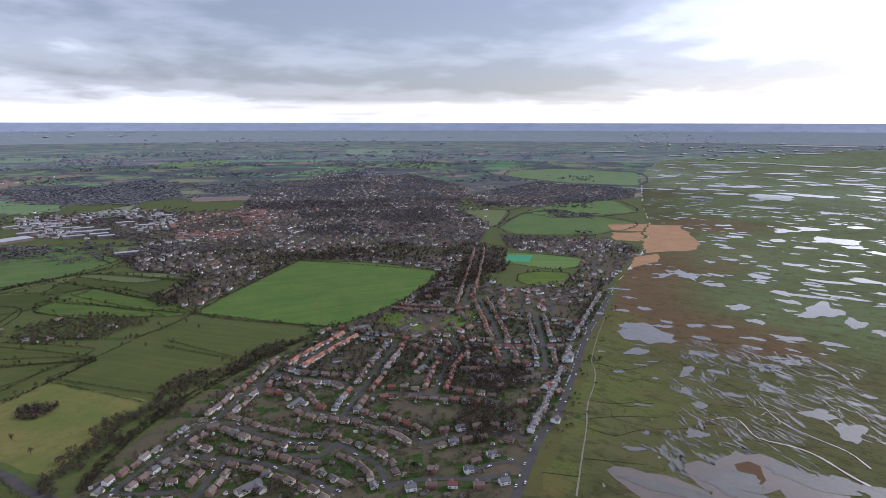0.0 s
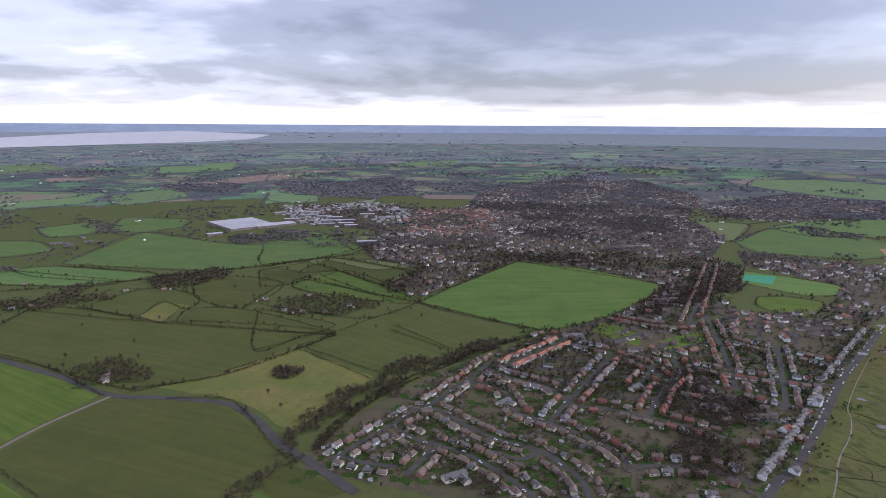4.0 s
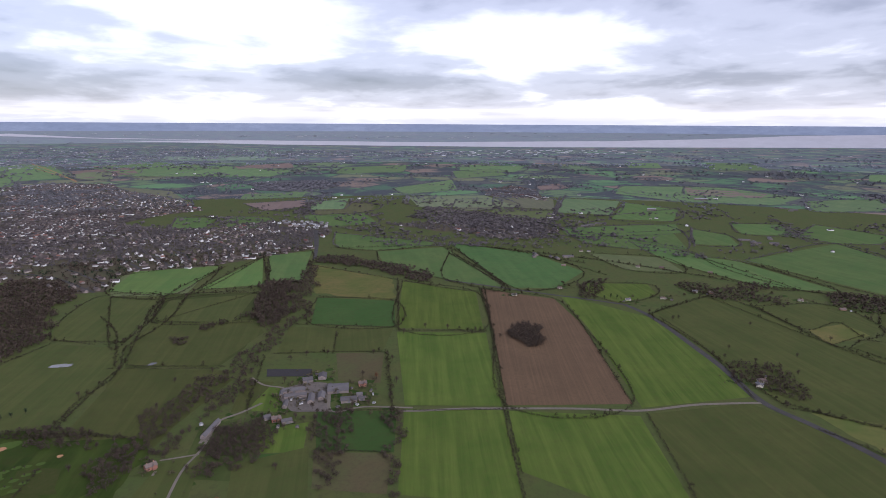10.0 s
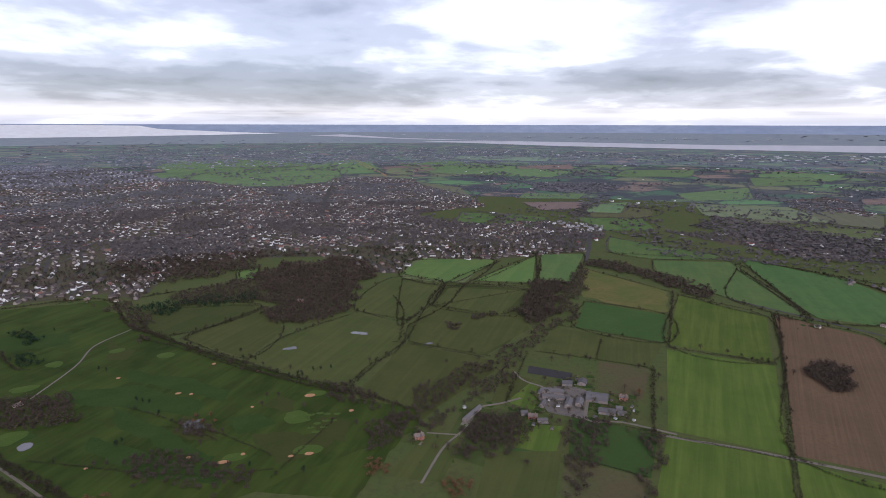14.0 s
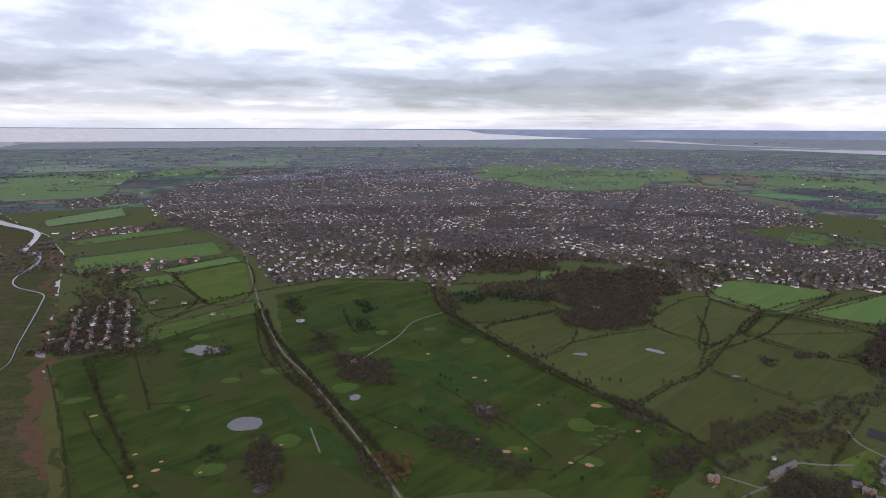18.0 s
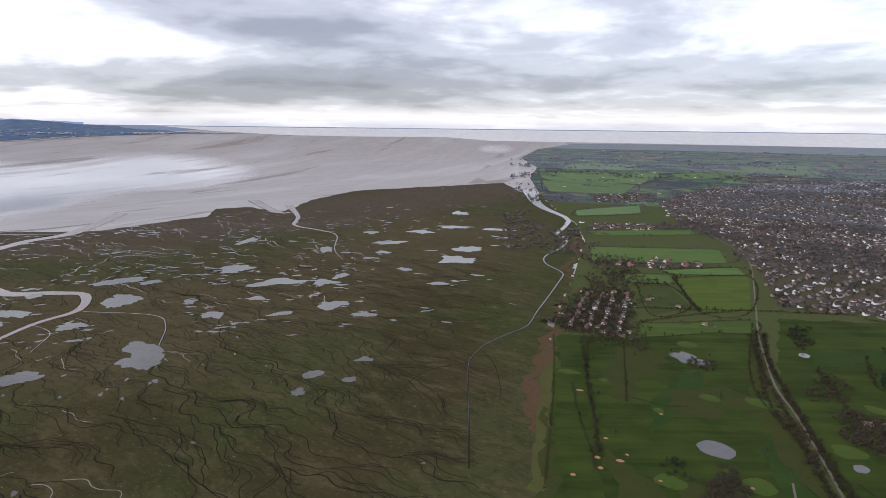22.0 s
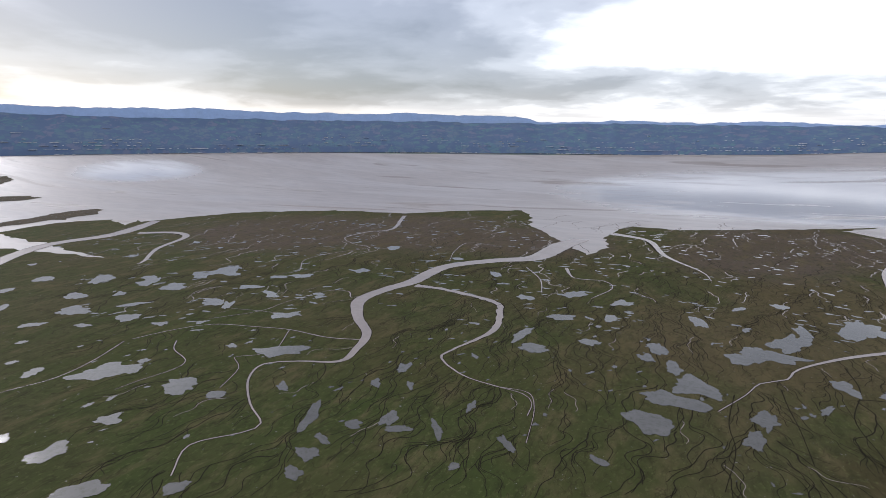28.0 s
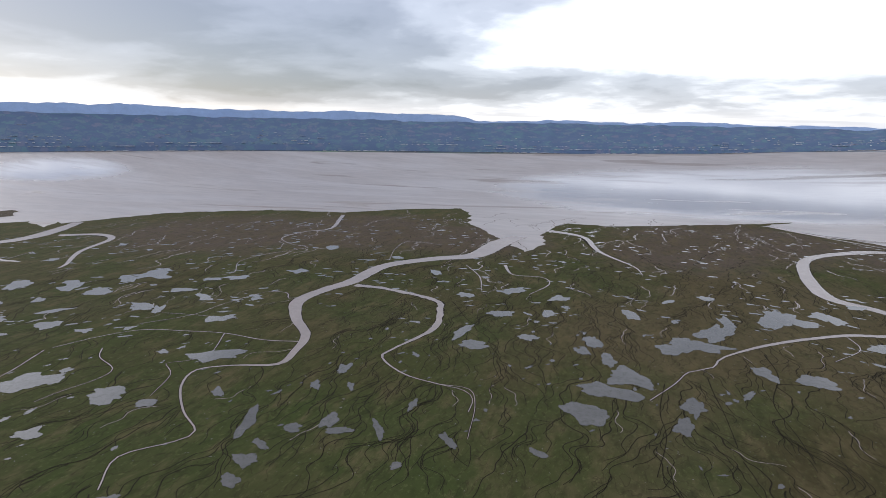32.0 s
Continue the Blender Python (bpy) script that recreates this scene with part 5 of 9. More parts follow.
field("field", "rough", ((-479, -860), (-388, -645), (-370, -521), (-349, -446), (-333, -443), (-360, -580), (-394, -713)), 0.4)
field("field", "rough", ((-233, -481), (-297, -466), (-322, -380), (-322, -340), (-197, -420), (-231, -428)), 0.4)
field("field", "rough", ((-360, -580), (-385, -546), (-351, -502), (-338, -541)), 0.4)
field("field", "rough", ((-234, -763), (-256, -749), (-232, -642), (-214, -671)), 0.4)
field("field", "golf", ((-189, -839), (-224, -843), (-190, -667), (-173, -530), (-165, -439), (-125, -463)), 0.44)
field("field", "rough", ((-655, -666), (-648, -605), (-614, -591), (-601, -612)), 0.4)
field("field", "rough", ((-578, -346), (-576, -319), (-546, -308), (-551, -349)), 0.4)
field("field", "rough", ((-507, -304), (-508, -240), (-477, -247), (-454, -273), (-492, -325)), 0.4)
field("field", "rough", ((-551, -280), (-547, -241), (-510, -230), (-509, -264)), 0.45)
field("field", "rough", ((-507, -416), (-510, -373), (-477, -350), (-471, -400)), 0.4)
field("sandbar", "marsh_d", ((2032, 975), (2094, 932), (2292, 864), (2338, 792), (2211, 737), (2117, 800), (1994, 889), (1949, 936)), 0.5)
field("sandbar", "marsh_d", ((2807, 1333), (2830, 1249), (2764, 1140), (2654, 1173), (2634, 1253)), 0.5)
field("sandbar", "marsh_d", ((3877, 1828), (3944, 1794), (3684, 1647), (3411, 1584), (3420, 1616)), 0.5)
field("field", "yard", ((-688, -68), (-704, -35), (-697, -15), (-655, -12), (-623, -9), (-626, -29), (-627, -41), (-630, -51), (-659, -65)), 0.4)
field("field", "arena", ((-749, -90), (-742, -35), (-719, -33), (-726, -88)), 0.4)
field("field", "lawn", ((-259, -643), (-316, -712), (-351, -739), (-341, -697), (-276, -615), (-239, -571)), 0.4)
field("field", "lawn", ((-353, -567), (-342, -477), (-333, -395), (-320, -403), (-322, -476), (-333, -544)), 0.4)
field("field", "lawn", ((-516, -586), (-552, -518), (-538, -412), (-512, -405), (-505, -487), (-492, -556)), 0.4)
field("field", "lawn", ((-443, -474), (-434, -377), (-434, -306), (-412, -300), (-403, -360), (-421, -456)), 0.4)
field("field", "lawn", ((-530, -810), (-630, -824), (-675, -756), (-636, -708), (-584, -776), (-504, -758)), 0.4)
field("field", "lawn", ((-586, -565), (-588, -481), (-573, -405), (-548, -394), (-554, -468), (-560, -541)), 0.4)
field("field", "lawn", ((-501, -500), (-475, -409), (-451, -332), (-434, -330), (-451, -402), (-472, -472)), 0.4)
field("field", "lawn", ((-517, -366), (-534, -339), (-522, -313), (-490, -335)), 0.4)
field("field", "rough", ((-264, -815), (-301, -822), (-274, -718), (-236, -637), (-225, -655), (-235, -732)), 0.4)
field("field", "rough", ((-297, -678), (-355, -683), (-322, -604), (-279, -604)), 0.4)
field("field", "rough", ((-459, -852), (-429, -753), (-404, -623), (-391, -561), (-375, -581), (-396, -704)), 0.4)
field("field", "rough", ((-183, -547), (-201, -508), (-216, -459), (-194, -450), (-172, -436), (-180, -483)), 0.4)
field("field", "rough", ((-137, -626), (-146, -623), (-127, -448), (-114, -451)), 0.4)
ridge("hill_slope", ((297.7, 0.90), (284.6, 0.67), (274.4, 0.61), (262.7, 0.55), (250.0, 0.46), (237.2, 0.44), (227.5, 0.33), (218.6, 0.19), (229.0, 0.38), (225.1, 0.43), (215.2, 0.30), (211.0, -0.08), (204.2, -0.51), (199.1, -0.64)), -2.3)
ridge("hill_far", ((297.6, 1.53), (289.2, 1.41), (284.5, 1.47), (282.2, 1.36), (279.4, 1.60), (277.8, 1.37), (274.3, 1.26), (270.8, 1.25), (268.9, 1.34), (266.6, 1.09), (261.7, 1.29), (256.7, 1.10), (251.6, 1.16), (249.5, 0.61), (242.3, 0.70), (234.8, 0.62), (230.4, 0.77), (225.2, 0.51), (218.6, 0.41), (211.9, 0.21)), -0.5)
creek("mud", ((110, 442), (126, 495), (145, 557), (158, 607), (180, 665), (190, 707), (193, 734), (221, 817), (260, 919)), (3.4, 3.2, 3, 3, 3, 2.6, 2.2, 1.6, 1.4))
creek("ditch", ((145, 557), (169, 540), (194, 550), (215, 544)), (2, 1.5, 1.5, 1))
creek("ditch", ((190, 707), (219, 698), (260, 715), (288, 733)), (2, 1.5, 1.5, 1))
creek("ditch", ((162, 618), (188, 609), (228, 617)), (2, 1.5, 1))
creek("ditch", ((129, 499), (156, 494), (181, 489)), (2, 1.5, 1))
creek("ditch", ((87, 477), (118, 470)), (1.5, 1.5))
creek("ditch", ((120, 592), (151, 584)), (1.5, 1.5))
creek("ditch", ((152, 575), (186, 580), (227, 577)), (2, 1.5, 1))
for pts in (((218, 490), (232, 497), (243, 490), (257, 506), (274, 514), (280, 505), (295, 508), (302, 500), (309, 488), (310, 474), (323, 473), (325, 459), (333, 450), (336, 427), (293, 424), (281, 438), (281, 450), (263, 442), (251, 423), (208, 423), (225, 448), (216, 457), (215, 470)),
            ((145, 481), (155, 486), (169, 483), (181, 476), (197, 472), (208, 462), (220, 449), (226, 427), (168, 423), (158, 449), (151, 466))):
    sheet("mud_pool", "mud_shallows", uneven(pts, 0.22), 0.82, 0, "wide shallow muddy pool in the marsh", "pool")
for pts in (((263, 490), (277, 494), (283, 485), (276, 466), (262, 451), (259, 462), (260, 474)), ((242, 462), (253, 466), (255, 456), (243, 450)), ((231, 470), (243, 476), (248, 469), (236, 464))):
    sheet("marsh_island", "rust", uneven(pts, 0.2), 0.9, 0, "rust brown islet in a muddy pool", "marsh")
creek("mudwater", ((272, 571), (304, 577), (307, 537), (331, 521), (346, 502), (354, 474), (365, 448)), (2, 3, 4, 5, 5, 6, 7))
creek("mudwater", ((348, 630), (347, 571), (362, 537), (378, 511), (380, 483)), (2, 3, 3, 4, 4))
pool("water", 295, 835, 34.8, 40.4, -19)
pool("water", 302, 805, 24.1, 23.7, -21)
pool("water", 285, 870, 21.5, 21.6, -18)
pool("water", 331, 865, 17.2, 8.1, -21)
pool("water", 210, 497, 9.4, 4.1, -23)
pool("water", 179, 516, 10.7, 4.2, -19)
pool("water", 249, 543, 11.3, 10.8, -25)
pool("water", 201, 545, 5.1, 4.7, -20)
pool("water", 218, 606, 12.3, 2.8, -20)
pool("water", 405, 548, 17.9, 22.0, -36)
pool("water", 397, 586, 18.8, 15.1, -34)
pool("water", 300, 696, 8.5, 22.2, -23)
pool("water", 278, 640, 9.1, 12.7, -23)
pool("water", 280, 604, 11.2, 11.6, -25)
pool("water", 324, 631, 14.3, 8.0, -27)
pool("water", 971, 1690, 55.5, 52.8, -30)
pool("water", 1014, 1541, 81.3, 83.0, -33)
pool("water", 1060, 1711, 62.5, 55.3, -32)
pool("water", 871, 1538, 34.5, 61.3, -30)
pool("water", 514, 1106, 24.2, 17.8, -25)
pool("water", 490, 1184, 23.3, 44.7, -22)
pool("water", 495, 962, 19.4, 27.9, -27)
pool("water", 483, 889, 18.1, 12.2, -28)
pool("water", 610, 939, 29.3, 49.7, -33)
pool("water", 610, 1047, 21.4, 16.9, -30)
pool("water", 629, 872, 20.3, 32.1, -36)
pool("water", 644, 832, 19.6, 18.1, -38)
pool("water", 716, 1010, 42.6, 12.6, -35)
pool("water", 642, 1028, 53.2, 12.5, -32)
pool("water", 1291, 3473, 89.7, 118.9, -20)
pool("water", 1149, 2793, 69.5, 104.8, -22)
pool("water", 1454, 2893, 120.1, 116.8, -27)
pool("water", 1355, 2495, 125.0, 156.1, -29)
pool("water", 1146, 2181, 100.7, 67.8, -28)
pool("water", 1311, 2028, 47.5, 62.5, -33)
pool("water", 1055, 2473, 61.5, 83.0, -23)
pool("water", 836, 1780, 44.3, 33.4, -25)
pool("water", 785, 1599, 31.9, 27.3, -26)
pool("water", 758, 1269, 39.0, 18.4, -31)
pool("water", 630, 1170, 23.6, 25.6, -28)
pool("water", 591, 1295, 19.2, 18.0, -25)
pool("water", 880, 1297, 54.6, 20.0, -34)
pool("water", 1026, 1388, 44.8, 31.4, -36)
pool("water", 829, 1126, 35.9, 21.0, -36)
pool("water", 746, 1126, 52.9, 15.1, -34)
pool("water", 441, 814, 20.8, 7.7, -28)
pool("water", 421, 863, 17.4, 8.4, -26)
pool("water", 499, 812, 25.2, 10.6, -32)
pool("water", 544, 788, 20.7, 10.4, -35)
pool("water", 1224, 1746, 65.8, 48.1, -35)
pool("water", 1588, 2183, 73.0, 56.6, -36)
pool("water", 1565, 2513, 136.2, 94.0, -32)
pool("water", 2051, 3013, 155.5, 103.9, -34)
pool("water", 2699, 3754, 184.9, 136.6, -36)
pool("water", 2074, 3647, 161.3, 119.0, -30)
pool("water", 1715, 3795, 158.1, 121.8, -24)
pool("water", 1210, 3055, 60.7, 62.1, -22)
pool("water", 2632, 4268, 200.9, 133.1, -32)
pool("water", 2366, 4655, 206.6, 149.8, -27)
pool("water", 1012, 1454, 46.3, 42.0, -35)
pool("water", 778, 1218, 44.2, 23.2, -33)
pool("water", 700, 1448, 28.9, 22.5, -26)
pool("water", 696, 1353, 24.4, 20.0, -27)
pool("water", 448, 1179, 13.9, 24.3, -21)
pool("water", 883, 1452, 37.4, 32.0, -31)
pool("water", 1734, 6510, 293.2, 265.6, -15)
pool("water", 1664, 5743, 114.0, 156.3, -16)
pool("water", 2165, 5648, 106.2, 156.1, -21)
pool("water", 3626, 6099, 310.2, 200.3, -31)
pool("water", 3088, 6464, 224.1, 212.4, -26)
pool("water", 4892, 8113, 583.4, 355.1, -31)
pool("water", -797, -346, 9.6, 5.9, 113)
pool("water", -715, -408, 6.0, 6.3, 120)
pool("water", -784, -237, 3.8, 4.3, 107)
pool("water", -491, -385, 12.1, 8.3, 128)
creek("water", ((-54, -496), (-54, -600), (-54, -730), (-58, -763), (-76, -812), (-111, -860), (-147, -904), (-171, -980), (-206, -1085), (-242, -1197), (-258, -1265), (-234, -1355), (-245, -1438), (-303, -1557), (-335, -1688), (-317, -1748), (-376, -1934), (-399, -2093), (-348, -2455), (-370, -3065)), (0.1, 0.7, 1.3, 1.6, 2, 2.4, 3.4, 4, 5, 6, 7, 7, 8, 10, 12, 13, 17, 22, 40, 70))
creek("ditch", ((-55, -747), (-22, -731), (5, -708), (34, -631)), (3, 2.5, 2, 2))
creek("ditch", ((-74, -793), (-88, -746), (-92, -675), (-89, -632)), (2, 2, 1.5, 1))
pool("pond", -292, -543, 21.6, 19.8, 152)
pool("pond", -515, -802, 9.0, 11.8, 147)
pool("pond", -411, -515, 7.7, 10.3, 141)
pool("water", -346, -788, 21.1, 19.4, 156)
pool("water", -249, -427, 6.9, 10.7, 150)
pool("water", -492, -394, 10.7, 12.9, 129)
pool("water", -797, -345, 16.4, 8.3, 113)
pool("water", -709, -414, 5.9, 6.0, 120)
pool("water", -786, -236, 6.7, 5.2, 107)
pool("water", -360, -769, 12.0, 14.2, 155)
pool("water", -35, -1374, 46.5, 42.1, 179)
pool("water", -55, -1509, 44.8, 31.7, 178)
pool("water", -36, -2152, 32.9, 37.5, 179)
pool("water", -19, -1858, 62.6, 18.7, 179)
pool("water", 74, -1745, 29.1, 24.2, -178)
pool("water", -133, -1815, 46.8, 27.7, 176)
pool("water", -0, -1151, 17.5, 14.8, 180)
pool("bunker", -194, -517, 4.8, 3.2, 159)
pool("bunker", -190, -558, 2.8, 2.4, 161)
pool("bunker", -174, -522, 3.2, 3.2, 162)
pool("bunker", -173, -504, 3.1, 3.0, 161)
pool("bunker", -146, -492, 3.0, 2.8, 163)
pool("bunker", -203, -528, 2.7, 2.2, 159)
pool("bunker", -185, -670, 5.2, 3.2, 165)
pool("bunker", -262, -614, 2.6, 2.3, 157)
pool("bunker", -297, -479, 2.8, 2.2, 148)
pool("bunker", -221, -486, 2.1, 2.0, 156)
pool("bunker", -590, -313, 7.2, 5.3, 118)
pool("bunker", -444, -319, 6.2, 3.9, 126)
pool("bunker", -471, -266, 3.0, 2.8, 119)
pool("bunker", -480, -252, 4.9, 3.6, 118)
pool("bunker", -441, -354, 2.7, 3.2, 129)
pool("bunker", -570, -252, 3.3, 3.4, 114)
pool("bunker", -546, -358, 2.4, 2.7, 123)
pool("bunker", -563, -556, 3.0, 4.0, 135)
pool("bunker", -631, -407, 2.7, 3.4, 123)
pool("bunker", -399, -429, 2.3, 2.3, 137)
pool("bunker", -461, -310, 2.6, 3.0, 124)
pool("bunker", -635, -475, 2.9, 3.9, 127)
pool("bunker", -550, -458, 4.0, 3.3, 130)
pool("bunker", -553, -443, 2.6, 3.2, 129)
pool("green", -597, -308, 14.3, 9.4, 117)
pool("green", -454, -314, 13.5, 8.9, 125)
pool("green", -486, -256, 16.9, 11.2, 118)
pool("green", -231, -483, 13.7, 11.2, 154)
pool("green", -307, -479, 12.3, 14.8, 147)
pool("green", -413, -541, 13.2, 12.5, 143)
pool("green", -641, -555, 14.2, 13.6, 131)
pool("green", -181, -725, 16.6, 9.0, 166)
pool("green", -220, -702, 6.9, 7.1, 163)
pool("green", -388, -645, 28.9, 15.2, 149)
pool("green", -635, -629, 11.8, 10.2, 135)
pool("green", -262, -623, 6.5, 7.7, 157)
pool("green", -572, -670, 10.0, 10.0, 140)
pool("green", -331, -658, 14.1, 10.9, 153)
pool("green", -539, -299, 16.7, 18.5, 119)
pool("green", -503, -644, 7.8, 6.6, 142)
pool("green", -266, -472, 6.4, 6.3, 151)
creek("mudwater", ((1129, -2014), (1050, -1643), (1087, -1477), (1042, -1254), (805, -1032), (697, -1028), (633, -1023), (586, -933), (608, -855), (607, -721), (584, -612), (558, -571), (553, -529), (528, -490), (497, -432)), (40, 40, 34, 24, 30, 24, 20, 16, 12, 9, 7, 5, 4, 3, 3))
creek("mudwater", ((633, -2304), (518, -2015), (479, -1833), (383, -1751), (314, -1671), (277, -1472), (230, -1349)), (28, 18, 14, 10, 8, 5, 3))
creek("mudwater", ((823, -2443), (617, -2104), (574, -2117)), (40, 30, 20))
creek("mudwater", ((1484, -1583), (1251, -1587), (1048, -1610)), (14, 10, 8))
creek("mudwater", ((573, -925), (452, -915), (405, -863), (367, -764), (334, -726)), (5, 4, 3, 3, 2))
creek("mudwater", ((608, -855), (556, -821), (530, -743)), (4, 3, 2))
pool("water", 441, -1241, 34.6, 44.9, -160)
pool("water", 311, -1136, 50.3, 31.8, -165)
pool("water", 175, -991, 33.8, 26.9, -170)
pool("water", 117, -941, 22.8, 15.0, -173)
pool("water", 298, -1466, 19.7, 50.1, -169)
pool("water", 226, -1727, 29.5, 28.6, -173)
pool("water", 84, -1761, 33.2, 28.9, -177)
pool("water", -36, -1364, 35.9, 46.4, 178)
pool("water", -67, -1487, 25.1, 27.3, 177)
pool("water", -21, -2162, 28.5, 42.6, 179)
pool("water", 383, -759, 29.0, 53.8, -153)
pool("water", 357, -720, 16.9, 26.4, -154)
pool("water", 484, -669, 18.2, 24.5, -144)
pool("water", 548, -855, 18.6, 19.9, -147)
pool("water", 542, -997, 29.3, 37.3, -151)
pool("water", 358, -924, 20.7, 22.9, -159)
pool("water", 428, -996, 15.3, 15.4, -157)
pool("water", 699, -828, 33.4, 50.3, -140)
pool("water", 691, -903, 22.3, 31.9, -143)
pool("water", 641, -594, 26.3, 50.5, -133)
pool("water", 666, -666, 24.4, 53.5, -135)
pool("water", 700, -721, 15.7, 36.3, -136)
pool("water", 464, -468, 7.1, 31.1, -135)
pool("water", 432, -429, 8.2, 19.6, -135)
pool("water", 829, -791, 13.6, 15.2, -134)
pool("water", 731, -646, 8.3, 11.0, -131)
pool("water", 627, -1122, 47.0, 26.1, -151)
pool("water", 559, -1116, 23.1, 19.9, -153)
pool("water", 249, -938, 27.9, 12.6, -165)
pool("water", 317, -1019, 25.4, 15.1, -163)
pool("water", 477, -552, 5.3, 17.3, -139)
pool("water", 524, -620, 14.6, 21.1, -140)
pool("water", -10, -1841, 52.0, 31.1, 180)
pool("water", 154, -1450, 19.3, 20.2, -174)
pool("water", 156, -1569, 44.6, 23.5, -174)
pool("water", 79, -1266, 16.8, 15.4, -176)
pool("water", 526, -1562, 21.4, 51.7, -161)
pool("water", 205, -1200, 13.9, 28.9, -170)
pool("water", 222, -1147, 22.2, 26.8, -169)
pool("water", 136, -698, 12.6, 12.5, -169)
pool("water", 143, -645, 11.8, 15.6, -168)
pool("water", 90, -683, 9.5, 8.3, -172)
pool("water", 82, -750, 14.8, 9.8, -174)
creek("mudwater", ((1491, -716), (1416, -628), (1286, -509), (1271, -407), (1228, -281), (1111, -189), (1061, -130), (995, -77), (902, -68), (819, -76), (757, -57), (715, -33), (725, 20), (722, 64), (677, 77), (609, 68), (560, 52), (543, 69), (527, 115), (475, 120)), (46, 60, 48, 38, 32, 30, 26, 24, 20, 17, 13, 9, 7, 6.5, 6, 5, 4, 3.5, 3.5, 3))
creek("mudwater", ((1080, -190), (1040, -240), (944, -308), (884, -301), (796, -263), (731, -188), (702, -166), (642, -181), (604, -212), (578, -237), (553, -239), (525, -224)), (22, 15, 14, 14, 11, 8, 7, 5, 4, 3, 2, 2))
creek("mudwater", ((792, -64), (812, -16), (855, 37), (879, 91), (901, 153), (884, 208), (852, 256)), (6, 5, 4, 3.5, 3, 3, 3))
creek("mudwater", ((855, 37), (775, 52), (756, 81), (754, 103), (715, 93), (657, 107)), (3, 2.5, 2, 2, 2, 1.5))
creek("mudwater", ((1782, 497), (1777, 402), (1702, 354), (1541, 388), (1396, 381), (1363, 388)), (30, 26, 20, 14, 10, 8))
creek("mudwater", ((2011, -295), (1745, -222), (1705, -146), (1616, -75), (1511, -102), (1469, -133), (1412, -33), (1345, 27), (1242, 35), (1221, 68)), (18, 12, 9, 8, 7, 6, 5, 4, 4, 3))
creek("mudwater", ((1565, -845), (1446, -892), (1254, -828), (1088, -814), (1012, -784)), (34, 20, 14, 8, 4))
creek("mudwater", ((1172, -539), (1084, -520), (1050, -568), (995, -559), (935, -487)), (9, 7, 6, 5, 3))
creek("mudwater", ((1192, -454), (1086, -446), (984, -412)), (6, 5, 3))
creek("mudwater", ((1025, -92), (1017, -63), (1055, -61), (1069, -23), (1007, 49), (960, 89), (931, 165)), (6, 5, 4, 3, 3, 3, 2))
creek("mudwater", ((1487, -1589), (1307, -1594), (1168, -1696), (1065, -1856)), (30, 20, 18, 14))
creek("mudwater", ((1426, -469), (1493, -398), (1399, -339), (1281, -299)), (6, 5, 4, 3))
pool("water", 764, 48, 37.9, 24.3, -86)
pool("water", 672, 152, 20.2, 28.4, -77)
pool("water", 640, 108, 13.5, 14.6, -80)
pool("water", 572, -0, 9.8, 35.3, -90)
pool("water", 643, 34, 10.1, 16.6, -87)
pool("water", 540, -40, 11.2, 10.5, -94)
pool("water", 550, -80, 9.3, 19.8, -98)
pool("water", 522, -87, 13.9, 9.2, -99)
pool("water", 518, -125, 7.3, 21.0, -104)
pool("water", 443, -127, 7.0, 8.3, -106)
pool("water", 490, 4, 13.2, 15.6, -90)
pool("water", 462, 16, 12.0, 12.3, -88)
pool("water", 516, -9, 7.4, 15.0, -91)
pool("water", 930, 47, 27.9, 20.2, -87)
pool("water", 716, -300, 25.1, 22.3, -113)
pool("water", 774, -300, 11.7, 35.2, -111)
pool("water", 840, -391, 22.1, 18.3, -115)
pool("water", 820, -468, 14.9, 21.9, -120)
pool("water", 723, -386, 19.7, 17.0, -118)
pool("water", 683, -468, 18.0, 29.2, -124)
pool("water", 654, -435, 14.1, 17.8, -124)
pool("water", 559, -444, 34.1, 33.1, -128)
pool("water", 534, -391, 36.9, 26.1, -126)
pool("water", 488, -348, 29.6, 27.6, -125)
pool("water", 617, -452, 10.6, 25.2, -126)
pool("water", 626, -612, 37.6, 28.0, -134)
pool("water", 627, -563, 24.5, 24.2, -132)
pool("water", 677, -695, 14.6, 30.5, -136)
pool("water", 483, -661, 19.5, 23.1, -144)
pool("water", 698, -807, 21.6, 63.7, -139)
pool("water", 668, -839, 39.1, 28.0, -141)
pool("water", 677, -904, 20.3, 30.3, -143)
pool("water", 547, -849, 21.4, 17.8, -147)
pool("water", 469, -470, 16.9, 21.8, -135)
pool("water", 434, -426, 9.7, 21.6, -134)
pool("water", 376, -724, 25.4, 34.3, -153)
pool("water", 549, -973, 19.3, 31.0, -151)
pool("water", 1250, 182, 33.8, 29.0, -82)
pool("water", 1136, 263, 25.5, 24.1, -77)
pool("water", 1193, 317, 21.3, 26.3, -75)
pool("water", 1019, 170, 18.6, 16.6, -81)
pool("water", 1222, 228, 16.5, 23.1, -79)
pool("water", 1052, 78, 13.6, 17.9, -86)
pool("water", 830, -709, 10.4, 19.5, -131)
pool("water", 830, -793, 15.1, 16.8, -134)
pool("water", 963, -466, 21.0, 27.7, -116)
pool("water", 959, -370, 18.2, 22.2, -111)
pool("water", 898, -531, 20.4, 22.4, -121)
pool("water", 781, -596, 11.4, 39.2, -127)
pool("water", 677, -111, 8.3, 14.2, -99)
pool("water", 474, -185, 6.6, 15.2, -111)
pool("water", 429, -257, 7.5, 10.4, -121)
pool("water", 714, -1006, 15.4, 17.6, -145)
pool("water", 1141, -368, 13.9, 29.4, -108)
pool("water", 1455, -191, 19.3, 28.0, -97)
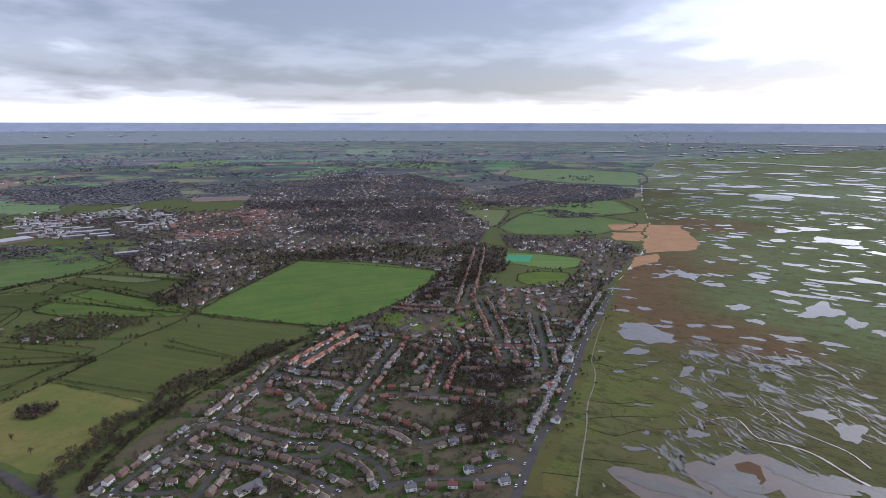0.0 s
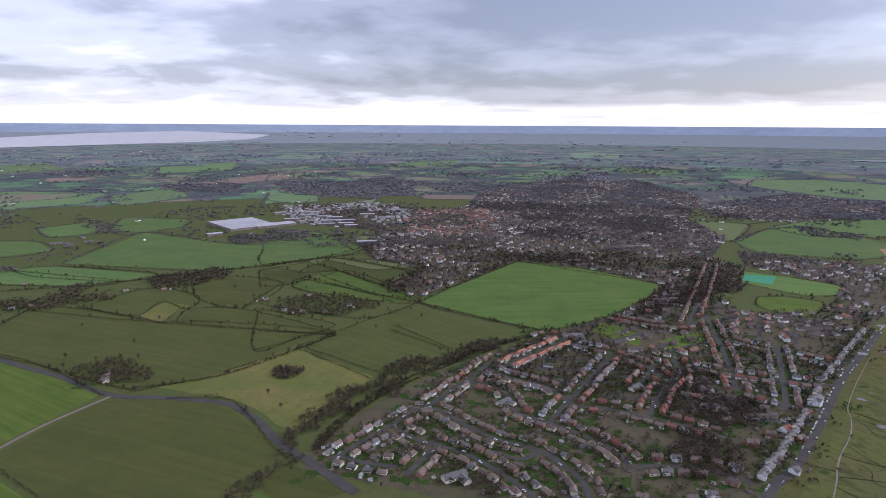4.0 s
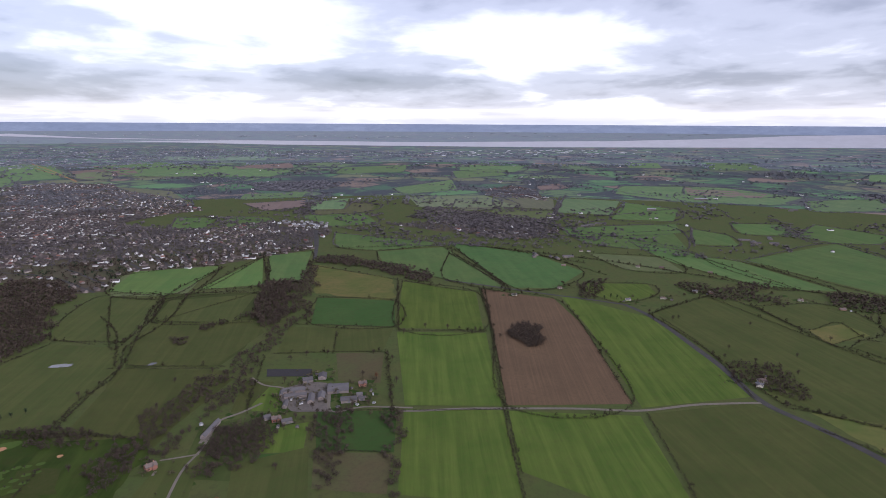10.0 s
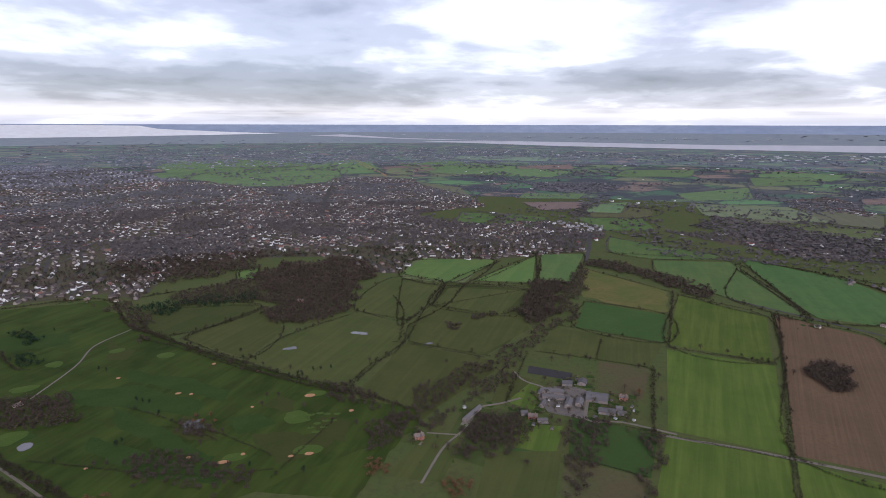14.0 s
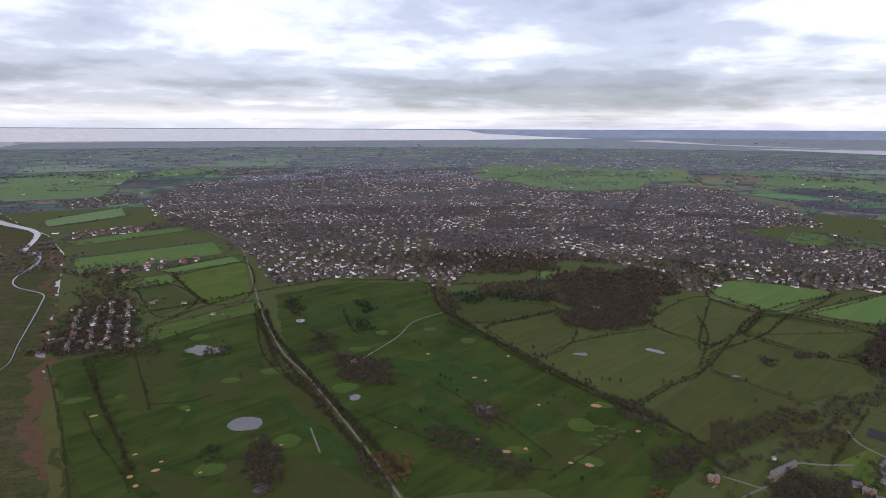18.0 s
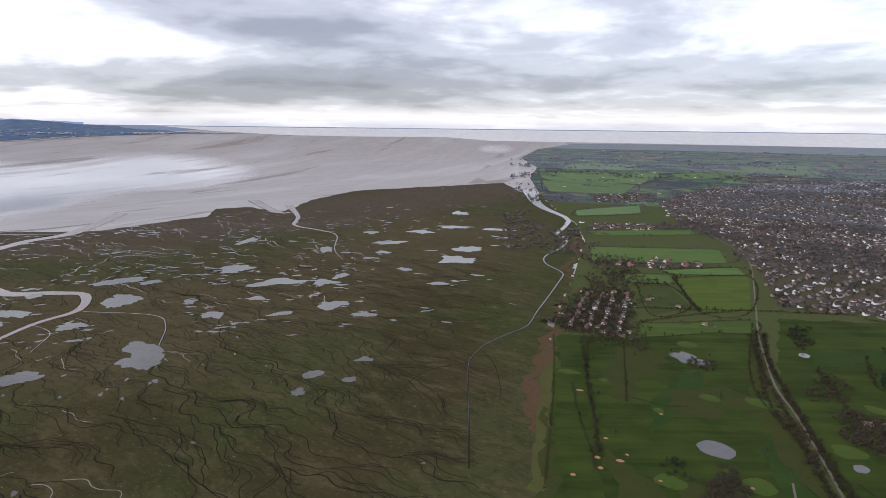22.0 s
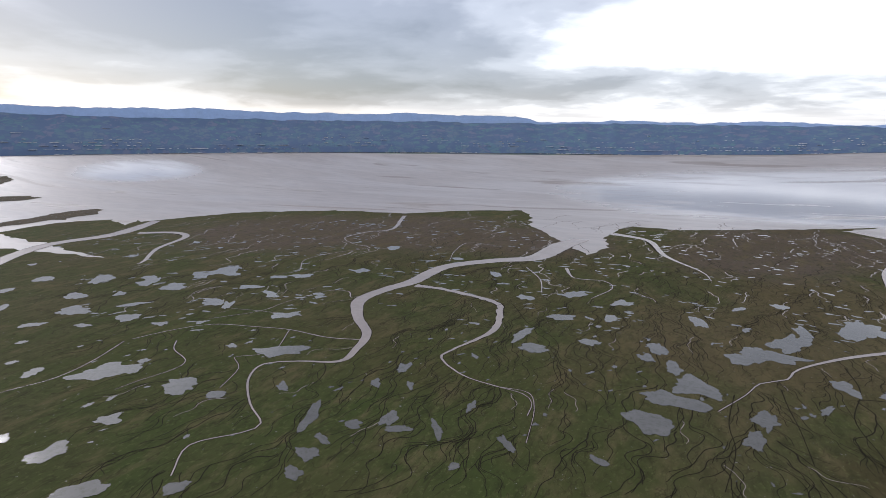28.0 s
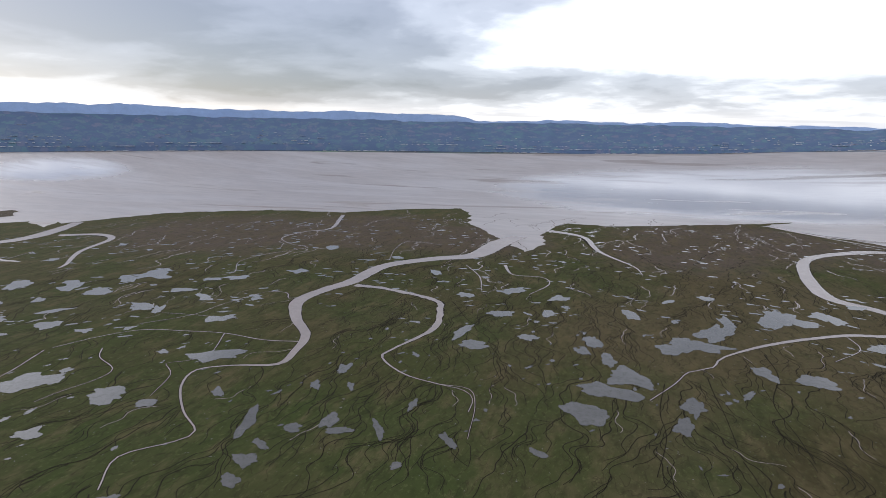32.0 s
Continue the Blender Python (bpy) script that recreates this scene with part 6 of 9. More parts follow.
pool("water", 1303, -323, 18.0, 18.1, -104)
pool("water", 1219, -93, 23.0, 19.7, -94)
pool("water", 1192, 25, 26.5, 18.2, -89)
pool("water", 1122, 120, 20.5, 20.0, -84)
pool("water", 796, 111, 10.4, 10.7, -82)
pool("water", 1031, -8, 11.6, 10.6, -90)
pool("water", 732, 220, 9.5, 16.4, -73)
pool("water", 700, -211, 5.9, 10.0, -107)
pool("water", 639, -73, 6.5, 12.6, -97)
pool("water", 625, -113, 5.2, 12.5, -100)
pool("water", 557, -171, 4.9, 16.3, -107)
pool("green", -537, -287, 4.9, 3.4, 118)
pool("green", -549, -288, 5.0, 3.5, 118)
pool("green", -555, -281, 5.0, 3.5, 117)
pool("green", -556, -273, 4.9, 3.4, 116)
pool("green", -542, -267, 4.8, 3.3, 116)
pool("green", -534, -273, 4.8, 3.3, 117)
pool("green", -524, -275, 4.8, 3.2, 118)
pool("green", -545, -260, 4.8, 3.2, 116)
pool("green", -559, -263, 4.9, 3.4, 115)
pool("green", -529, -263, 4.7, 3.1, 116)
pool("green", -518, -266, 4.7, 3.1, 117)
creek("mudwater", ((2014, 505), (1874, 527), (1756, 563), (1655, 659), (1556, 688), (1418, 691), (1227, 667)), (30, 44, 44, 40, 38, 36, 34))
creek("mudwater", ((845, 264), (771, 282), (722, 306), (697, 338), (670, 373)), (3, 2.6, 2.4, 2.2, 2))
creek("mudwater", ((1565, 491), (1487, 519), (1430, 549)), (5, 4, 3))
creek("mudwater", ((921, 20), (960, 90), (983, 138)), (3, 2.5, 2))
creek("ditch", ((687, 318), (643, 336)), (2, 1.5))
creek("mudwater", ((834, 192), (799, 188), (754, 164), (726, 172), (696, 205), (674, 225)), (3, 3, 2.6, 2.2, 2, 1.5))
creek("ditch", ((919, -301), (930, -335), (823, -328), (780, -340), (720, -338), (654, -304), (586, -288)), (3, 3, 2.6, 2.4, 2, 2, 1.5))
creek("mudwater", ((600, -217), (579, -244), (537, -236), (471, -204)), (3, 2.5, 2, 1.5))
creek("ditch", ((533, -541), (492, -515), (444, -488), (384, -450)), (3, 2.5, 2.2, 2))
creek("ditch", ((577, -672), (513, -631), (453, -563), (387, -526), (342, -499)), (4, 3, 2.5, 2.2, 2))
creek("ditch", ((531, -477), (471, -426), (419, -395), (363, -343)), (3, 2.5, 2.2, 2))
pool("water", 1255, 525, 21.1, 32.4, -67)
pool("water", 1238, 413, 25.4, 41.4, -72)
pool("water", 1109, 422, 29.2, 34.0, -69)
pool("water", 1013, 392, 30.7, 25.3, -69)
pool("water", 948, 422, 23.5, 19.5, -66)
pool("water", 1169, 559, 22.1, 19.2, -64)
pool("water", 1047, 513, 13.9, 23.6, -64)
pool("water", 926, 343, 12.4, 12.2, -70)
pool("water", 1113, 349, 12.5, 16.9, -73)
pool("water", 960, 286, 20.1, 22.6, -73)
pool("water", 1037, 307, 39.1, 11.1, -73)
pool("water", 1152, 266, 21.6, 31.4, -77)
pool("water", 1223, 323, 16.0, 30.1, -75)
pool("water", 1242, 229, 14.0, 25.7, -80)
pool("water", 1275, 187, 26.3, 37.8, -82)
pool("water", 1037, 176, 15.8, 22.1, -80)
pool("water", 1001, 147, 9.6, 24.2, -82)
pool("water", 917, 233, 12.3, 11.9, -76)
pool("water", 1192, 75, 22.7, 14.3, -86)
pool("water", 1069, 80, 10.2, 19.6, -86)
pool("water", 1048, -6, 12.2, 11.4, -90)
pool("water", 730, 257, 49.8, 30.0, -71)
pool("water", 745, 339, 11.6, 16.9, -66)
pool("water", 597, 208, 18.0, 12.8, -71)
pool("water", 572, 297, 8.1, 12.3, -63)
pool("water", 533, 243, 24.5, 19.2, -65)
pool("water", 462, 197, 29.1, 17.0, -67)
pool("water", 455, 110, 12.1, 10.8, -76)
pool("water", 785, 379, 9.1, 7.0, -64)
pool("water", 1451, 419, 16.1, 20.7, -74)
pool("water", 1610, 308, 17.8, 25.0, -79)
pool("water", 1523, 237, 11.3, 15.0, -81)
pool("water", 1393, 607, 15.6, 19.7, -66)
pool("water", 865, 402, 6.7, 8.3, -65)
pool("water", 762, 215, 7.4, 8.6, -74)
pool("water", 182, 456, 38.7, 11.3, -22)
pool("water", 252, 464, 34.9, 18.9, -29)
pool("water", 306, 472, 30.8, 18.3, -33)
pool("water", 343, 459, 20.3, 14.2, -37)
pool("water", 363, 439, 14.9, 11.7, -40)
pool("water", 255, 439, 43.0, 8.7, -30)
pool("green", -228, -486, 13.9, 13.5, 155)
pool("green", -304, -482, 16.7, 16.9, 148)
pool("green", -420, -546, 19.6, 14.0, 142)
pool("green", -574, -666, 9.8, 14.4, 139)
pool("green", -508, -634, 16.8, 12.6, 141)
pool("green", -369, -836, 17.4, 16.5, 156)
pool("green", -287, -501, 6.8, 11.6, 150)
pool("green", -283, -467, 7.5, 8.4, 149)
road("parade_road", "asphalt", ((56, 429), (64, 452), (76, 486), (97, 541), (117, 575), (140, 635), (163, 698), (205, 817), (243, 905), (304, 1048)), 9)
road("road", "asphalt", ((-230, 401), (-285, 424), (-342, 447), (-379, 470), (-435, 493), (-484, 488), (-523, 478), (-579, 463), (-670, 477), (-747, 483), (-816, 488), (-885, 489), (-947, 477)), 9)
road("road", "asphalt", ((-947, 477), (-989, 422), (-1019, 378), (-1073, 306), (-1153, 199)), 7)
road("lane", "lane", ((-575, 460), (-581, 388), (-577, 319), (-591, 255), (-603, 176), (-609, 131), (-611, 89), (-614, 63)), 4.5)
road("road", "asphalt", ((-1860, 666), (-2211, 814), (-2525, 955)), 10)
road("road", "asphalt", ((-1860, 666), (-1698, 576), (-1565, 550)), 8)
road("road", "asphalt", ((-230, 401), (-251, 408), (-285, 424)), 9)
road("road", "asphalt", ((-1765, -77), (-1562, -66), (-1373, -63)), 9)
road("road", "asphalt", ((-1877, 667), (-2291, 835), (-2471, 912)), 9)
road("road", "asphalt", ((-4893, -1698), (-4872, -1655)), 3)
road("lane", "lane", ((-575, -131), (-616, -124), (-634, -103), (-654, -84)), 3.5)
road("road", "asphalt", ((-1886, -990), (-2266, -1172), (-2663, -1331)), 10)
road("path", "reed", ((-4899, -2277), (-4081, -1769), (-3353, -1348)), 8)
road("road", "asphalt", ((-1142, -481), (-1193, -460)), 6)
road("road", "asphalt", ((-1659, -1407), (-1846, -1520), (-2050, -1613)), 6)
road("lane", "lane", ((-578, -127), (-616, -124)), 5)
road("lane", "lane", ((-466, -137), (-526, -136), (-560, -128), (-591, -124)), 2.5)
road("lane", "lane", ((-549, -160), (-555, -127)), 2.5)
road("track", "lane", ((-323, -331), (-340, -379), (-369, -475), (-406, -611), (-422, -690), (-456, -788), (-494, -889), (-564, -1049), (-702, -1369), (-747, -1532), (-787, -1879), (-906, -2713)), 2.6)
road("road", "asphalt", ((-1816, -955), (-2197, -1147), (-2934, -1481)), 10)
road("path", "reed", ((-4339, -1982), (-3439, -1385)), 8)
road("path", "lane", ((-336, -489), (-316, -441)), 2)
road("path", "lane", ((-488, -604), (-577, -637), (-640, -673), (-710, -678)), 2.5)
road("road", "asphalt", ((-265, -875), (-284, -927), (-315, -1019)), 4)
road("path", "olive_y", ((-184, 865), (-200, 933), (-235, 1047), (-253, 1124), (-254, 1167)), 1.6)
road("path", "olive_y", ((-174, 933), (-178, 1012), (-196, 1104), (-211, 1146)), 1.2)
road("lane", "lane", ((-725, -105), (-702, -88), (-691, -64)), 3)
road("lane", "lane", ((-669, -12), (-623, -8), (-629, 25), (-619, 78)), 3.4)
road("road", "asphalt", ((-1380, -61), (-1544, -69), (-1753, -81)), 6)

# ---------------------------------------------------------------- trees, hedges and woods
def clump(n, size, squat=1.0, seed=0, lean=0.45):
    """A crown of n small twig faces around the origin, one unit high and wide."""
    g = np.random.default_rng(seed)
    c = g.normal(size=(n, 3))
    c /= np.linalg.norm(c, axis=1)[:, None]
    c *= (g.uniform(0.25, 1, n) ** 0.6)[:, None] * 0.5
    c[:, 2] = c[:, 2] * squat + 0.5 * squat
    c[:, :2] *= (0.75 + 0.35 * np.sin(3 * np.arctan2(c[:, 1], c[:, 0]) + seed))[:, None]
    a, b = g.normal(size=(2, n, 3))
    a[:, 2] *= lean
    b[:, 2] *= lean
    a /= np.linalg.norm(a, axis=1)[:, None]
    b /= np.linalg.norm(b, axis=1)[:, None]
    s = size * g.uniform(0.6, 1.4, n)[:, None]
    v = np.stack([c + a * s, c - a * s * 0.5 + b * s * 0.8, c - a * s * 0.5 - b * s * 0.8], 1)
    return v


FINE = [clump(76, 0.088, 0.95, s, 0.8) for s in range(60, 66)]
CLUMPS = [clump(34, 0.135, 0.95, s, 0.7) for s in range(6)]
TINY = [clump(6, 0.38, 0.85, s, 0.9) for s in range(40, 46)]
SMALL = [clump(12, 0.24, 0.9, s) for s in range(20, 26)]


def grove(name, xy, heights, spread, mat, label, category, coarse=0):
    """Many crowns in one mesh of kind stuff."""
    if not len(xy):
        return None
    xy = np.asarray(xy, float)
    p, k = bowl(xy)
    dist = np.hypot(xy[:, 0], xy[:, 1])
    parts, tone = [], []
    which = rng.integers(0, 6, len(xy))
    turn = rng.uniform(0, 6.28, len(xy))
    zone = np.minimum(np.digitize(dist, (680, 1150, 1650)) + coarse, 3)
    for far, forms in enumerate((FINE, CLUMPS, SMALL, TINY)):
        for w in range(6):
            sel = np.where((which == w) & (zone == far))[0]
            if not len(sel):
                continue
            c = forms[w]
            ca, sa = np.cos(turn[sel])[:, None, None], np.sin(turn[sel])[:, None, None]
            h = (heights[sel] * k[sel])[:, None, None]
            s = (spread[sel] * k[sel])[:, None, None]
            X = (c[None, :, :, 0] * ca - c[None, :, :, 1] * sa) * s + p[sel, 0][:, None, None]
            Y = (c[None, :, :, 0] * sa + c[None, :, :, 1] * ca) * s + p[sel, 1][:, None, None]
            Z = c[None, :, :, 2] * h + p[sel, 2][:, None, None] + 0.2
            parts.append(np.stack([X, Y, Z], -1).reshape(-1, 3))
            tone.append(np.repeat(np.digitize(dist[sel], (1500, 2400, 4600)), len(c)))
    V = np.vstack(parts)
    # farther crowns take the colours with haze blended in
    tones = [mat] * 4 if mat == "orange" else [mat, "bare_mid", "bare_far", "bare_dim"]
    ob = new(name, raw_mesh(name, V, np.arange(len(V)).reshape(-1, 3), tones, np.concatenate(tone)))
    return tagged(ob, label, category, kind="stuff")


def hedge(pts, h, w, tree):
    d0 = np.hypot(*np.mean(pts, 0))
    step = max(2.6, d0 / 380)
    line, along = smooth_line(pts, step)
    seg = np.linalg.norm(np.diff(line, axis=0), axis=1)
    s = np.concatenate([[0], np.cumsum(seg)])
    at = np.arange(0, s[-1], step)
    at = at[rng.random(len(at)) > 0.06]
    x = np.interp(at, s, line[:, 0]) + rng.normal(0, w * 0.18, len(at))
    y = np.interp(at, s, line[:, 1]) + rng.normal(0, w * 0.18, len(at))
    hh = h * 0.7 * rng.uniform(0.6, 1.3, len(at))
    ww = np.maximum(w * 0.8, step * 1.3) * rng.uniform(0.7, 1.2, len(at))
    n = int(s[-1] * tree / 16)
    at2 = rng.uniform(0, s[-1], n)
    x = np.concatenate([x, np.interp(at2, s, line[:, 0]) + rng.normal(0, 1, n)])
    y = np.concatenate([y, np.interp(at2, s, line[:, 1]) + rng.normal(0, 1, n)])
    th = rng.uniform(4, 8.5, n)
    hh, ww = np.concatenate([hh, th]), np.concatenate([ww, th * 0.85])
    return grove("hedge", np.column_stack([x, y]), hh, ww, "hedge", "dark bare winter hedge with scattered trees", "hedge")


def wood(pts, density, height, mat):
    pts = uneven(pts, 0.25)
    p = np.asarray(pts, float)
    d0 = np.hypot(*p.mean(0))
    step = max(6.0, d0 / 170) / math.sqrt(density)
    lo, hi = p.min(0), p.max(0)
    nx, ny = np.maximum(1, ((hi - lo) / step).astype(int) + 1)
    if nx * ny > 60000:
        f = math.sqrt(nx * ny / 60000)
        step *= f
        nx, ny = np.maximum(1, ((hi - lo) / step).astype(int) + 1)
    gx, gy = np.meshgrid(lo[0] + np.arange(nx) * step, lo[1] + np.arange(ny) * step)
    xy = np.column_stack([gx.ravel(), gy.ravel()]) + rng.uniform(-0.5, 0.5, (nx * ny, 2)) * step
    xy = xy[inside(pts, xy)]
    h = height * rng.uniform(0.5, 1.15, len(xy)) * (0.8 if d0 < 2000 else 0.5)
    w = np.maximum(h * 0.9, step * 1.25 * math.sqrt(density))
    label = {"bare": "leafless brown winter woodland", "pine": "dark evergreen trees", "orange": "orange brown winter scrub and larch"}[mat]
    return grove("wood", xy, h, w, mat, label, "woodland")


hedge(((-301, 445), (-307, 492), (-301, 566), (-283, 632), (-253, 701), (-216, 776), (-161, 855)), 4, 9, 1.6)
hedge(((-296, 442), (-301, 488), (-296, 561), (-277, 627), (-248, 696), (-211, 770)), 3, 7, 0.8)
hedge(((-314, 1306), (-16, 1215)), 4, 5, 0.4)
hedge(((-400, 924), (-183, 859), (-156, 878)), 5, 6, 0.4)
hedge(((-647, 816), (-511, 809), (-423, 835), (-371, 1091), (-320, 1306)), 4, 4, 0.3)
hedge(((-387, 801), (-261, 735)), 3, 4, 0.2)
hedge(((-473, 674), (-313, 627)), 3, 4, 0.1)
hedge(((-427, 835), (-470, 674)), 3, 4, 0.2)
hedge(((-516, 636), (-463, 745)), 3, 4, 0.2)
hedge(((-732, 1187), (-567, 1143), (-491, 1122)), 3, 4, 0.3)
hedge(((-750, 1119), (-796, 1020)), 3, 3, 0.3)
hedge(((-667, 1005), (-502, 943), (-420, 951)), 3, 3, 0.3)
hedge(((165, 1745), (286, 2037), (441, 2093)), 4, 4, 0.5)
hedge(((225, 2088), (501, 2390), (747, 2315)), 4, 4, 0.5)
hedge(((205, 1604), (417, 1607)), 4, 4, 0.5)
hedge(((-1058, 1377), (-957, 1470), (-780, 1364)), 3, 4, 0.3)
hedge(((-1083, 253), (-841, 220), (-608, 179), (-479, 159)), 3, 3, 0.1)
hedge(((-859, 365), (-591, 317)), 3, 4, 0.2)
hedge(((-567, 322), (-366, 278)), 3, 4, 0.2)
hedge(((-863, 141), (-851, 215)), 3, 4, 0.4)
hedge(((-891, 492), (-971, 644)), 4, 4, 0.4)
hedge(((-974, 646), (-725, 677), (-446, 729)), 3, 4, 0.25)
hedge(((-469, 665), (-326, 611)), 3, 4, 0.1)
hedge(((-564, 488), (-496, 561), (-446, 729)), 4, 6, 0.6)
hedge(((-382, 780), (-267, 732)), 3, 4, 0.2)
hedge(((-1386, 1272), (-1033, 1230), (-756, 1349)), 3, 4, 0.3)
hedge(((-1524, 272), (-1267, 584), (-994, 830), (-684, 1237)), 5, 8, 0.9)
hedge(((-1237, 890), (-987, 922)), 3, 4, 0.6)
hedge(((-1714, 642), (-1367, 843)), 3, 4, 0.6)
hedge(((-1401, 248), (-1080, 308)), 3, 3, 0.3)
hedge(((-513, 479), (-442, 501), (-343, 439), (-302, 421)), 3, 4, 0.3)
hedge(((-681, 987), (-421, 929)), 3, 4, 0.4)
hedge(((-558, 701), (-450, 735)), 3, 3, 0.3)
hedge(((-656, 784), (-692, 946)), 3, 3, 0.4)
hedge(((-830, 1378), (-694, 1253), (-497, 1154)), 3, 4, 0.5)
hedge(((-1931, 900), (-2060, 1228)), 3, 4, 0.6)
hedge(((-1644, 1017), (-1391, 875)), 3, 4, 0.7)
hedge(((-1378, 446), (-1146, 532)), 3, 3, 0.3)
hedge(((-872, 502), (-735, 495), (-587, 460)), 2, 3, 0.1)
hedge(((-749, 747), (-720, 673)), 2, 3, 0.1)
hedge(((-907, 689), (-783, 685), (-721, 680)), 2, 3, 0.2)
hedge(((-3219, 606), (-3062, 1043), (-2411, 1330)), 3, 5, 0.8)
hedge(((-2869, 1585), (-2592, 2173), (-1946, 2538)), 3, 5, 0.9)
hedge(((-3811, 1435), (-3760, 2081), (-2987, 2504)), 3, 5, 0.9)
hedge(((-1177, 108), (-870, 84)), 4, 5, 0.6)
hedge(((-870, 82), (-845, 213)), 3, 4, 0.4)
hedge(((-1082, 263), (-609, 176), (-436, 150)), 3, 4, 0.1)
hedge(((-614, 65), (-599, 202)), 2, 3, 0.1)
hedge(((-1324, -75), (-1168, 107), (-1064, 243), (-1058, 449)), 3, 5, 0.5)
hedge(((-1072, -44), (-1027, 89)), 2, 3, 0.2)
hedge(((-922, -78), (-884, 77)), 3, 4, 0.4)
hedge(((-801, -86), (-796, -10), (-787, 58)), 2, 3, 0.4)
hedge(((-790, -10), (-882, -6)), 2, 3, 0.5)
hedge(((-786, 61), (-616, 56)), 4, 6, 0.7)
hedge(((-629, -26), (-616, 59)), 2, 3, 0.3)
hedge(((-547, -21), (-533, 48)), 1.5, 2, 0.1)
hedge(((-1111, -399), (-1109, -269), (-1406, -179)), 3, 5, 0.5)
hedge(((-849, -290), (-964, -266), (-1109, -269)), 4, 5, 0.7)
hedge(((-777, -286), (-777, -271), (-760, -149)), 2, 2.5, 0.2)
hedge(((-773, -270), (-849, -290)), 3, 4, 0.6)
hedge(((-1113, -283), (-1128, -145)), 3, 4, 0.5)
hedge(((-1435, -182), (-1164, -140)), 4, 6, 0.8)
hedge(((-1535, 239), (-1058, 305)), 3, 4, 0.5)
hedge(((-1496, -27), (-1494, 225)), 3, 4, 0.5)
hedge(((-1540, 275), (-1392, 412), (-1252, 529)), 4, 6, 0.8)
hedge(((-1794, -17), (-1578, 282)), 4, 6, 0.8)
hedge(((-1579, 588), (-1625, 976)), 3, 4, 0.6)
hedge(((-2092, -495), (-1818, -33)), 4, 6, 0.9)
hedge(((-639, -98), (-800, -99)), 3, 4, 0.6)
hedge(((-682, -636), (-668, -554), (-631, -422), (-623, -296), (-600, -262)), 3, 5, 0.5)
hedge(((-661, -442), (-757, -441), (-884, -394)), 3, 5, 0.6)
hedge(((-703, -582), (-871, -552)), 3, 4, 0.5)
hedge(((-625, -283), (-690, -283), (-774, -270), (-1092, -307), (-1334, -244)), 3, 4, 0.5)
hedge(((-892, -397), (-873, -297)), 3, 4, 0.5)
hedge(((-788, -267), (-781, -241), (-766, -143)), 2, 3, 0.3)
hedge(((-956, -286), (-1109, -152)), 2, 3, 0.4)
hedge(((-4015, -382), (-4794, -1086), (-4708, -1803)), 3, 6, 0.9)
hedge(((-549, -260), (-430, -264)), 3, 3, 0.4)
hedge(((-540, -1013), (-448, -987), (-328, -935)), 4, 6, 0.7)
hedge(((-509, -940), (-401, -708), (-377, -551)), 3, 4, 0.5)
hedge(((-228, -841), (-199, -699), (-188, -602), (-176, -540)), 3, 4, 0.4)
hedge(((-368, -1576), (-741, -1557)), 3, 4, 0.4)
hedge(((-337, -1381), (-484, -1332), (-696, -1356)), 3, 4, 0.5)
hedge(((-485, -1244), (-445, -993)), 3, 3, 0.4)
hedge(((-444, -2123), (-697, -2232)), 3, 4, 0.4)
hedge(((-710, -976), (-821, -849), (-721, -689), (-667, -507), (-610, -281)), 4, 7, 0.6)
hedge(((-393, -490), (-408, -381), (-425, -312), (-448, -269)), 1.5, 3, 0.2)
hedge(((-183, -868), (-157, -687), (-118, -468)), 1.5, 3, 0.1)
hedge(((-279, -838), (-232, -642)), 2, 3, 0.2)
hedge(((-1107, -609), (-847, -798)), 4, 8, 0.9)
hedge(((-479, -886), (-438, -769), (-397, -662), (-377, -551), (-356, -462), (-341, -389)), 3, 7, 0.6)
hedge(((-499, -885), (-451, -761), (-426, -667), (-394, -541), (-373, -451), (-345, -354)), 3, 7, 0.5)
hedge(((-721, -682), (-678, -558), (-640, -439), (-615, -343), (-607, -279)), 4, 7, 0.7)
hedge(((-505, -487), (-496, -423), (-475, -349)), 2, 4, 0.3)
hedge(((-481, -417), (-488, -368), (-481, -333), (-467, -283)), 2, 4, 0.3)
hedge(((-613, -282), (-607, -244), (-592, -194)), 4, 8, 0.7)
hedge(((-783, -279), (-913, -322), (-998, -374)), 3, 5, 0.5)
hedge(((-613, -279), (-697, -277), (-780, -272)), 3, 5, 0.5)
hedge(((-237, -657), (-271, -636), (-298, -634)), 1.5, 3, 0.1)
hedge(((-180, -691), (-173, -612), (-171, -543), (-167, -499)), 2, 4, 0.3)
hedge(((-221, -852), (-208, -759), (-194, -652), (-184, -573), (-178, -531)), 3, 6, 1.2)
hedge(((-352, -1017), (-425, -1010), (-541, -1011), (-707, -996)), 4, 7, 0.9)
hedge(((-504, -751), (-483, -671), (-467, -612)), 3, 7, 1.2)
hedge(((-600, -805), (-549, -707), (-551, -681)), 3, 6, 0.9)
hedge(((-432, -570), (-455, -535), (-465, -507)), 3, 6, 1.0)
hedge(((-482, -1249), (-463, -1094), (-450, -989)), 2, 4, 0.5)
hedge(((-505, -893), (-452, -771), (-412, -624), (-382, -510), (-362, -424), (-346, -360)), 4, 8, 1.2)
hedge(((-494, -897), (-437, -763), (-400, -625), (-371, -515), (-347, -425), (-333, -366)), 4, 8, 1.0)
for o in OUTLINES:
    hedge(o, 3.0, 3.8, 0.5)
wood(((-84, 934), (-15, 1147), (7, 1215), (71, 1215), (71, 1126), (16, 1048), (-41, 980)), 1.2, 10, "bare")
